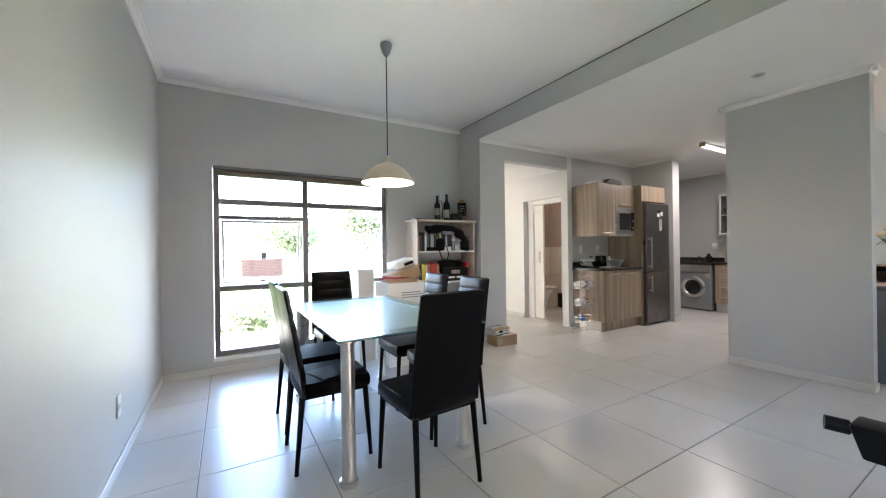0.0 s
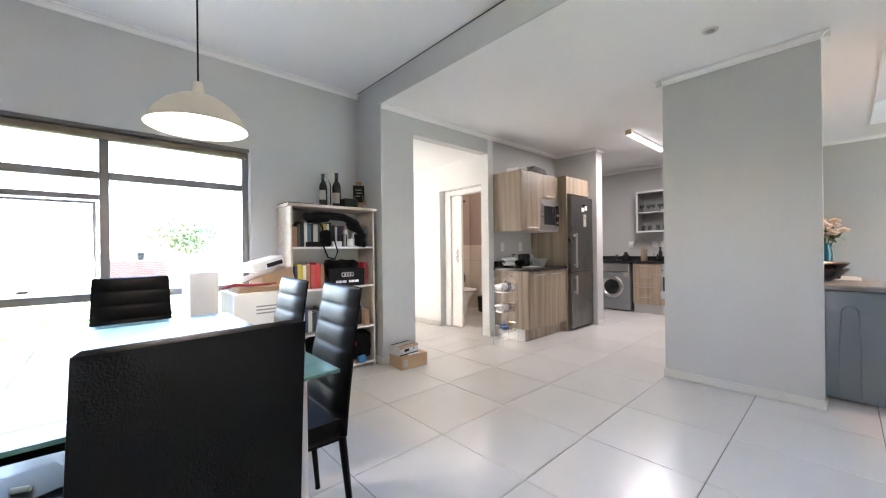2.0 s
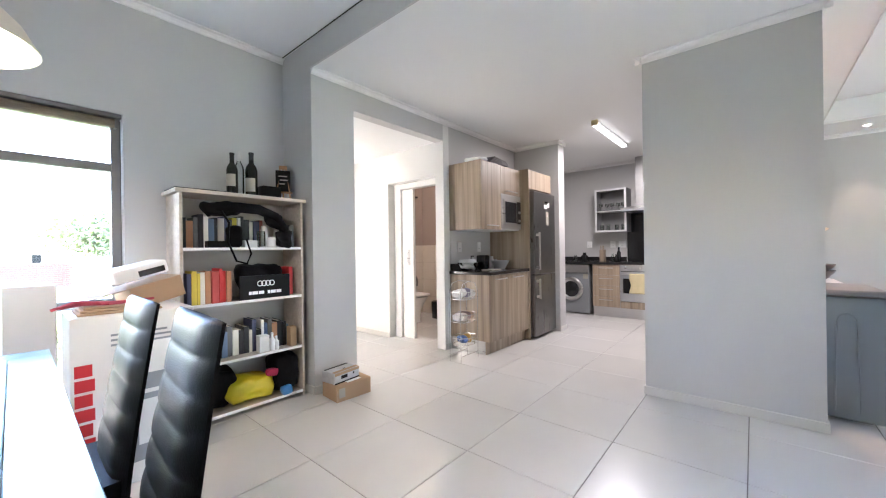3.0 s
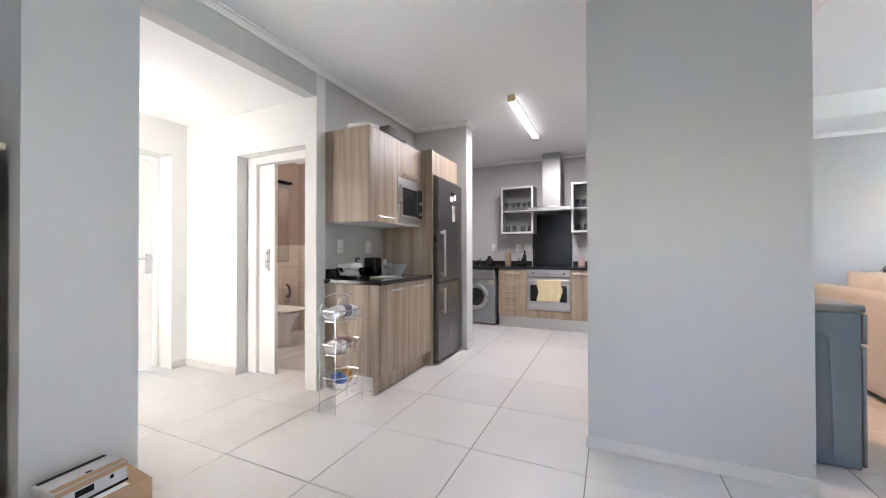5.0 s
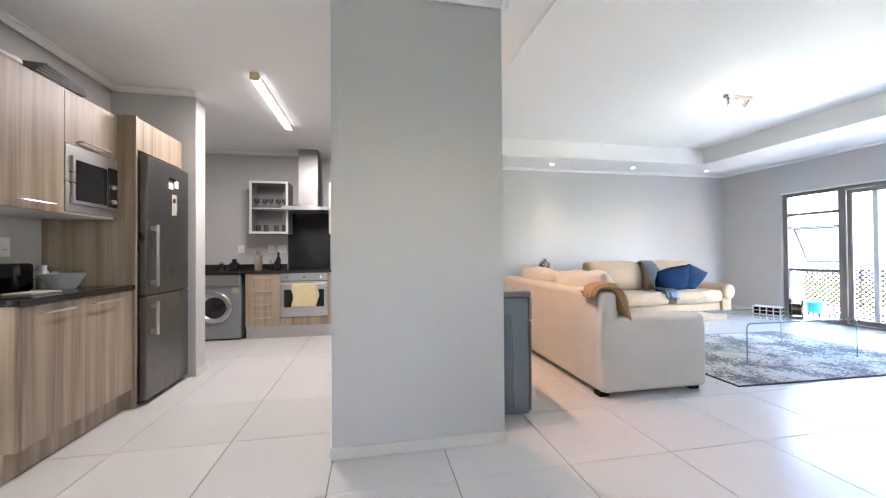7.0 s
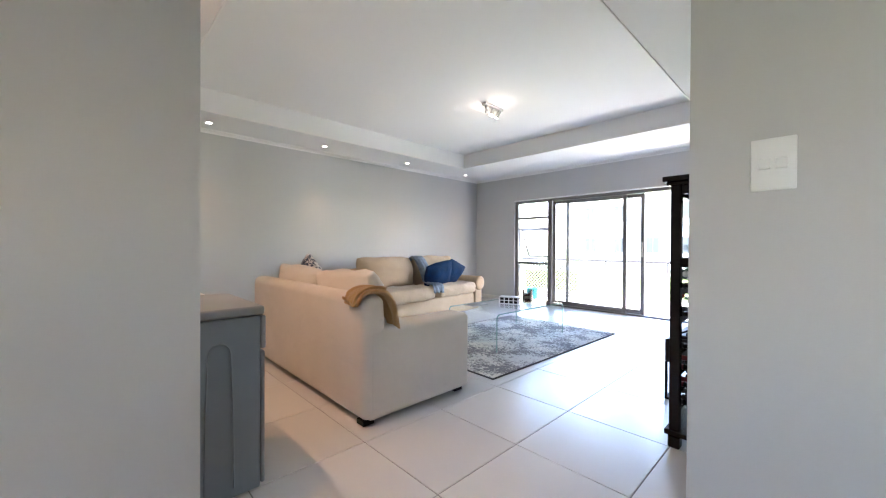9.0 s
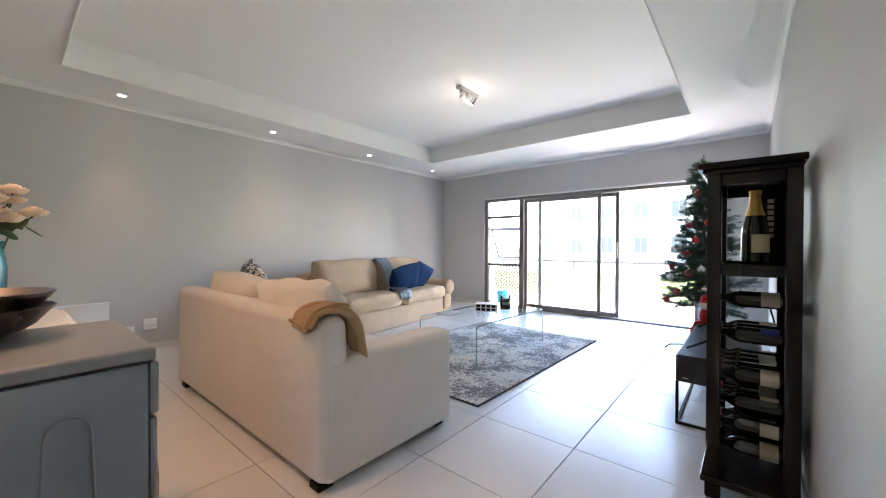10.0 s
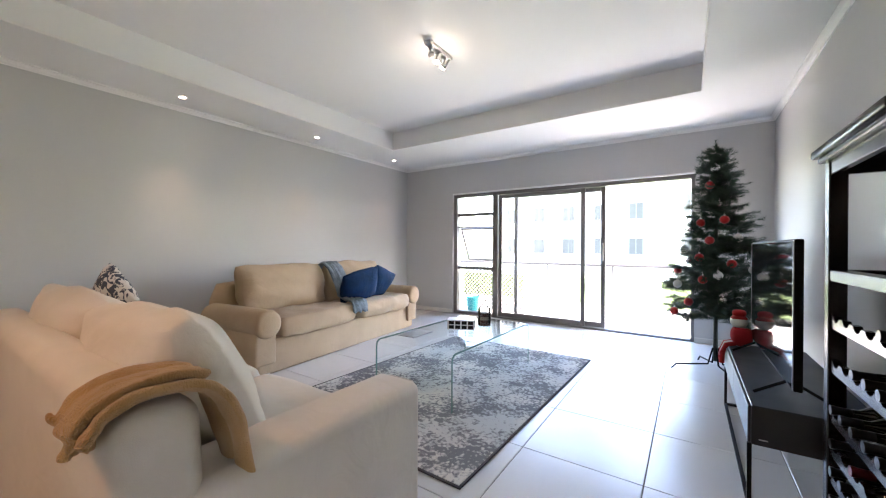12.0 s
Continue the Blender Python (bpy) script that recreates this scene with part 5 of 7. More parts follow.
board(wt, "upstand", (9.206, 1.93, 0.883, 9.228, 2.79, 0.955), STONE)
sp = thing("splashback", (0, 0, 0), 0, "tall black glass splashback behind the hob", "splashback")
board(sp, "panel", (9.216, 2.80, 0.884, 9.229, 3.39, 1.72), BLACKP)
hob = thing("hob", (0, 0, 0), 0, "black glass cooking hob set in the worktop", "hob")
board(hob, "plate", (BX + 0.04, 2.80, 0.8825, 9.15, 3.36, 0.888), BLACKP)
hood = thing("cooker_hood", (0, 0, 0), 0, "brushed steel chimney cooker hood", "cooker hood")
bm = B()
vs = []
for z, x0, ya, yb in ((1.69, 8.74, 2.78, 3.37), (1.735, 8.74, 2.78, 3.37), (1.79, 8.96, 2.93, 3.21)):
    vs.append([bm.verts.new(p) for p in ((x0, ya, z), (9.228, ya, z), (9.228, yb, z), (x0, yb, z))])
for a, b in zip(vs, vs[1:]):
    for k in range(4):
        bm.faces.new((a[k], a[(k + 1) % 4], b[(k + 1) % 4], b[k]))
bm.faces.new(vs[0][::-1])
bm.faces.new(vs[2])
DUCT = mat("dull_brushed_steel", (0.33, 0.325, 0.32), 0.42, 0.9, var=0.12, scale=3, bump=0.03, bscale=60, stretch=(1, 1, 12))
part("canopy", bm, STEEL, hood, "flat steel canopy", 30)
board(hood, "duct", (8.97, 2.94, 1.79, 9.228, 3.20, LOW), DUCT, "steel chimney duct")


def glass_cabinet(y0, y1):
    c = thing("glass_cabinet", (0, 0, 0), 0, "white-framed glass wall cabinet with glassware", "wall cabinet", "glass wall cabinets")
    x0, x1, z0, z1 = 8.91, 9.228, 1.375, 2.095
    BODY = bpy.data.materials.get("grey_cabinet_board") or mat("grey_cabinet_board", (0.20, 0.20, 0.20), 0.5)
    for r in ((x0 + 0.022, y0, z0, x1, y0 + 0.016, z1), (x0 + 0.022, y1 - 0.016, z0, x1, y1, z1), (x0 + 0.022, y0 + 0.016, z0, x1, y1 - 0.016, z0 + 0.016), (x0 + 0.022, y0 + 0.016, z1 - 0.016, x1, y1 - 0.016, z1), (x1 - 0.01, y0 + 0.016, z0 + 0.016, x1, y1 - 0.016, z1 - 0.016)):
        board(c, "panel", r, BODY)
    board(c, "shelf", (x0 + 0.03, y0 + 0.016, 1.72, x1 - 0.01, y1 - 0.016, 1.732), TRIM)
    d = new("door")
    d.parent = c
    for a, b, e, f in ((y0, z0, y0 + 0.03, z1), (y1 - 0.03, z0, y1, z1), (y0 + 0.03, z0, y1 - 0.03, z0 + 0.03), (y0 + 0.03, z1 - 0.03, y1 - 0.03, z1)):
        board(d, "door_frame", (x0, a, b, x0 + 0.02, e, f), mat("matt_aluminium", (0.70, 0.70, 0.70), 0.4, 0.4) if "matt_aluminium" not in bpy.data.materials else bpy.data.materials["matt_aluminium"])
    pane(d, x0 + 0.008, y0 + 0.03, z0 + 0.03, x0 + 0.012, y1 - 0.03, z1 - 0.03)
    for z, n_, h in ((z0 + 0.016, 4, 0.11), (1.732, 5, 0.13)):
        for k in range(n_):
            g = B()
            y = y0 + 0.07 + k * (y1 - y0 - 0.14) / (n_ - 1)
            if h > 0.12:
                turn(g, [(0.028, 0), (0.004, 0.006), (0.004, 0.06), (0.03, 0.085), (0.033, 0.13), (0.031, 0.13), (0.028, 0.09), (0.001, 0.07)], x0 + 0.10 + 0.05 * (k % 2), y, z, 16)
            else:
                turn(g, [(0.026, 0), (0.03, h), (0.028, h), (0.024, 0.008), (0.001, 0.008)], x0 + 0.10 + 0.06 * (k % 2), y, z, 16)
            solo("drinking_glass", g, JAR, "clear drinking glass in the wall cabinet", "glass", "glasses in the wall cabinets")


glass_cabinet(3.325, 3.82)
glass_cabinet(2.28, 2.785)
tw = B()
for k in range(2):
    nx_, nz_ = 14, 16
    g = [[tw.verts.new((BX - 0.06 - 0.008 * k - 0.006 * math.sin(i * 1.3) * (j / nz_), 2.885 + k * 0.012 + i * 0.024 + 0.012 * math.sin(j * 0.5), 0.712 - j * (0.016 + 0.003 * k))) for j in range(nz_ + 1)] for i in range(nx_)]
    for i in range(nx_ - 1):
        for j in range(nz_):
            tw.faces.new((g[i][j], g[i + 1][j], g[i + 1][j + 1], g[i][j + 1]))
tob = solo("tea_towel", tw, mat("yellow_tea_towel", (0.66, 0.56, 0.33), 0.95, var=0.1, scale=14, bump=0.5, bscale=200), "pale yellow tea towel over the oven handle", "tea towel", smooth=60)
tob.modifiers.new("thick", "SOLIDIFY").thickness = 0.004
for x, y, h, r, m_, lb, nm in ((9.08, 3.75, 0.20, 0.045, WOOD, "wooden knife block on the worktop", "knife_block"), (9.12, 3.50, 0.24, 0.032, BLACKP, "dark oil bottle on the worktop", "oil_bottle"), (9.05, 3.58, 0.13, 0.028, JAR, "glass spice jar on the worktop", "spice_jar"), (9.03, 3.52, 0.12, 0.026, BLACKP, "black pepper mill on the worktop", "pepper_mill"),
                               (9.05, 4.05, 0.15, 0.06, BLACKP, "black kettle on the worktop", "kettle"), (9.02, 4.20, 0.11, 0.045, JAR, "glass jar on the worktop", "glass_jar"), (9.10, 2.66, 0.13, 0.05, mat("pink_ceramic", (0.55, 0.35, 0.32), 0.4), "pink ceramic canister on the worktop", "canister")):
    bm = B()
    if nm == "knife_block":
        bx(bm, x - 0.05, y - 0.04, 0.882, x + 0.05, y + 0.04, 0.882 + h, 0.004)
        for k in range(3):
            bx(bm, x - 0.03, y - 0.03 + k * 0.024, 0.882 + h, x - 0.012, y - 0.018 + k * 0.024, 0.882 + h + 0.07, 0.003)
    else:
        turn(bm, [(r * 0.8, 0), (r, 0.006), (r, h * 0.6), (r * 0.55, h * 0.75), (r * 0.45, h * 0.82), (r * 0.5, h), (0.001, h)], x, y, 0.882, 20)
    solo(nm, bm, m_, lb, nm.replace("_", " "))
for y, rk in ((4.02, 1), (3.62, 1), (3.47, 2)):
    wall_plate((9.23, y, 1.17), 90, 0.115 if y == 3.47 else 0.085, 0.115, rockers=rk, sockets=1, kind="wall socket", label="white wall socket above the back worktop")

tube_l = thing("tube_light", (0, 0, 0), 0, "lit fluorescent batten on the kitchen ceiling", "ceiling light")
board(tube_l, "housing", (6.78, 3.09, LOW - 0.03, 8.0, 3.15, LOW), WHITEP)
board(tube_l, "end_cap", (6.75, 3.085, LOW - 0.055, 6.78, 3.155, LOW), mat("yellowed_plastic", (0.6, 0.48, 0.25), 0.5), "yellowed end cap")
board(tube_l, "end_cap", (8.0, 3.085, LOW - 0.055, 8.03, 3.155, LOW), WHITEP)
board(tube_l, "diffuser", (6.782, 3.085, LOW - 0.055, 7.998, 3.155, LOW - 0.031), glow("lit_diffuser", (1.0, 0.97, 0.9), 0.08), "glowing diffuser", 0.006)
lt = new("tube_lamp", bpy.data.lights.new("tube_lamp", "AREA"))
lt.data.shape, lt.data.size, lt.data.size_y, lt.data.energy, lt.data.color = "RECTANGLE", 1.2, 0.06, 0.95, (1.0, 0.93, 0.84)
lt.matrix_world = pose(7.39, 3.12, LOW - 0.06)

# ---- hall and washroom fittings ----
LITD = glow("lit_downlight", (1.0, 0.9, 0.75), 1.2)


def downlight(x, y, z, lit=True):
    # Also makes the unseen ones added in the washroom and over the dryer.
    d = thing("downlight", (x, y, z), 0, "small round recessed ceiling downlight, real or added", "downlight", "downlights")
    bm = B()
    turn(bm, [(0.046, 0.0), (0.046, -0.004), (0.040, -0.008), (0.030, -0.006), (0.028, -0.001)], seg=24)
    part("bezel", bm, STEEL if not lit else TRIM, d, "round metal bezel")
    bm = B()
    turn(bm, [(0.028, -0.0015), (0.001, -0.0025)], seg=24)
    part("lens", bm, LITD if lit else SILVERP, d, "lamp face")


downlight(5.10, 5.50, HALLZ)
downlight(5.0, 1.93, LOW, False)
point_lamp("hall_light", (5.10, 5.50, HALLZ - 0.08), 0.03)
# Unseen downlight and point lamp, added to brighten the washroom.
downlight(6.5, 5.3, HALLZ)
point_lamp("washroom_fill_light", (6.5, 5.3, HALLZ - 0.08), 0.45)
wc = thing("toilet", (6.54, 6.29, 0), 180, "white porcelain toilet with closed lid and flush valve", "toilet")
bm = B()
for z, w, d0, d1 in ((0.0, 0.125, 0.0, 0.57), (0.05, 0.122, 0.0, 0.565), (0.18, 0.13, 0.0, 0.58), (0.30, 0.165, 0.0, 0.64), (0.38, 0.185, 0.0, 0.70), (0.40, 0.185, 0.0, 0.705)):
    ring = []
    for k in range(24):
        a = 2 * math.pi * k / 24
        cy = (d1 + d0) / 2
        yy = cy + math.sin(a) * (d1 - d0) / 2
        ring.append(bm.verts.new((math.copysign(abs(math.cos(a)) ** 0.8, math.cos(a)) * w, yy, z)))
    if z == 0.0:
        prev = ring
        bm.faces.new(ring[::-1])
        continue
    for k in range(24):
        bm.faces.new((prev[k], prev[(k + 1) % 24], ring[(k + 1) % 24], ring[k]))
    prev = ring
bm.faces.new(prev)
part("pan", bm, PORC, wc, "", 50)
bm = B()
puff(bm, (0, 0.39, 0.425), (0.38, 0.64, 0.045), 0.5, 12)
part("lid", bm, WHITEP, wc, "closed white seat lid", 60)
bm = B()
tube(bm, [(0.0, 0.0, 0.44), (0.0, 0.06, 0.45), (0.0, 0.075, 0.50), (0.0, 0.075, 0.66), (0.0, 0.03, 0.70), (0.0, 0.0, 0.70)], 0.016, 10)
turn(bm, [(0.03, 0.0), (0.034, 0.006), (0.034, 0.05), (0.024, 0.06), (0.001, 0.06)], 0.0, 0.075, 0.62, 18)
part("flush_valve", bm, DSTEEL, wc, "dark chrome flush valve on the wall")
bm = B()
turn(bm, [(0.10, 0), (0.11, 0.01), (0.12, 0.27), (0.10, 0.28), (0.001, 0.28)], 7.0, 5.72, 0, 24)
solo("bathroom_bin", bm, BLACKP, "small black bathroom bin beside the toilet", "bin")
sp_ = thing("wall_sprayer", (7.03, 6.29, 0.50), 180, "dark hand sprayer hanging on the tiled wall", "sprayer")
bm = B()
tube(bm, [(0, 0.0, 0.0), (0, 0.05, 0.0), (0, 0.06, 0.06), (0.02, 0.06, 0.14), (0.05, 0.06, 0.16)], 0.016, 8)
part("head", bm, DSTEEL, sp_)
bm = B()
tube(bm, [(0, 0.06, 0.0), (0.03, 0.05, -0.12), (0.0, 0.03, -0.24), (-0.05, 0.004, -0.28)], 0.008, 8)
part("hose", bm, STEEL, sp_, "thin steel hose")
mr_ = thing("wall_mirror", (6.965, 6.30, 0.97), 180, "narrow framed mirror with a dark top rail", "mirror")
bm = B()
bx(bm, -0.10, 0.0, 0.0, 0.10, 0.012, 1.05, 0.003, 1)
part("frame", bm, SILVERP, mr_, "slim grey frame")
bm = B()
bx(bm, -0.088, 0.0125, 0.012, 0.088, 0.015, 0.99)
part("mirror_glass", bm, CHROME, mr_, "silvered glass", None)
bm = B()
bx(bm, -0.115, 0.0, 1.055, 0.115, 0.06, 1.085, 0.004)
part("top_rail", bm, BLACKM, mr_, "dark rail")


# ---- living room ----
# sofa with its back to the walk; local +x runs along its length, -y is its front
sofa = thing("sofa", (6.015, 0.53, 0), 0, "cream canvas sofa with loose back cushions", "sofa")
L_, D_ = 2.09, 0.93
bm = B()
bx(bm, 0.22, -D_ + 0.02, 0.045, L_ - 0.22, -0.21, 0.30, 0.02, 3)
part("base", bm, FABRIC, sofa)
bm = B()
bx(bm, 0.004, -0.19, 0.035, L_ - 0.004, 0.0, 0.80, 0.06, 8)
for v in bm.verts:
    if v.co.z > 0.6 and v.co.y < -0.1:
        v.co.y += 0.03
part("back_frame", bm, FABRIC, sofa, "upholstered straight back")
for x in (0.0, L_ - 0.22):
    bm = B()
    bx(bm, x, -D_, 0.035, x + 0.22, -0.03, 0.60, 0.04, 5)
    part("arm", bm, FABRIC, sofa, "square padded arm")
for k in range(2):
    bm = B()
    puff(bm, (0.22 + 0.825 * (k + 0.5), -0.56, 0.375), (0.815, 0.73, 0.165), 0.30, 20, 0.006, None, k)
    part("seat_cushion", bm, FABRIC, sofa, "plump seat cushion", 180)
for k in range(2):
    bm = B()
    m_ = Matrix.Translation((0.62 + 0.84 * k, -0.30 + 0.02 * k, 0.66 - 0.01 * k)) @ Matrix.Rotation(radians(-24 + 8 * k), 4, "X") @ Matrix.Rotation(radians(3 - 5 * k), 4, "Y")
    pillow(bm, (0.86, 0.34, 0.56), m_, 0.017, k + 3, 0.14)
    part("back_cushion", bm, FABRIC, sofa, "crumpled beige back cushion", 180)
for x in (0.05, L_ - 0.13):
    for y in (-D_ + 0.03, -0.10):
        bm = B()
        bx(bm, x, y, 0, x + 0.08, y + 0.08, 0.034, 0.004, 1)
        part("foot", bm, BLACKM, sofa, "low black block foot")
bm = B()
tube(bm, [(0.004, -D_ + 0.05, 0.10), (0.004, -D_ + 0.05, 0.55), (0.05, -D_ - 0.001, 0.585), (0.17, -D_ - 0.001, 0.585), (0.218, -D_ + 0.03, 0.55)], 0.004, 6)
part("piping", bm, FABRIC, sofa, "sewn piping")

# throw over the back corner, folded double
bm = B()
nx_, ny_ = 40, 26
prof = [(0.020, 0.745), (0.020, 0.752), (0.016, 0.768), (0.0, 0.79), (-0.035, 0.808), (-0.08, 0.812), (-0.125, 0.81), (-0.165, 0.795), (-0.195, 0.76), (-0.212, 0.705), (-0.225, 0.645), (-0.235, 0.60), (-0.25, 0.575)]
for x0_, w_, up, i0, i1, ph in ((0.002, 0.19, 0.010, 2, 40, 0.0), (0.022, 0.135, 0.032, 0, 23, 2.0)):
    g = []
    for i in range(i0, i1 + 1):
        u = i / nx_ * (len(prof) - 1)
        a = min(int(u), len(prof) - 2)
        t_ = u - a
        py, pz = prof[a][0] * (1 - t_) + prof[a + 1][0] * t_, prof[a][1] * (1 - t_) + prof[a + 1][1] * t_
        out = Vector((0, py + 0.12, max(0.04, pz - 0.66))).normalized()
        row = []
        for j in range(ny_ + 1):
            w = j / ny_
            end = max(0, abs(i / nx_ - 0.5) - 0.32)
            x = x0_ + w_ * w * (1 - 0.6 * max(0, i / nx_ - 0.35)) + 0.012 * noise.noise((i * 0.22, w * 2, 1.0 + ph)) 
            fold = 0.011 * math.sin(w * 11 + i * 0.10 + ph + 2 * noise.noise((w * 2, i * 0.08, 2.0 + ph))) + 0.014 * noise.noise((w * 5, i * 0.14, 3.0 + ph)) + 0.006 * noise.noise((w * 14, i * 0.4, 7.0 + ph))
            lift = up + max(-0.004, fold) * (0.6 + 1.2 * end * 3) + 0.012 * math.exp(-((w - 0.04) / 0.10) ** 2)
            hang = -0.03 * max(0, 0.12 - i / nx_) * 8 * math.sin(w * 3.0 + ph) - 0.04 * max(0, i / nx_ - 0.85) * 6 * (1 - w)
            row.append(bm.verts.new((x, py + out.y * lift, pz + out.z * lift + hang)))
        g.append(row)
    for ra, rb2 in zip(g, g[1:]):
        for j in range(ny_):
            bm.faces.new((ra[j], rb2[j], rb2[j + 1], ra[j + 1]))
th = solo("throw_blanket", bm, TOWEL, "mustard fleece throw draped over the sofa corner", "blanket", smooth=80, loc=(6.015, 0.53, 0))
md = th.modifiers.new("thick", "SOLIDIFY")
md.thickness, md.offset = 0.02, 0.0
sb_ = th.modifiers.new("soft", "SUBSURF")
sb_.levels = sb_.render_levels = 1

# second sofa along the far wall; local +x along its length, +y to its front
s2 = thing("sofa", (9.06, -2.06, 0), 96, "beige slipcovered sofa with rounded arms and skirt", "sofa")
bm = B()
bx(bm, -1.20, 0.0, 0.0, 1.20, 0.76, 0.30, 0.03, 3)
for v in bm.verts:
    if v.co.z < 0.1:
        v.co.x *= 1.012
        v.co.y *= 1.012
part("skirt", bm, FABRIC_B, s2, "loose fabric skirt")
bm = B()
puff(bm, (0, 0.0, 0.45), (2.36, 0.26, 0.68), 0.28, 24, 0.012)
part("back_frame", bm, FABRIC_B, s2, "", 180)
for sx in (-1, 1):
    bm = B()
    m_ = Matrix.Translation((sx * 1.15, 0.42, 0.46)) @ Matrix.Rotation(radians(90), 4, "X")
    turn(bm, [(0.001, -0.43), (0.09, -0.43), (0.118, -0.415), (0.125, -0.39), (0.125, 0.38), (0.118, 0.40), (0.001, 0.41)], m=m_, seg=24)
    bx(bm, sx * 1.15 - 0.10, 0.01, 0.10, sx * 1.15 + 0.10, 0.80, 0.46, 0.02, 2)
    part("arm", bm, FABRIC_B, s2, "rolled arm", 60)
for k in range(2):
    bm = B()
    puff(bm, (-0.535 + 1.07 * k, 0.48, 0.40), (1.06, 0.80, 0.20), 0.36, 24, 0.016, None, k + 9)
    part("seat_cushion", bm, FABRIC_B, s2, "deep soft seat cushion", 180)
for k in range(2):
    bm = B()
    m_ = Matrix.Translation((-0.54 + 1.08 * k, 0.25, 0.70)) @ Matrix.Rotation(radians(14), 4, "X")
    pillow(bm, (1.06, 0.34, 0.50), m_, 0.02, k + 20)
    part("back_cushion", bm, FABRIC_B, s2, "slumped beige back cushion", 180)


def scatter(loc, s, rot, m_, label, seed):
    bm = B()
    pillow(bm, s, Matrix.Identity(4), 0.012, seed, 0.12)
    ob = solo("scatter_cushion", bm, m_, label, "cushion", "scatter cushions", smooth=180)
    ob.matrix_basis = Matrix.Translation(loc) @ Euler([radians(a) for a in rot]).to_matrix().to_4x4()


scatter((8.42, -2.32, 0.665), (0.50, 0.17, 0.42), (-25, 12, 80), NAVY, "navy blue velvet scatter cushion on the beige sofa", 31)
scatter((8.52, -2.74, 0.66), (0.46, 0.16, 0.42), (-28, -18, 100), NAVY, "second navy velvet cushion leaning on the sofa arm", 32)
def leaf_print():
    m, n, l, b = nodes_of("leaf_printed_cotton")
    co, t_, r = n.new("ShaderNodeNewGeometry"), n.new("ShaderNodeTexNoise"), n.new("ShaderNodeValToRGB")
    t_.inputs["Scale"].default_value, t_.inputs["Detail"].default_value, t_.inputs["Distortion"].default_value = 22, 3, 2.0
    r.color_ramp.elements[0].position, r.color_ramp.elements[1].position = 0.47, 0.52
    r.color_ramp.elements[0].color, r.color_ramp.elements[1].color = (0.06, 0.08, 0.12, 1), (0.66, 0.66, 0.64, 1)
    l.new(co.outputs["Position"], t_.inputs[0])
    l.new(t_.outputs[0], r.inputs[0])
    l.new(r.outputs[0], b.inputs["Base Color"])
    b.inputs["Roughness"].default_value = 0.9
    return m


PATT = leaf_print()
scatter((7.74, 0.10, 0.835), (0.30, 0.12, 0.30), (-10, 45, 5), PATT, "grey patterned scatter cushion behind the sofa cushions", 33)
bm = B()
nx_, ny_ = 24, 12
prof = [(8.90, 0.80), (8.86, 0.90), (8.76, 0.93), (8.66, 0.86), (8.58, 0.70), (8.52, 0.54), (8.44, 0.512), (8.34, 0.51), (8.26, 0.505), (8.215, 0.46), (8.205, 0.38)]
g = []
for i in range(nx_ + 1):
    u = i / nx_ * (len(prof) - 1)
    a = min(int(u), len(prof) - 2)
    t_ = u - a
    px, pz = prof[a][0] * (1 - t_) + prof[a + 1][0] * t_, prof[a][1] * (1 - t_) + prof[a + 1][1] * t_
    g.append([bm.verts.new((px - 0.02 + 0.012 * math.sin(j * 1.4 + i * 0.3), -2.16 + 0.22 * (j / ny_ - 0.5) + 0.03 * math.sin(i * 0.35), pz + 0.022 + 0.012 * math.sin(j * 1.9 + i * 0.2))) for j in range(ny_ + 1)])
for i in range(nx_):
    for j in range(ny_):
        bm.faces.new((g[i][j], g[i + 1][j], g[i + 1][j + 1], g[i][j + 1]))
th = solo("knitted_throw", bm, mat("grey_blue_knit", (0.22, 0.26, 0.30), 0.95, var=0.6, scale=30, bump=0.8, bscale=140), "grey-blue knitted throw hanging over the sofa", "blanket", smooth=80)
th.modifiers.new("thick", "SOLIDIFY").thickness = 0.016


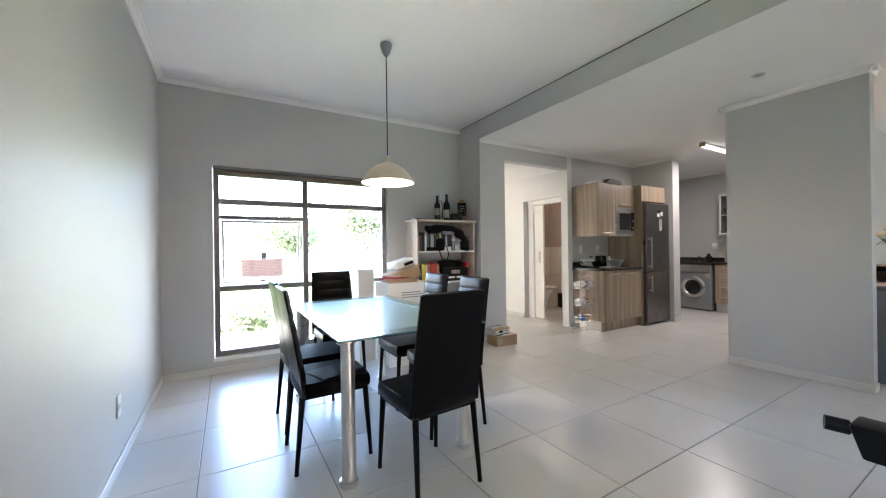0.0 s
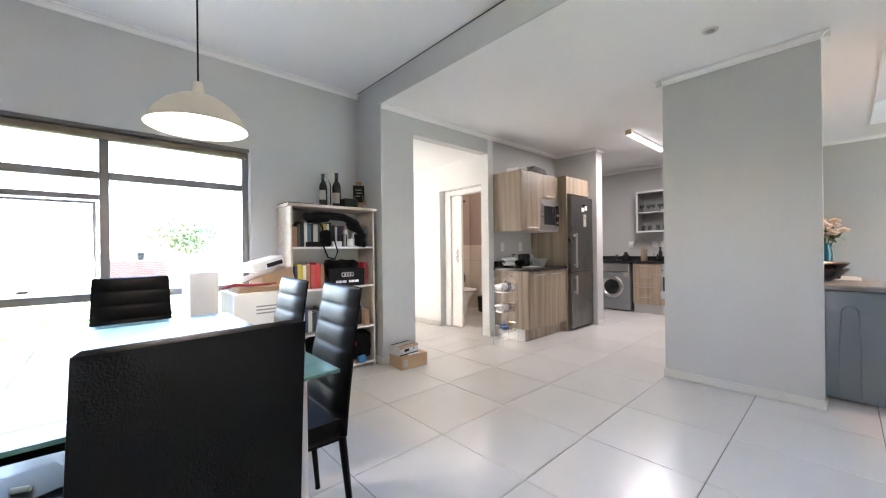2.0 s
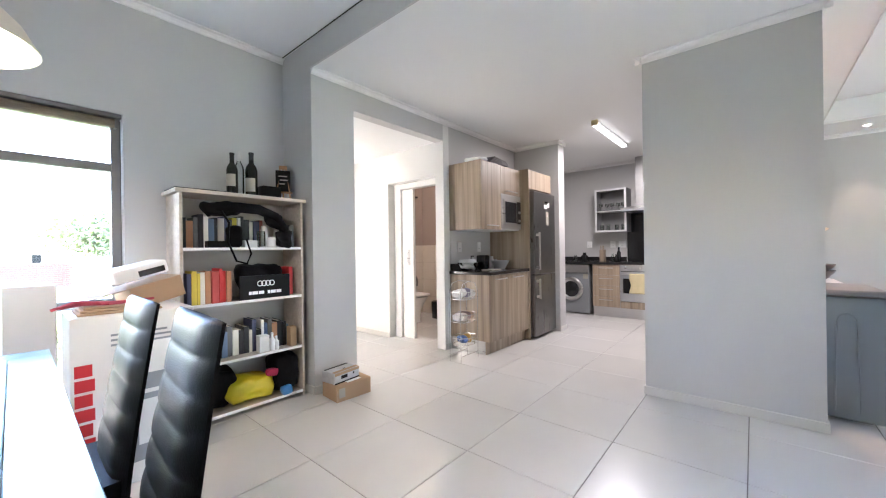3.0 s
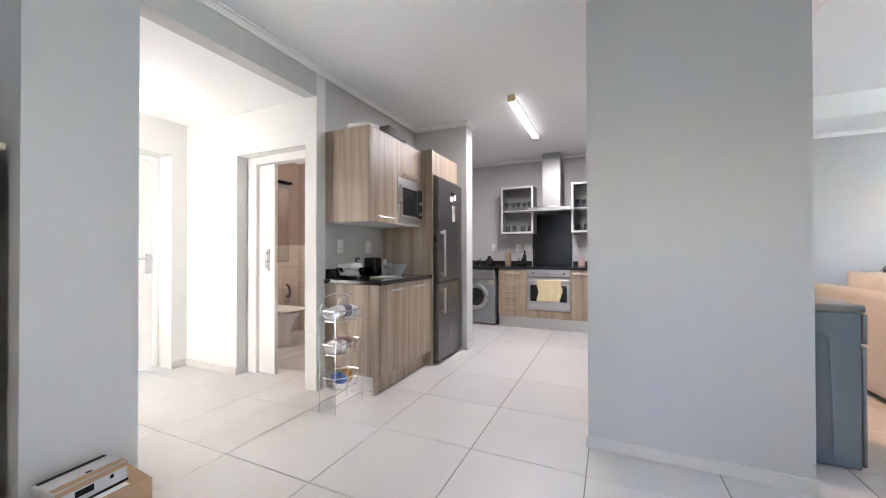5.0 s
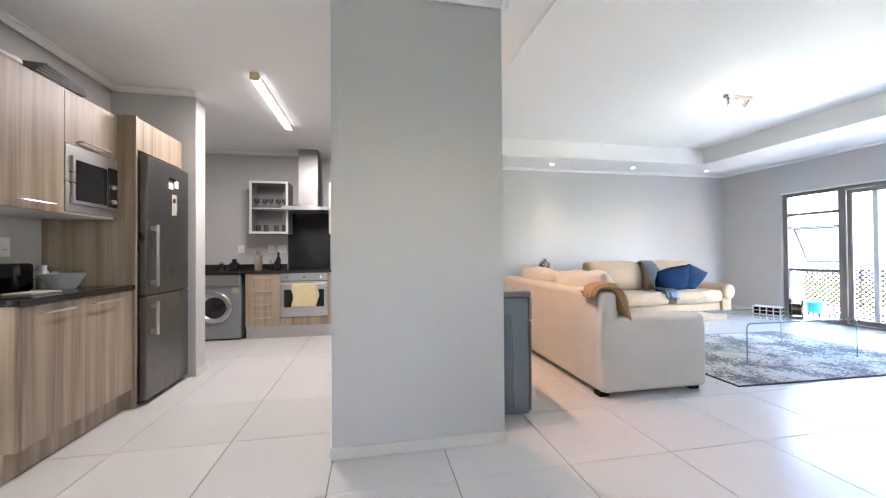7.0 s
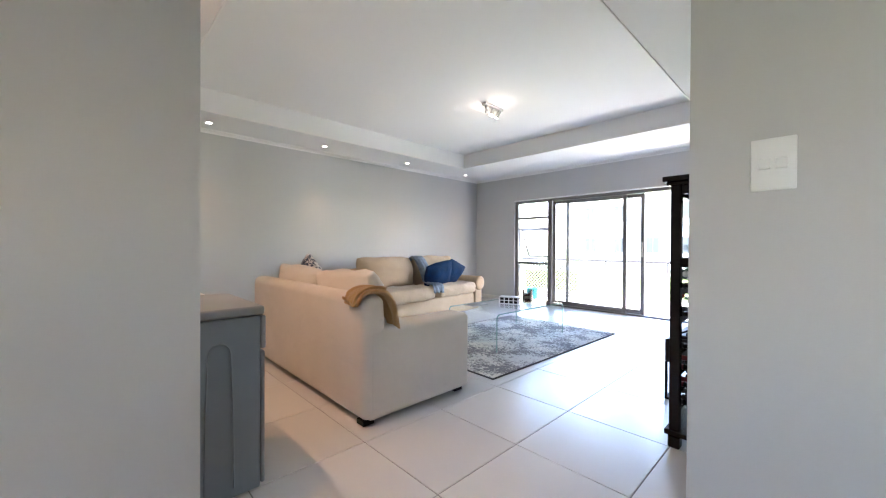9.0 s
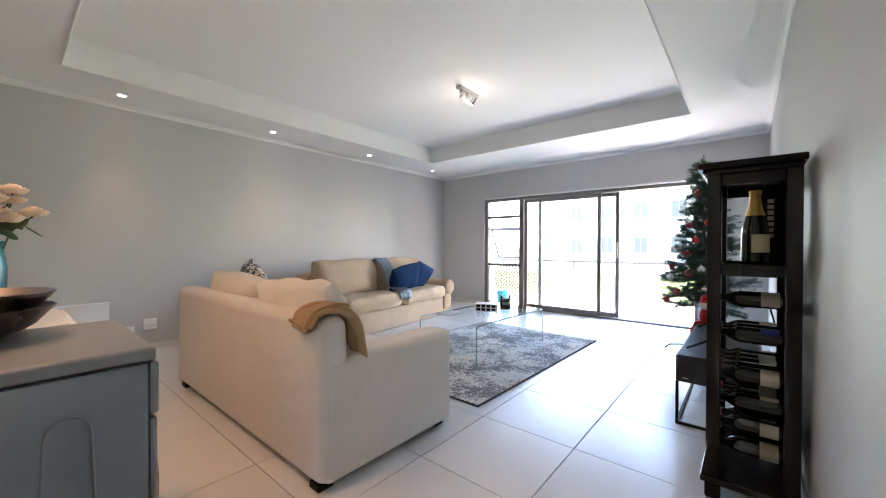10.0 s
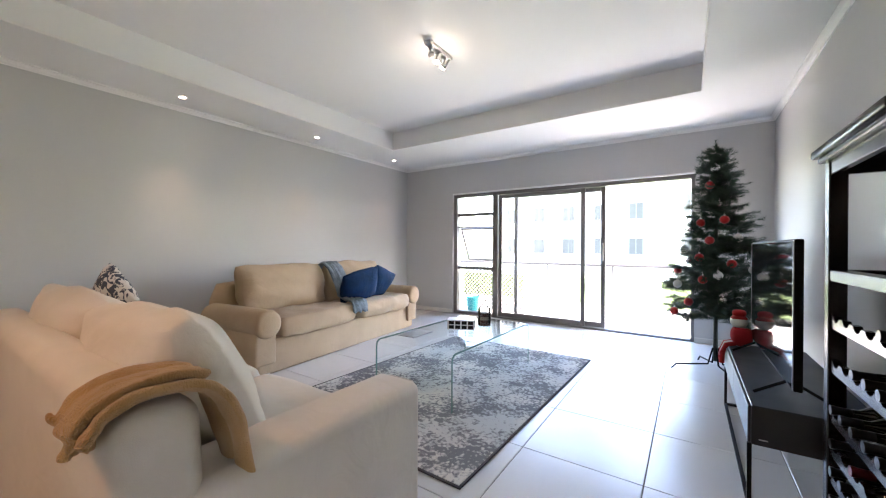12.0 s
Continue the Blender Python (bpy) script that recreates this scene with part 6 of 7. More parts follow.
# rug: worn floral pattern woven in
def rug_mat():
    m, n, l, b = nodes_of("faded_blue_grey_rug")
    co = n.new("ShaderNodeNewGeometry")
    big, blot, med, fine = (n.new("ShaderNodeTexNoise") for _ in range(4))
    vor = n.new("ShaderNodeTexVoronoi")
    for t_, s_, d_ in ((big, 1.8, 4), (blot, 17, 10), (med, 58, 7), (fine, 420, 2)):
        t_.inputs["Scale"].default_value, t_.inputs["Detail"].default_value = s_, d_
        l.new(co.outputs["Position"], t_.inputs[0])
    vor.inputs["Scale"].default_value = 40
    blot.inputs["Distortion"].default_value = 1.5
    l.new(co.outputs["Position"], vor.inputs[0])
    r1, r2 = n.new("ShaderNodeValToRGB"), n.new("ShaderNodeValToRGB")
    r1.color_ramp.elements[0].position, r1.color_ramp.elements[1].position = 0.40, 0.60
    r1.color_ramp.elements[0].color, r1.color_ramp.elements[1].color = (0.62, 0.585, 0.53, 1), (0.48, 0.50, 0.50, 1)
    l.new(big.outputs[0], r1.inputs[0])
    add = n.new("ShaderNodeMath")
    add.operation = "MULTIPLY_ADD"
    add.inputs[1].default_value = 0.35
    l.new(vor.outputs["Distance"], add.inputs[0])
    l.new(blot.outputs[0], add.inputs[2])
    add2 = n.new("ShaderNodeMath")
    add2.operation = "MULTIPLY_ADD"
    add2.inputs[1].default_value = 0.5
    l.new(med.outputs[0], add2.inputs[0])
    l.new(add.outputs[0], add2.inputs[2])
    r2.color_ramp.elements[0].position, r2.color_ramp.elements[1].position = 0.47, 0.58
    r2.color_ramp.elements[0].color, r2.color_ramp.elements[1].color = (0, 0, 0, 1), (1, 1, 1, 1)
    add3 = n.new("ShaderNodeMath")
    add3.operation = "MULTIPLY_ADD"
    add3.inputs[1].default_value = 1.25
    wide = n.new("ShaderNodeTexNoise")
    wide.inputs["Scale"].default_value, wide.inputs["Detail"].default_value = 2.6, 3
    l.new(co.outputs["Position"], wide.inputs[0])
    sub = n.new("ShaderNodeMath")
    sub.operation = "SUBTRACT"
    sub.inputs[1].default_value = 0.42
    l.new(wide.outputs[0], sub.inputs[0])
    l.new(sub.outputs[0], add3.inputs[0])
    l.new(add2.outputs[0], add3.inputs[2])
    half = n.new("ShaderNodeMath")
    half.operation = "MULTIPLY"
    half.inputs[1].default_value = 0.5
    l.new(add3.outputs[0], half.inputs[0])
    l.new(half.outputs[0], r2.inputs[0])
    mx = n.new("ShaderNodeMix")
    mx.data_type = "RGBA"
    mx.inputs[7].default_value = (0.15, 0.148, 0.16, 1)
    l.new(r2.outputs[0], mx.inputs[0])
    l.new(r1.outputs[0], mx.inputs[6])
    l.new(mx.outputs[2], b.inputs["Base Color"])
    b.inputs["Roughness"].default_value = 0.95
    bp = n.new("ShaderNodeBump")
    bp.inputs["Strength"].default_value, bp.inputs["Distance"].default_value = 0.6, 0.006
    l.new(fine.outputs[0], bp.inputs["Height"])
    l.new(bp.outputs[0], b.inputs["Normal"])
    return m


rug = thing("rug", (6.80, -1.92, 0), -1.5, "faded blue-grey floral rug with a dark border", "rug")
bm = B()
bx(bm, -0.80, -1.19, 0.001, 0.80, 1.19, 0.012, 0.003, 1)
part("woven_field", bm, rug_mat(), rug)
bm = B()
for r in ((-0.815, -1.205, 0.81, -1.19), (-0.815, 1.19, 0.81, 1.205), (-0.815, -1.19, -0.80, 1.19), (0.80, -1.19, 0.815, 1.19)):
    bx(bm, r[0], r[1], 0.0005, r[2], r[3], 0.012, 0.003, 1)
part("binding", bm, mat("dark_rug_binding", (0.06, 0.055, 0.06), 0.95), rug, "dark bound edge")

# bent glass coffee table
ct = thing("coffee_table", (6.80, -1.98, 0.012), -1.5, "bent clear glass coffee table on the rug", "coffee table")
TGLASS = glass_mat("table_glass", (0.94, 0.985, 0.97))
TEDGE = frosted("green_glass_edge", (0.25, 0.42, 0.38), 0.15)
pr_ = [(-0.66, 0.0), (-0.66, 0.345), (-0.654, 0.37), (-0.638, 0.387), (-0.615, 0.393), (0.615, 0.393), (0.638, 0.387), (0.654, 0.37), (0.66, 0.345), (0.66, 0.0)]
inn = [(-0.648, 0.0), (-0.648, 0.343), (-0.644, 0.361), (-0.632, 0.374), (-0.613, 0.381), (0.613, 0.381), (0.632, 0.374), (0.644, 0.361), (0.648, 0.343), (0.648, 0.0)]
bm = B()
o_ = [[bm.verts.new((x, y, z)) for y, z in pr_] for x in (-0.36, 0.36)]
for k in range(9):
    bm.faces.new((o_[0][k], o_[0][k + 1], o_[1][k + 1], o_[1][k]))
ob = part("glass_sheet", bm, TGLASS, ct, "clear bent glass")
ob.visible_shadow = False
for x in (-0.36, 0.36):
    bm = B()
    a = [bm.verts.new((x, y, z)) for y, z in pr_]
    b = [bm.verts.new((x, y, z)) for y, z in inn]
    a2 = [bm.verts.new((x - math.copysign(0.004, x), y, z)) for y, z in pr_]
    b2 = [bm.verts.new((x - math.copysign(0.004, x), y, z)) for y, z in inn]
    for p, q in ((a, b), (b, b2), (b2, a2), (a2, a)):
        for k in range(9):
            bm.faces.new((p[k], p[k + 1], q[k + 1], q[k]))
    part("glass_edge", bm, TEDGE, ct, "green polished glass edge")
cd = thing("candle_jar", (6.72, -2.28, 0.405), 0, "brown layered candle in a glass jar", "candle")
bm = B()
turn(bm, [(0.057, 0), (0.060, 0.004), (0.060, 0.16), (0.058, 0.16), (0.056, 0.006), (0.001, 0.006)])
part("jar", bm, JAR, cd)
for z0, z1, c in ((0.007, 0.055, (0.07, 0.015, 0.012)), (0.056, 0.085, (0.45, 0.38, 0.30)), (0.086, 0.12, (0.10, 0.035, 0.025))):
    bm = B()
    turn(bm, [(0.001, z0), (0.0545, z0), (0.0545, z1), (0.001, z1)])
    part("wax_layer", bm, mat("candle_wax", c, 0.5, var=0.2, scale=30), cd, "coloured wax layer")
bx_ = thing("photo_box", (6.83, -2.05, 0.405), 25, "small black and white picture-print box", "box")
bm = B()
bx(bm, -0.12, -0.07, 0, 0.12, 0.07, 0.085, 0.002, 1)
part("box_body", bm, WHITEP, bx_)
bm = B()
for k in range(4):
    for a, b in ((0.008, 0.039), (0.046, 0.077)):
        bx(bm, -0.11 + k * 0.056, -0.0715, a, -0.065 + k * 0.056, -0.0705, b)
        bx(bm, -0.11 + k * 0.056, 0.0705, a, -0.065 + k * 0.056, 0.0715, b)
for a, b in ((0.008, 0.039), (0.046, 0.077)):
    for x in (-0.1215, 0.1205):
        for y in (-0.058, 0.008):
            bx(bm, x, y, a, x + 0.001, y + 0.05, b)
part("print", bm, BLACKM, bx_, "dark picture squares", None)
mgz = B()
bx(mgz, 6.95, -1.78, 0.4055, 7.12, -1.52, 0.412, 0.001, 1)
solo("magazine", mgz, mat("grey_magazine", (0.33, 0.35, 0.36), 0.4, var=0.4, scale=14), "thin grey magazine on the coffee table", "magazine")

# media unit and television
UNIT = mat("charcoal_laminate", (0.022, 0.023, 0.025), 0.42, var=0.1, scale=6)
mu = thing("media_unit", (0, 0, 0), 0, "charcoal low media unit on a thin steel frame", "media unit")
bm = B()
bx(bm, 4.50, -2.60, 0.275, 4.915, -1.32, 0.445, 0.003, 1)
part("body", bm, UNIT, mu)
for a, b in ((-2.595, -1.962), (-1.958, -1.325)):
    bm = B()
    bx(bm, 4.9155, a, 0.28, 4.927, b, 0.44, 0.002, 1)
    part("drawer", bm, UNIT, mu)
bm = B()
for y in (-2.58, -1.335):
    for p, q in (((4.51, y, 0.008), (4.92, y, 0.008)), ((4.51, y, 0.0), (4.51, y, 0.275)), ((4.92, y, 0.0), (4.92, y, 0.275))):
        bx(bm, min(p[0], q[0]) - 0.008, y - 0.008, min(p[2], q[2]) if p[2] != q[2] else 0.0, max(p[0], q[0]) + 0.008, y + 0.008, max(p[2], q[2]) if p[2] != q[2] else 0.016)
for x in (4.51, 4.92):
    bx(bm, x - 0.008, -2.58, 0.0, x + 0.008, -1.335, 0.016)
part("leg_frame", bm, BLACKM, mu, "thin black steel sled frame")
bm = B()
bx(bm, 4.86, -1.3195, 0.30, 4.89, -1.318, 0.305)
part("badge", bm, STEEL, mu, "small metal badge", None)
tv = thing("television", (4.765, -1.96, 0.445), 0.8, "large black flat television on splayed feet", "television")
bm = B()
bx(bm, -0.02, -0.565, 0.065, 0.012, 0.565, 0.725, 0.006, 2)
bx(bm, -0.05, -0.32, 0.12, -0.02, 0.32, 0.45, 0.012, 2)
part("case", bm, BLACKM, tv)
bm = B()
bx(bm, 0.0125, -0.555, 0.08, 0.014, 0.555, 0.715)
part("screen", bm, mat("glossy_screen", (0.008, 0.008, 0.009), 0.06, var=0.1, bump=0.0, rvar=0.02), tv, "glossy dark screen", None)
for y in (-0.56, 0.56):
    bm = B()
    bx(bm, 0.012, y - 0.005, 0.07, 0.0155, y + 0.005, 0.72, 0.001, 1)
    part("edge_trim", bm, SILVERP, tv, "thin silver edge trim")
for y in (-0.42, 0.42):
    bm = B()
    tube(bm, [(0.13, y + 0.03, 0.006), (0.0, y, 0.075)], 0.007, 8)
    tube(bm, [(-0.13, y + 0.03, 0.006), (-0.005, y, 0.075)], 0.007, 8)
    part("stand_foot", bm, BLACKM, tv, "splayed black foot")
bm = B()
tube(bm, [(4.47, -1.60, 0.75), (4.45, -1.50, 0.66), (4.44, -1.42, 0.52), (4.45, -1.36, 0.36), (4.47, -1.30, 0.12), (4.44, -1.27, 0.008)], 0.005, 8)
solo("power_cable", bm, BLACKM, "black television cable hanging down the wall", "cable")

# christmas tree
NEEDLE = mat("dark_green_needles", (0.018, 0.050, 0.028), 0.55, var=0.45, scale=14, bump=0.0)
TX, TYY = 4.94, -3.42
tree = thing("christmas_tree", (TX, TYY, 0), 0, "artificial dark green christmas tree on a wire stand", "christmas tree")
bm = B()
rod(bm, (0, 0, 0.10), (0, 0, 2.05), 0.020, 0.006, 10)
part("trunk", bm, mat("dark_green_pole", (0.02, 0.03, 0.02), 0.5), tree, "thin dark pole")
bm = B()
for k in range(4):
    a = k * math.pi / 2 + 0.35
    tube(bm, [(0.02 * math.cos(a), 0.02 * math.sin(a), 0.22), (0.06 * math.cos(a), 0.06 * math.sin(a), 0.07), (0.32 * math.cos(a), 0.32 * math.sin(a), 0.05), (0.36 * math.cos(a), 0.36 * math.sin(a), 0.008)], 0.008, 8)
part("stand", bm, BLACKM, tree, "black metal stand")
rt = random.Random(11)
verts, faces = [], []


def needles(p, d, n_, ln):
    """Flat needles set all round a twig from p along d."""
    q = d.to_track_quat("Z", "Y")
    for k in range(n_):
        f = rt.random()
        a = rt.uniform(0, 2 * math.pi)
        out = (q @ Vector((math.cos(a), math.sin(a), 0.55))).normalized()
        base_ = p + d * f
        sidev = out.cross(d).normalized() * 0.0016
        l_ = ln * rt.uniform(0.7, 1.15)
        i0 = len(verts)
        verts.extend([base_ - sidev, base_ + sidev, base_ + out * l_])
        faces.append((i0, i0 + 1, i0 + 2))


tips = []
z = 0.52
while z < 2.02:
    f = (z - 0.52) / 1.5
    reach = 0.37 * (1 - f) ** 1.1 + 0.05
    for k in range(int(13 - 5 * f)):
        a = rt.uniform(0, 2 * math.pi)
        r_ = reach * rt.uniform(0.72, 1.12)
        p0 = Vector((0, 0, z + rt.uniform(-0.07, 0.06)))
        d = Vector((math.cos(a), math.sin(a), rt.uniform(-0.10, 0.55)))
        p1 = p0 + d * r_ + Vector((0, 0, -0.10 * r_))
        needles(p0, p1 - p0, int(130 + 330 * r_), 0.038)
        tips.append(p1)
        for s_ in range(int(3 + 10 * r_)):
            g_ = rt.uniform(0.3, 0.95)
            bs = p0.lerp(p1, g_)
            ang = a + rt.choice((-1, 1)) * rt.uniform(0.5, 0.9)
            tw_ = Vector((math.cos(ang), math.sin(ang), rt.uniform(-0.1, 0.3))) * rt.uniform(0.08, 0.16) * (1.2 - 0.4 * f)
            needles(bs, tw_, 95, 0.035)
    z += 0.056
needles(Vector((0, 0, 1.92)), Vector((0.01, 0, 0.20)), 170, 0.036)
me = bpy.data.meshes.new("foliage")
me.from_pydata(verts, [], faces)
me.materials.append(NEEDLE)
fo = new("foliage", me)
fo.parent = tree
fo["label"] = "dense green plastic needles"
REDB = mat("red_glitter_bauble", (0.38, 0.012, 0.012), 0.4, var=0.3, scale=60, bump=0.4, bscale=150)
WHITEB = mat("white_frosted_bauble", (0.72, 0.71, 0.69), 0.5, var=0.1, scale=40, bump=0.3, bscale=120)
SILB = mat("silver_bauble", (0.65, 0.65, 0.66), 0.15, 1.0, var=0.05, bump=0.0)


def bauble(x, y, z, r, m_, label):
    b = thing("bauble", (x, y, z), 0, label, "bauble", "baubles on the tree")
    bm = B()
    bmesh.ops.create_uvsphere(bm, u_segments=20, v_segments=12, radius=r)
    part("ball", bm, m_, b)
    bm = B()
    rod(bm, (0, 0, r * 0.96), (0, 0, r * 1.25), r * 0.22, None, 10)
    tube(bm, [(0, 0, r * 1.2), (0.004, 0, r * 1.5), (0, 0, r * 1.9)], 0.0012, 5)
    part("cap", bm, STEEL, b, "metal cap and hook")


k = 0
for az, zz in ((60, 1.70), (20, 1.50), (95, 1.52), (50, 1.36), (130, 1.22), (75, 1.20), (10, 1.12), (40, 1.02), (110, 1.0), (150, 0.95), (70, 0.86), (25, 0.80), (95, 0.70), (55, 0.66), (140, 0.72), (0, 0.92), (80, 1.85), (170, 1.1), (35, 0.56), (115, 0.55), (60, 1.05), (90, 0.9), (15, 1.3), (105, 1.38)):
    f = max(0, (zz - 0.52) / 1.5)
    rr_ = (0.37 * (1 - f) ** 1.1 + 0.05) * 0.94
    a = radians(az)
    mm = (REDB, WHITEB, SILB, REDB, WHITEB)[k % 5]
    bauble(TX + rr_ * math.cos(a), TYY + rr_ * math.sin(a), zz, 0.036 if mm is not SILB else 0.028, mm, "red glitter bauble on the tree" if mm is REDB else "frosted white bauble on the tree" if mm is WHITEB else "shiny silver bauble on the tree")
    k += 1

# plush figure on the media unit, one plain mesh
bm = B()
puff(bm, (0, 0, 0.10), (0.18, 0.16, 0.20), 0.8, 10, 0.01)
puff(bm, (0.02, 0, 0.25), (0.14, 0.14, 0.13), 0.9, 8)
puff(bm, (0.02, 0, 0.325), (0.11, 0.11, 0.07), 0.8, 8)
tube(bm, [(0.05, 0.05, 0.04), (0.12, 0.06, 0.02), (0.15, 0.06, -0.06), (0.155, 0.06, -0.16)], 0.022, 8)
tube(bm, [(0.05, -0.05, 0.04), (0.12, -0.06, 0.02), (0.15, -0.06, -0.06), (0.155, -0.06, -0.16)], 0.022, 8)
RED = mat("red_plush", (0.40, 0.015, 0.015), 0.95, var=0.15, bump=0.6, bscale=200)
WPL = mat("white_plush", (0.72, 0.70, 0.67), 0.95, var=0.08, bump=0.6, bscale=200)
fig = solo("plush_figure", bm, [RED, WPL, BLACKM], "red and white plush festive figure sitting on the unit", "plush toy", smooth=80, loc=(4.84, -2.50, 0.447), rz=0)
fig.data.transform(Matrix.Diagonal((0.72, 0.72, 0.72, 1)))
for p_ in fig.data.polygons:
    zc = p_.center.z / 0.72
    p_.material_index = 1 if 0.19 < zc < 0.27 or (zc < 0.05 and abs(p_.center.y) < 0.03) else 2 if zc < -0.13 else 0

# wine rack
wr = thing("wine_rack", (4.41, -1.20, 0), 0, "dark-stained wooden wine rack standing by the wall", "wine rack")
W_, D2, H_ = 0.59, 0.31, 1.50
PW = 0.05
for x in (0.0, D2 - PW):
    for y in (0.0, W_ - PW):
        bm = B()
        bx(bm, x, y, 0.07, x + PW, y + PW, H_ - 0.03, 0.004, 1)
        part("post", bm, DWOOD, wr)
        bm = B()
        bx(bm, x - 0.004, y - 0.004, 0.0, x + PW + 0.004, y + PW + 0.004, 0.069, 0.006, 1)
        part("foot", bm, DWOOD, wr, "block foot")
bm = B()
bx(bm, -0.012, -0.03, H_ - 0.03, D2 + 0.035, W_ + 0.03, H_, 0.006, 2)
bx(bm, -0.002, -0.015, H_ - 0.05, D2 + 0.018, W_ + 0.015, H_ - 0.031, 0.004, 1)
part("top", bm, DWOOD, wr, "moulded top board")
bm = B()
bx(bm, -0.004, -0.012, 0.07, D2 + 0.02, W_ + 0.012, 0.10, 0.004, 1)
part("bottom_rail", bm, DWOOD, wr)
for z in (1.03, ):
    bm = B()
    bx(bm, PW + 0.001, 0.004, z, D2 - PW - 0.001, W_ - 0.004, z + 0.02, 0.002, 1)
    bx(bm, 0.003, PW + 0.001, z - 0.02, D2 - 0.003, W_ - PW - 0.001, z + 0.02, 0.002, 1)
    bx(bm, PW + 0.001, 0.006, z - 0.03, D2 - PW - 0.001, 0.03, z + 0.022, 0.002, 1)
    bx(bm, PW + 0.001, W_ - 0.03, z - 0.03, D2 - PW - 0.001, W_ - 0.006, z + 0.022, 0.002, 1)
    part("shelf", bm, DWOOD, wr)
bm = B()
for y in (0.006, W_ - 0.03):
    bx(bm, PW + 0.001, y, H_ - 0.10, D2 - PW - 0.001, y + 0.024, H_ - 0.051, 0.002, 1)
bx(bm, D2 - 0.026, PW + 0.001, H_ - 0.10, D2 - 0.004, W_ - PW - 0.001, H_ - 0.051, 0.002, 1)
part("top_rail", bm, DWOOD, wr)
LEV = [0.86, 0.70, 0.52, 0.40, 0.30, 0.20]


def scalloped(x0, x1, z):
    """A rail with round notches for the bottle necks."""
    bm = B()
    n_ = 60
    lo, hi = [], []
    for k in range(n_ + 1):
        y = PW + 0.001 + (W_ - 2 * PW - 0.002) * k / n_
        ph = ((y - PW) / 0.098) % 1.0
        dip = 0.018 * math.sqrt(max(0, 1 - ((ph - 0.5) / 0.30) ** 2)) if abs(ph - 0.5) < 0.30 else 0
        lo.append((y, z - 0.022))
        hi.append((y, z + 0.022 - dip))
    ring = []
    for x in (x0, x1):
        ring.append(([bm.verts.new((x, y, h)) for y, h in lo], [bm.verts.new((x, y, h)) for y, h in hi]))
    (a0, a1), (b0, b1) = ring
    for k in range(n_):
        bm.faces.new((a0[k], a0[k + 1], a1[k + 1], a1[k]))
        bm.faces.new((b0[k + 1], b0[k], b1[k], b1[k + 1]))
        bm.faces.new((a1[k], a1[k + 1], b1[k + 1], b1[k]))
        bm.faces.new((a0[k + 1], a0[k], b0[k], b0[k + 1]))
    for k in (0, n_):
        bm.faces.new((a0[k], a1[k], b1[k], b0[k]))
    part("bottle_rail", bm, DWOOD, wr, "notched bottle rail", None)


for z in LEV:
    scalloped(D2 - 0.03, D2 - 0.008, z)
    scalloped(0.008, 0.03, z - 0.004)
rb_ = random.Random(5)
BLUEL = mat("blue_label_paper", (0.03, 0.05, 0.25), 0.6, var=0.1)
for li, z in enumerate(LEV):
    for k in range(5):
        if rb_.random() < (0.35 if li < 2 else 0.80) or (k == 4 and li != 3):
            y = PW + 0.049 + 0.098 * k
            m_ = Matrix.Translation((4.41 + 0.008, -1.20 + y, z + 0.034)) @ Matrix.Rotation(radians(90), 4, "Y") @ Matrix.Rotation(radians(rb_.uniform(0, 360)), 4, "Z")
            bottle((0, 0, 0), 0.305, 0.036, GREENG, rb_.choice((FOILB, FOILB, mat("wine_red_foil", (0.12, 0.01, 0.015), 0.3, 0.4) if "wine_red_foil" not in bpy.data.materials else bpy.data.materials["wine_red_foil"])),
                   BLUEL if li == 1 and k == 4 else LABELP, "dark wine bottle lying in the wine rack", m_, group="bottles in the wine rack", cap=0.25, band=(0.18, 0.38))
bottle((4.555, -0.76, 1.0505), 0.33, 0.05, GREENG, FOILG, mat("gold_cream_label", (0.55, 0.45, 0.28), 0.6), "gold-foiled champagne bottle on the rack's upper shelf", name="champagne_bottle", band=(0.16, 0.40))
cbx = thing("champagne_box", (4.50, -0.86, 1.0505), 0, "tall black champagne gift box with pale lettering", "gift box")
bm = B()
bx(bm, -0.045, -0.05, 0, 0.045, 0.05, 0.34, 0.003, 1)
part("box_body", bm, BLACKM, cbx)
bm = B()
for k in range(7):
    bx(bm, -0.01, 0.0503, 0.12 + k * 0.026, 0.012, 0.0515, 0.138 + k * 0.026)
part("lettering", bm, mat("pale_gold_print", (0.4, 0.38, 0.34), 0.5), cbx, "pale lettering bars", None)

# tumble dryer with bowls and flowers
dr = thing("tumble_dryer", (5.89, 1.14, 0), 0, "grey enamelled tumble dryer with ribbed sides", "tumble dryer")
bm = B()
bx(bm, 0.0, 0.012, 0.015, 0.60, 0.60, 0.79, 0.008, 2)
part("body", bm, GREYM, dr)
for y0 in (0.12, 0.36):
    bm = B()
    pts = [(-0.001, y0, 0.06), (-0.001, y0 + 0.004, 0.40), (-0.001, y0 + 0.012, 0.64)] + [(-0.001, y0 + 0.055 - 0.043 * math.cos(a), 0.64 + 0.05 * math.sin(a)) for a in (0.5, 1.0, 1.57, 2.1, 2.6)] + [(-0.001, y0 + 0.098, 0.64), (-0.001, y0 + 0.106, 0.40), (-0.001, y0 + 0.11, 0.06)]
    tube(bm, pts, 0.0045, 6)
    part("pressed_rib", bm, GREYM, dr, "raised pressed rib")
bm = B()
bx(bm, -0.004, -0.006, 0.795, 0.604, 0.60, 0.835, 0.012, 3)
part("top", bm, SILVERP, dr, "silver-grey top panel")
bm = B()
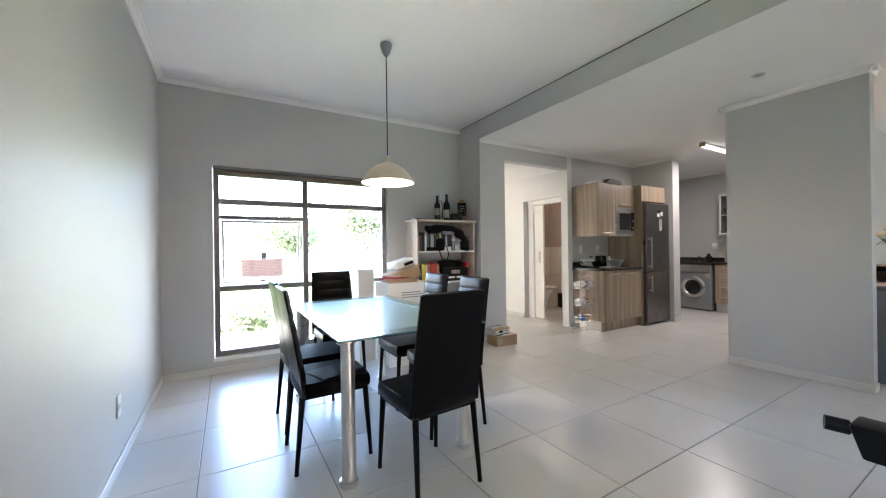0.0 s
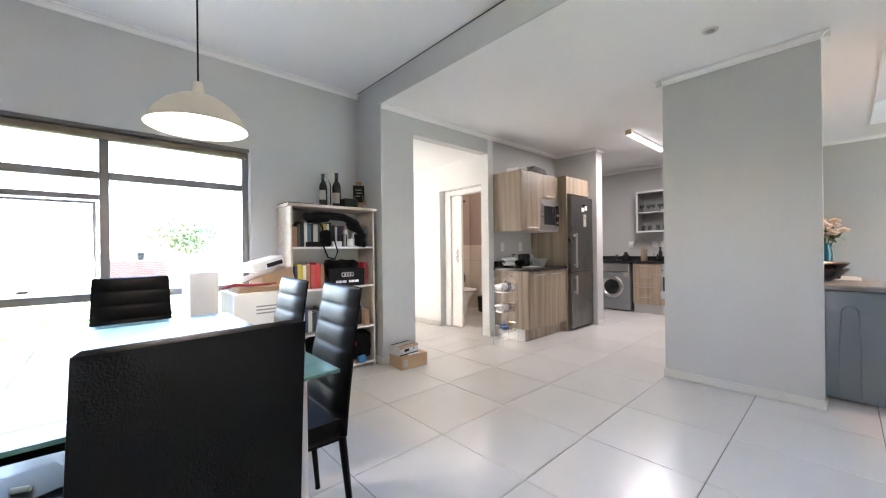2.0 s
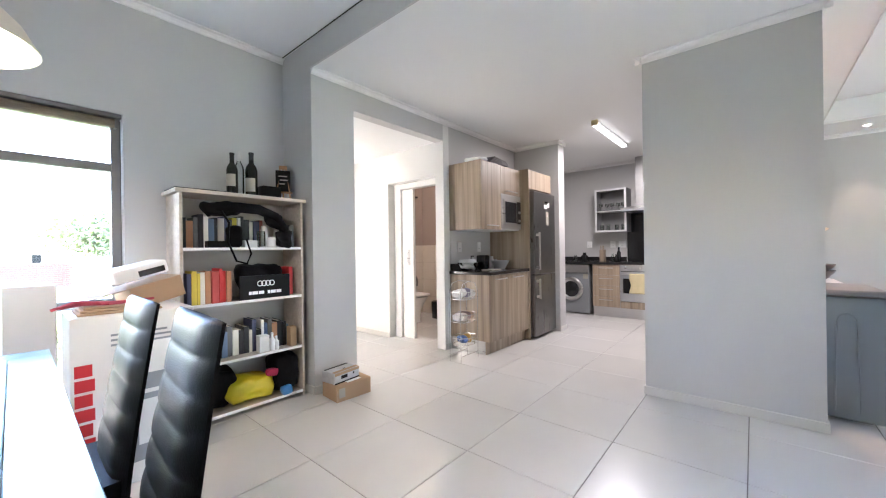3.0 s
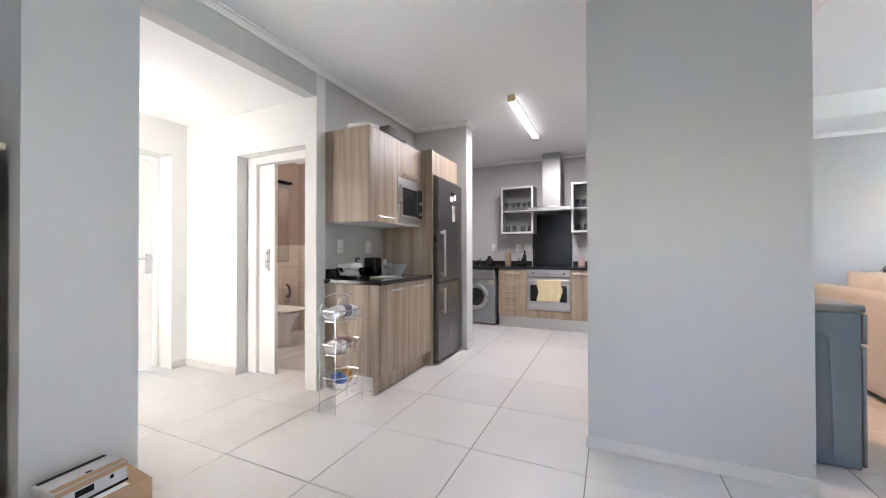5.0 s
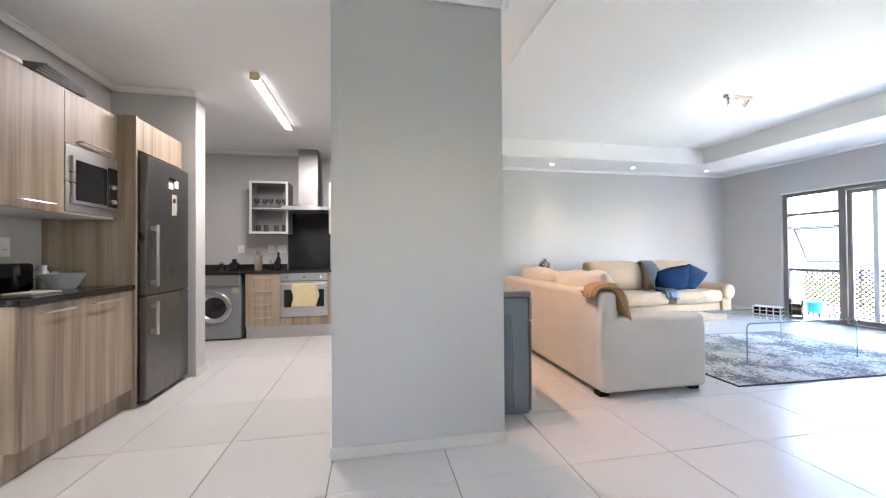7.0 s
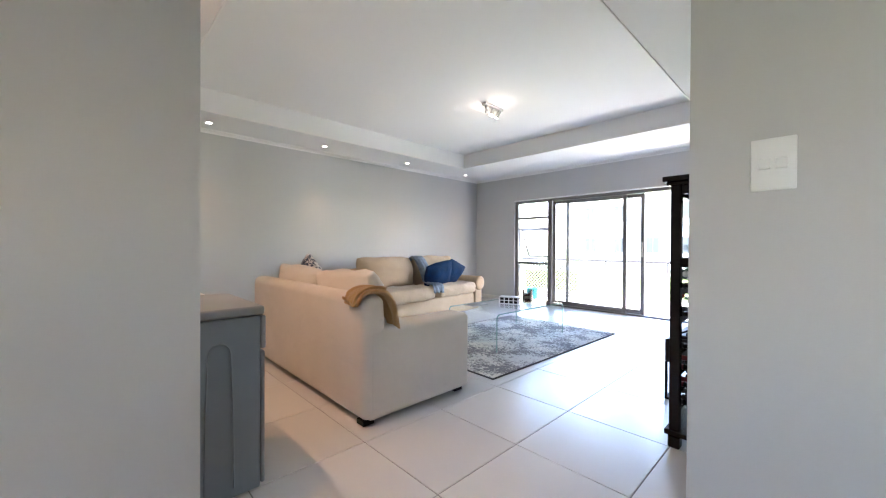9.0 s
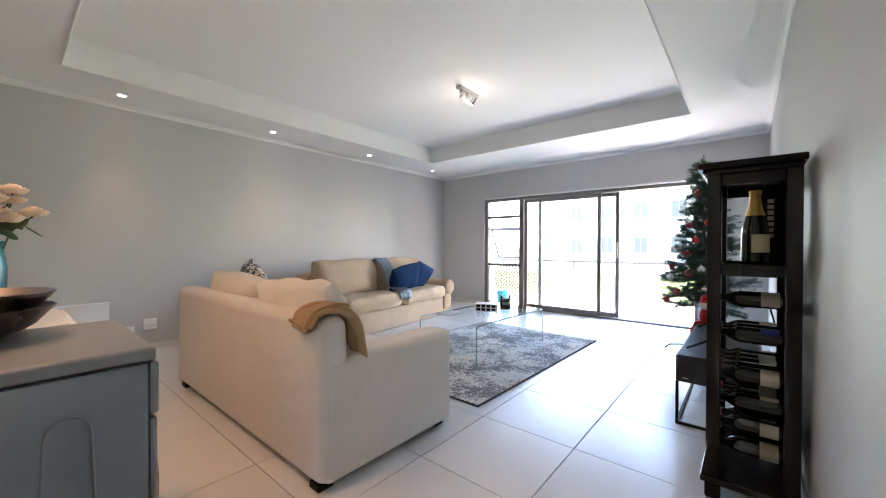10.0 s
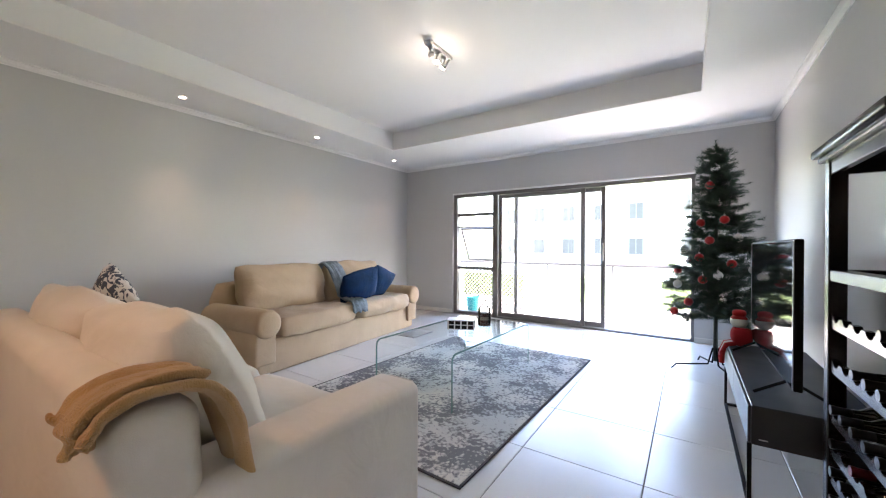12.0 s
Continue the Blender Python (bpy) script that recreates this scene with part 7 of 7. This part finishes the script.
bx(bm, 0.0, -0.012, 0.64, 0.60, 0.010, 0.79, 0.008, 2)
part("control_panel", bm, SILVERP, dr, "silver control panel")
bm = B()
bx(bm, 0.0, -0.008, 0.03, 0.60, 0.010, 0.63, 0.008, 2)
part("front_panel", bm, SILVERP, dr)
bm = B()
turn(bm, [(0.19, 0), (0.19, 0.02), (0.16, 0.035), (0.001, 0.035)], m=Matrix.Translation((0.30, -0.006, 0.36)) @ Matrix.Rotation(radians(90), 4, "X"), seg=32)
part("door", bm, BLACKP, dr, "round dark door")
cab = thing("low_cabinet", (6.52, 1.24, 0), 0, "plain white low cabinet beside the tumble dryer", "cabinet")
bm = B()
bx(bm, 0, 0.02, 0.0, 0.50, 0.54, 0.835, 0.004, 1)
part("body", bm, WHITEP, cab)
bm = B()
bx(bm, 0.004, 0.0, 0.05, 0.496, 0.019, 0.83, 0.003, 1)
part("door", bm, WHITEP, cab)
BRONZE = mat("brushed_bronze_bowl", (0.20, 0.17, 0.15), 0.28, 0.9, var=0.1)
for k, z in enumerate((0.0, 0.045)):
    bm = B()
    turn(bm, [(0.05, 0.0), (0.055, 0.0), (0.12, 0.045), (0.165, 0.10), (0.161, 0.102), (0.116, 0.051), (0.05, 0.008), (0.001, 0.008)], seg=40)
    ob = solo("metal_bowl", bm, BRONZE, "shallow dark bronze metal bowl stacked on the dryer", "bowl", "stacked bowls", smooth=50, loc=(6.32, 1.47, 0.836 + z))
bm = B()
turn(bm, [(0.04, 0), (0.05, 0.01), (0.052, 0.10), (0.04, 0.18), (0.045, 0.20), (0.04, 0.20), (0.035, 0.18), (0.045, 0.1), (0.04, 0.012), (0.001, 0.012)], seg=28)
vs_ = solo("vase", bm, mat("teal_glazed_vase", (0.02, 0.20, 0.26), 0.2, var=0.1), "teal glazed vase on a dark tray", "vase", loc=(6.74, 1.46, 0.94))
bm = B()
bx(bm, 6.60, 1.36, 0.836, 6.88, 1.58, 0.94, 0.01, 2)
solo("dark_basket", bm, mat("dark_wicker", (0.04, 0.025, 0.02), 0.7, var=0.3, scale=40, bump=0.8, bscale=90), "dark wicker basket beside the dryer", "basket")
fl = thing("rose_bunch", (6.74, 1.46, 1.12), 0, "bunch of cream roses in the teal vase", "flowers")
rf = random.Random(3)
ROSE = mat("cream_rose_petal", (0.72, 0.60, 0.45), 0.7, var=0.12, scale=30)
STEM = mat("rose_stem_green", (0.05, 0.10, 0.03), 0.6, var=0.3)
for k in range(13):
    a, t_ = rf.uniform(0, 6.28), rf.uniform(0.02, 0.13)
    cx, cy, cz = t_ * math.cos(a), t_ * math.sin(a), rf.uniform(0.14, 0.26) - t_ * 0.4
    bm = B()
    puff(bm, (cx, cy, cz), (0.016, 0.016, 0.03), 0.9, 4)
    rose = part("rose", bm, ROSE, fl, "cream rose head", 60)
    for ring in range(4):
        for p_ in range(3 + ring):
            b = 2 * math.pi * p_ / (3 + ring) + ring
            r0 = 0.007 + ring * 0.008
            m_ = Matrix.Translation((cx + r0 * math.cos(b), cy + r0 * math.sin(b), cz - 0.004 * ring)) @ Matrix.Rotation(b, 4, "Z") @ Matrix.Rotation(radians(8 + ring * 12), 4, "Y")
            bm = B()
            puff(bm, (0, 0, 0), (0.006, 0.026 + ring * 0.005, 0.034), 0.8, 4, 0, m_)
            part("petal", bm, ROSE, rose, "", 60)
    bm = B()
    tube(bm, [(0.01 * math.cos(a), 0.01 * math.sin(a), -0.12), (cx * 0.5, cy * 0.5, cz * 0.4), (cx, cy, cz - 0.02)], 0.003, 6)
    for q in range(2):
        lx = Matrix.Translation((cx * 0.8, cy * 0.8, cz * 0.55 + 0.03 * q)) @ Matrix.Rotation(a + 2.2 * q, 4, "Z") @ Matrix.Rotation(radians(40), 4, "Y")
        puff(bm, (0.03, 0, 0), (0.06, 0.035, 0.004), 0.8, 4, 0, lx)
    part("stem", bm, STEM, fl, "leafy green stem", 60)

# far wall bits
bm = B()
bx(bm, 9.515, 0.74, 0.0, 9.538, 1.30, 0.55, 0.003, 1)
solo("leaning_board", bm, WHITEP, "plain white board leaning against the grey wall", "board")
wall_plate((9.55, 0.41, 0.275), 90, 0.115, 0.115, rockers=2, sockets=2, kind="wall socket", label="white double socket low on the lounge wall")
wall_plate((9.55, 0.60, 0.235), 90, 0.115, 0.075, rockers=0, sockets=2, kind="wall socket", label="white low socket with a plugged adapter")
for y in (0.69, -0.77, -2.31, -3.83):
    downlight(9.22, y, LOW)
    spot_lamp("downlight_or_fill_beam", (9.22, y, LOW - 0.012), (9.52, y, 0), 0.65, 50, (1.0, 0.72, 0.48))
# Two unseen downlights, added for the warm glow on the sofa back.
for x in (6.25, 6.95):
    downlight(x, 1.68, LOW)
    spot_lamp("downlight_or_fill_beam", (x, 1.68, LOW - 0.012), (x + 0.1, 1.15, 0), 1.6, 110, (1.0, 0.60, 0.34))
sl = thing("spot_bar", (6.93, -1.82, TRAY), 0, "chrome ceiling spot bar with three lamps", "spotlight")
bm = B()
bx(bm, -0.03, -0.17, -0.03, 0.03, 0.17, 0.0, 0.004, 2)
part("bar", bm, STEEL, sl)
for k, y in enumerate((-0.12, 0.0, 0.12)):
    bm = B()
    d_ = Vector((0.5 - 0.4 * k, 0.25, -0.8)).normalized()
    p = Vector((0, y, -0.05))
    rod(bm, (0, y, -0.03), p, 0.006, None, 8)
    rod(bm, p - d_ * 0.02, p + d_ * 0.07, 0.022, 0.028, 18)
    hd = part("spot_head", bm, CHROME, sl, "chrome lamp head")
    bm = B()
    turn(bm, [(0.026, 0.0), (0.001, 0.002)], m=Matrix.Translation(p + d_ * 0.071) @ d_.to_track_quat("Z", "Y").to_matrix().to_4x4(), seg=18)
    part("lamp_face", bm, LITD if k < 2 else SILVERP, hd, "lit lamp face")
point_lamp("spot_light", (6.93, -1.80, TRAY - 0.25), 0.1)

# ---- balcony and distance ----
LATR = mat("dark_painted_steel", (0.04, 0.04, 0.042), 0.6, spec=0.15)
rail = thing("balcony_railing", (0, 0, 0), 0, "steel balcony railing with glass infill", "railing")
bm = B()
rod(bm, (2.2, -7.1, 0.79), (10.4, -7.1, 0.79), 0.028)
part("handrail", bm, LATR, rail)
for k in range(7):
    bm = B()
    rod(bm, (2.5 + k * 1.3, -7.1, -0.012), (2.5 + k * 1.3, -7.1, 0.775), 0.02)
    part("post", bm, LATR, rail)
for k in range(6):
    pane(rail, 2.53 + k * 1.3, -7.105, 0.08, 3.77 + k * 1.3, -7.097, 0.74)
lat = thing("lattice_screen", (0, 0, 0), 0, "dark wooden lattice screen on the balcony", "lattice screen")
LATM = mat("dark_brown_lattice", (0.005, 0.0045, 0.004), 0.8, spec=0.05)
x0, x1, z0, z1, yy = 7.55, 8.75, 0.0, 0.80, -5.35
s_ = 0.075
for k in range(-11, 17):
    for sgn, dy in ((1, 0.0), (-1, 0.012)):
        xa = x0 + k * s_ if sgn > 0 else x0 + k * s_
        pa, pb = (xa, z0), (xa + (z1 - z0), z1)
        if sgn < 0:
            pa, pb = (xa + (z1 - z0), z0), (xa, z1)
        lo, hi = sorted((pa, pb))
        t0, t1 = max(0, (x0 - lo[0]) / (hi[0] - lo[0])), min(1, (x1 - lo[0]) / (hi[0] - lo[0]))
        if t1 - t0 < 0.03:
            continue
        a = Vector((lo[0] + (hi[0] - lo[0]) * t0, yy + dy, lo[1] + (hi[1] - lo[1]) * t0))
        b = Vector((lo[0] + (hi[0] - lo[0]) * t1, yy + dy, lo[1] + (hi[1] - lo[1]) * t1))
        bm = B()
        m_ = Matrix.Translation((a + b) / 2) @ (b - a).to_track_quat("Z", "Y").to_matrix().to_4x4()
        h_ = (b - a).length / 2
        bx(bm, -0.017, -0.004, -h_, 0.017, 0.004, h_, 0, 1, m_)
        part("slat", bm, LATM, lat, "", None)
bm = B()
turn(bm, [(0.09, 0), (0.10, 0.01), (0.13, 0.24), (0.12, 0.25), (0.09, 0.02), (0.001, 0.02)], 8.42, -5.1, -0.012, 24)
solo("plant_pot", bm, mat("turquoise_pot", (0.015, 0.17, 0.18), 0.5, spec=0.2), "turquoise plastic pot on the balcony", "pot")

WIN_D = mat("dark_far_window", (0.10, 0.096, 0.092), 0.9, bump=0.0, spec=0.0)
ROOFM = mat("grey_roof_sheet", (0.20, 0.19, 0.19), 0.7, var=0.15, scale=1.0)


def apartment(x, y, w, d, h, rows, cols, label):
    a = thing("apartment_building", (x, y, -0.32), 0, label, "building", "buildings beyond the balcony")
    bm = B()
    bx(bm, 0, -d, 0, w, 0, h)
    part("wall", bm, PLASTER, a)
    bm = B()
    bx(bm, -0.3, -d - 0.3, h, w + 0.3, 0.3, h + 0.25)
    part("roof", bm, ROOFM, a, "flat grey roof edge")
    for r in range(rows):
        for c in range(cols):
            wx, wz = 0.9 + c * (w - 1.8) / max(1, cols - 1) - 0.5, 1.0 + r * 3.0
            wn = new("window")
            wn.parent = a
            wn.matrix_basis = pose(wx, 0, wz)
            bm = B()
            bx(bm, 0, -0.02, 0, 1.0, 0.02, 1.3)
            part("pane", bm, WIN_D, wn, "", None)
            bm = B()
            for q in ((-0.06, -0.06, 1.06, 0.0), (-0.06, 1.3, 1.06, 1.36), (-0.06, 0, 0, 1.3), (1.0, 0, 1.06, 1.3), (0.48, 0, 0.52, 1.3)):
                bx(bm, q[0], 0.0, q[1], q[2], 0.05, q[3])
            part("frame", bm, FRAME, wn, "", None)


apartment(-6, -30, 12, 8, 9.0, 3, 3, "white three-storey apartment building with dark windows")
apartment(8, -34, 13, 8, 9.0, 3, 5, "white three-storey apartment block further off")
bm = B()
bx(bm, -20, -18.2, -0.32, 30, -18.0, 0.30)
structure("wall_estate", bm, PLASTER, "low white plastered wall across the street", "garden wall")

# garden side
bw = thing("brick_braai", (3.0, 24.0, -0.32), 0, "low red brick barbecue by the garden wall", "barbecue")
bm = B()
bx(bm, 0, 0, 0, 0.228, 0.11, 0.073, 0.004, 1)
brick_mesh = mesh_of("brick", bm, BRICK)
for row in range(12):
    for c in range(9):
        ob = new("brick", brick_mesh)
        ob.location = (-1.13 + (0.12 if row % 2 else 0.0) + c * 0.24, -0.11, row * 0.085 + 0.08)
        ob.parent = bw
bm = B()
bx(bm, -1.08, -0.02, 0, 1.10, 0.5, 1.10)
bx(bm, -1.15, -0.15, 0, 1.17, 0.5, 0.08)
part("core", bm, mat("pale_mortar", (0.28, 0.25, 0.23), 0.9), bw, "mortar core")
bm = B()
bx(bm, -0.05, 0.0, 1.10, 0.22, 0.25, 1.46, 0.01, 1)
part("flue", bm, BLACKM, bw, "short dark flue")


def shrub(name, x, y, z, r, h, n_, label, cat, seed, trunk=0.0, lsz=0.06):
    t = thing(name, (x, y, z), 0, label, cat)
    rs = random.Random(seed)
    bm = B()
    limbs = []
    for k in range(9):
        a, e = rs.uniform(0, 6.28), rs.uniform(0.3, 1.0)
        q = Vector((math.cos(a) * r * e * 0.8, math.sin(a) * r * e * 0.8, trunk + (h - trunk) * rs.uniform(0.35, 0.95)))
        base_ = Vector((0, 0, trunk * 0.7 if trunk else 0.0))
        midp = base_.lerp(q, 0.5) + Vector((0, 0, 0.12 * h))
        tube(bm, [base_, midp, q], 0.012 + 0.02 * (trunk > 0), 6)
        limbs += [midp, q]
    if trunk:
        rod(bm, (0, 0, 0), (0.03, 0.02, trunk), 0.09, 0.05, 10)
    part("trunk" if trunk else "stems", bm, BARK, t)
    vs_, fs_ = [], []
    for k in range(n_):
        c = rs.choice(limbs) + Vector((rs.gauss(0, 1), rs.gauss(0, 1), rs.gauss(0, 0.7))) * r * 0.30
        c.z = max(0.03, c.z)
        u = Vector((rs.gauss(0, 1), rs.gauss(0, 1), rs.gauss(0, 1))).normalized()
        v = u.orthogonal().normalized()
        s = lsz * rs.uniform(0.6, 1.3)
        i0 = len(vs_)
        vs_ += [c - u * s, c + v * s * 0.45, c + u * s, c - v * s * 0.45]
        fs_.append((i0, i0 + 1, i0 + 2, i0 + 3))
    me = bpy.data.meshes.new("crown")
    me.from_pydata(vs_, [], fs_)
    me.materials.append(LEAF)
    ob = new("crown", me)
    ob.parent = t


shrub("garden_tree", 5.1, 27.0, -0.32, 2.5, 4.3, 7000, "green leafy tree beyond the boundary wall", "tree", 1, 1.2, 0.12)
shrub("garden_tree", 11.0, 29.0, -0.32, 3.6, 6.0, 5000, "green garden tree behind the boundary wall", "tree", 2, 2.2, 0.17)
shrub("flower_bush", 1.55, 7.6, -0.32, 0.45, 0.7, 900, "small low green shrub on the lawn", "bush", 3, 0, 0.05)
shrub("flower_bush", 3.0, 8.4, -0.32, 0.4, 0.6, 800, "small low green shrub on the lawn", "bush", 6, 0, 0.05)


# ---- floor, tile by tile ----
bm = B()
bx(bm, 0.5, -4.80, -0.28, 9.78, 4.95, -0.004)
bx(bm, 4.1, 4.95, -0.28, 7.38, 6.4, -0.004)
floor = structure("floor", bm, GROUT, "pale glossy porcelain floor tiles with dark grout", "floor")
PITCH, GX, GY = 0.602, 4.112, 2.998
tile_mesh = {}


def tile(x0, y0, x1, y1):
    w, d = round(x1 - x0, 4), round(y1 - y0, 4)
    if (w, d) not in tile_mesh:
        bm = B()
        bx(bm, 0, 0, -0.012, w, d, 0.0, 0.0022, 1)
        tile_mesh[(w, d)] = mesh_of("tile", bm, TILE)
    ob = new("tile", tile_mesh[(w, d)])
    ob.location = (x0, y0, 0)
    ob.parent = floor


for i in range(-7, 11):
    for j in range(-14, 7):
        a, b = GX + i * PITCH + 0.002, GY + j * PITCH + 0.002
        c, d = a + PITCH - 0.004, b + PITCH - 0.004
        for rx0, ry0, rx1, ry1 in ((0.60, -4.70, 9.62, 4.47), (0.60, 4.47, 4.05, 4.90), (4.10, 4.47, 5.62, 6.33), (5.62, 4.47, 7.3, 6.33), (7.41, 4.47, 9.3, 4.78)):
            x0, y0, x1, y1 = max(a, rx0), max(b, ry0), min(c, rx1), min(d, ry1)
            skip = (x1 <= 4.2 and y1 <= 0.45 and x0 >= 2.95) or (x1 < 4.2 and y1 < -1.0)
            if x1 - x0 > 0.01 and y1 - y0 > 0.01 and not skip:
                tile(x0, y0, x1, y1)
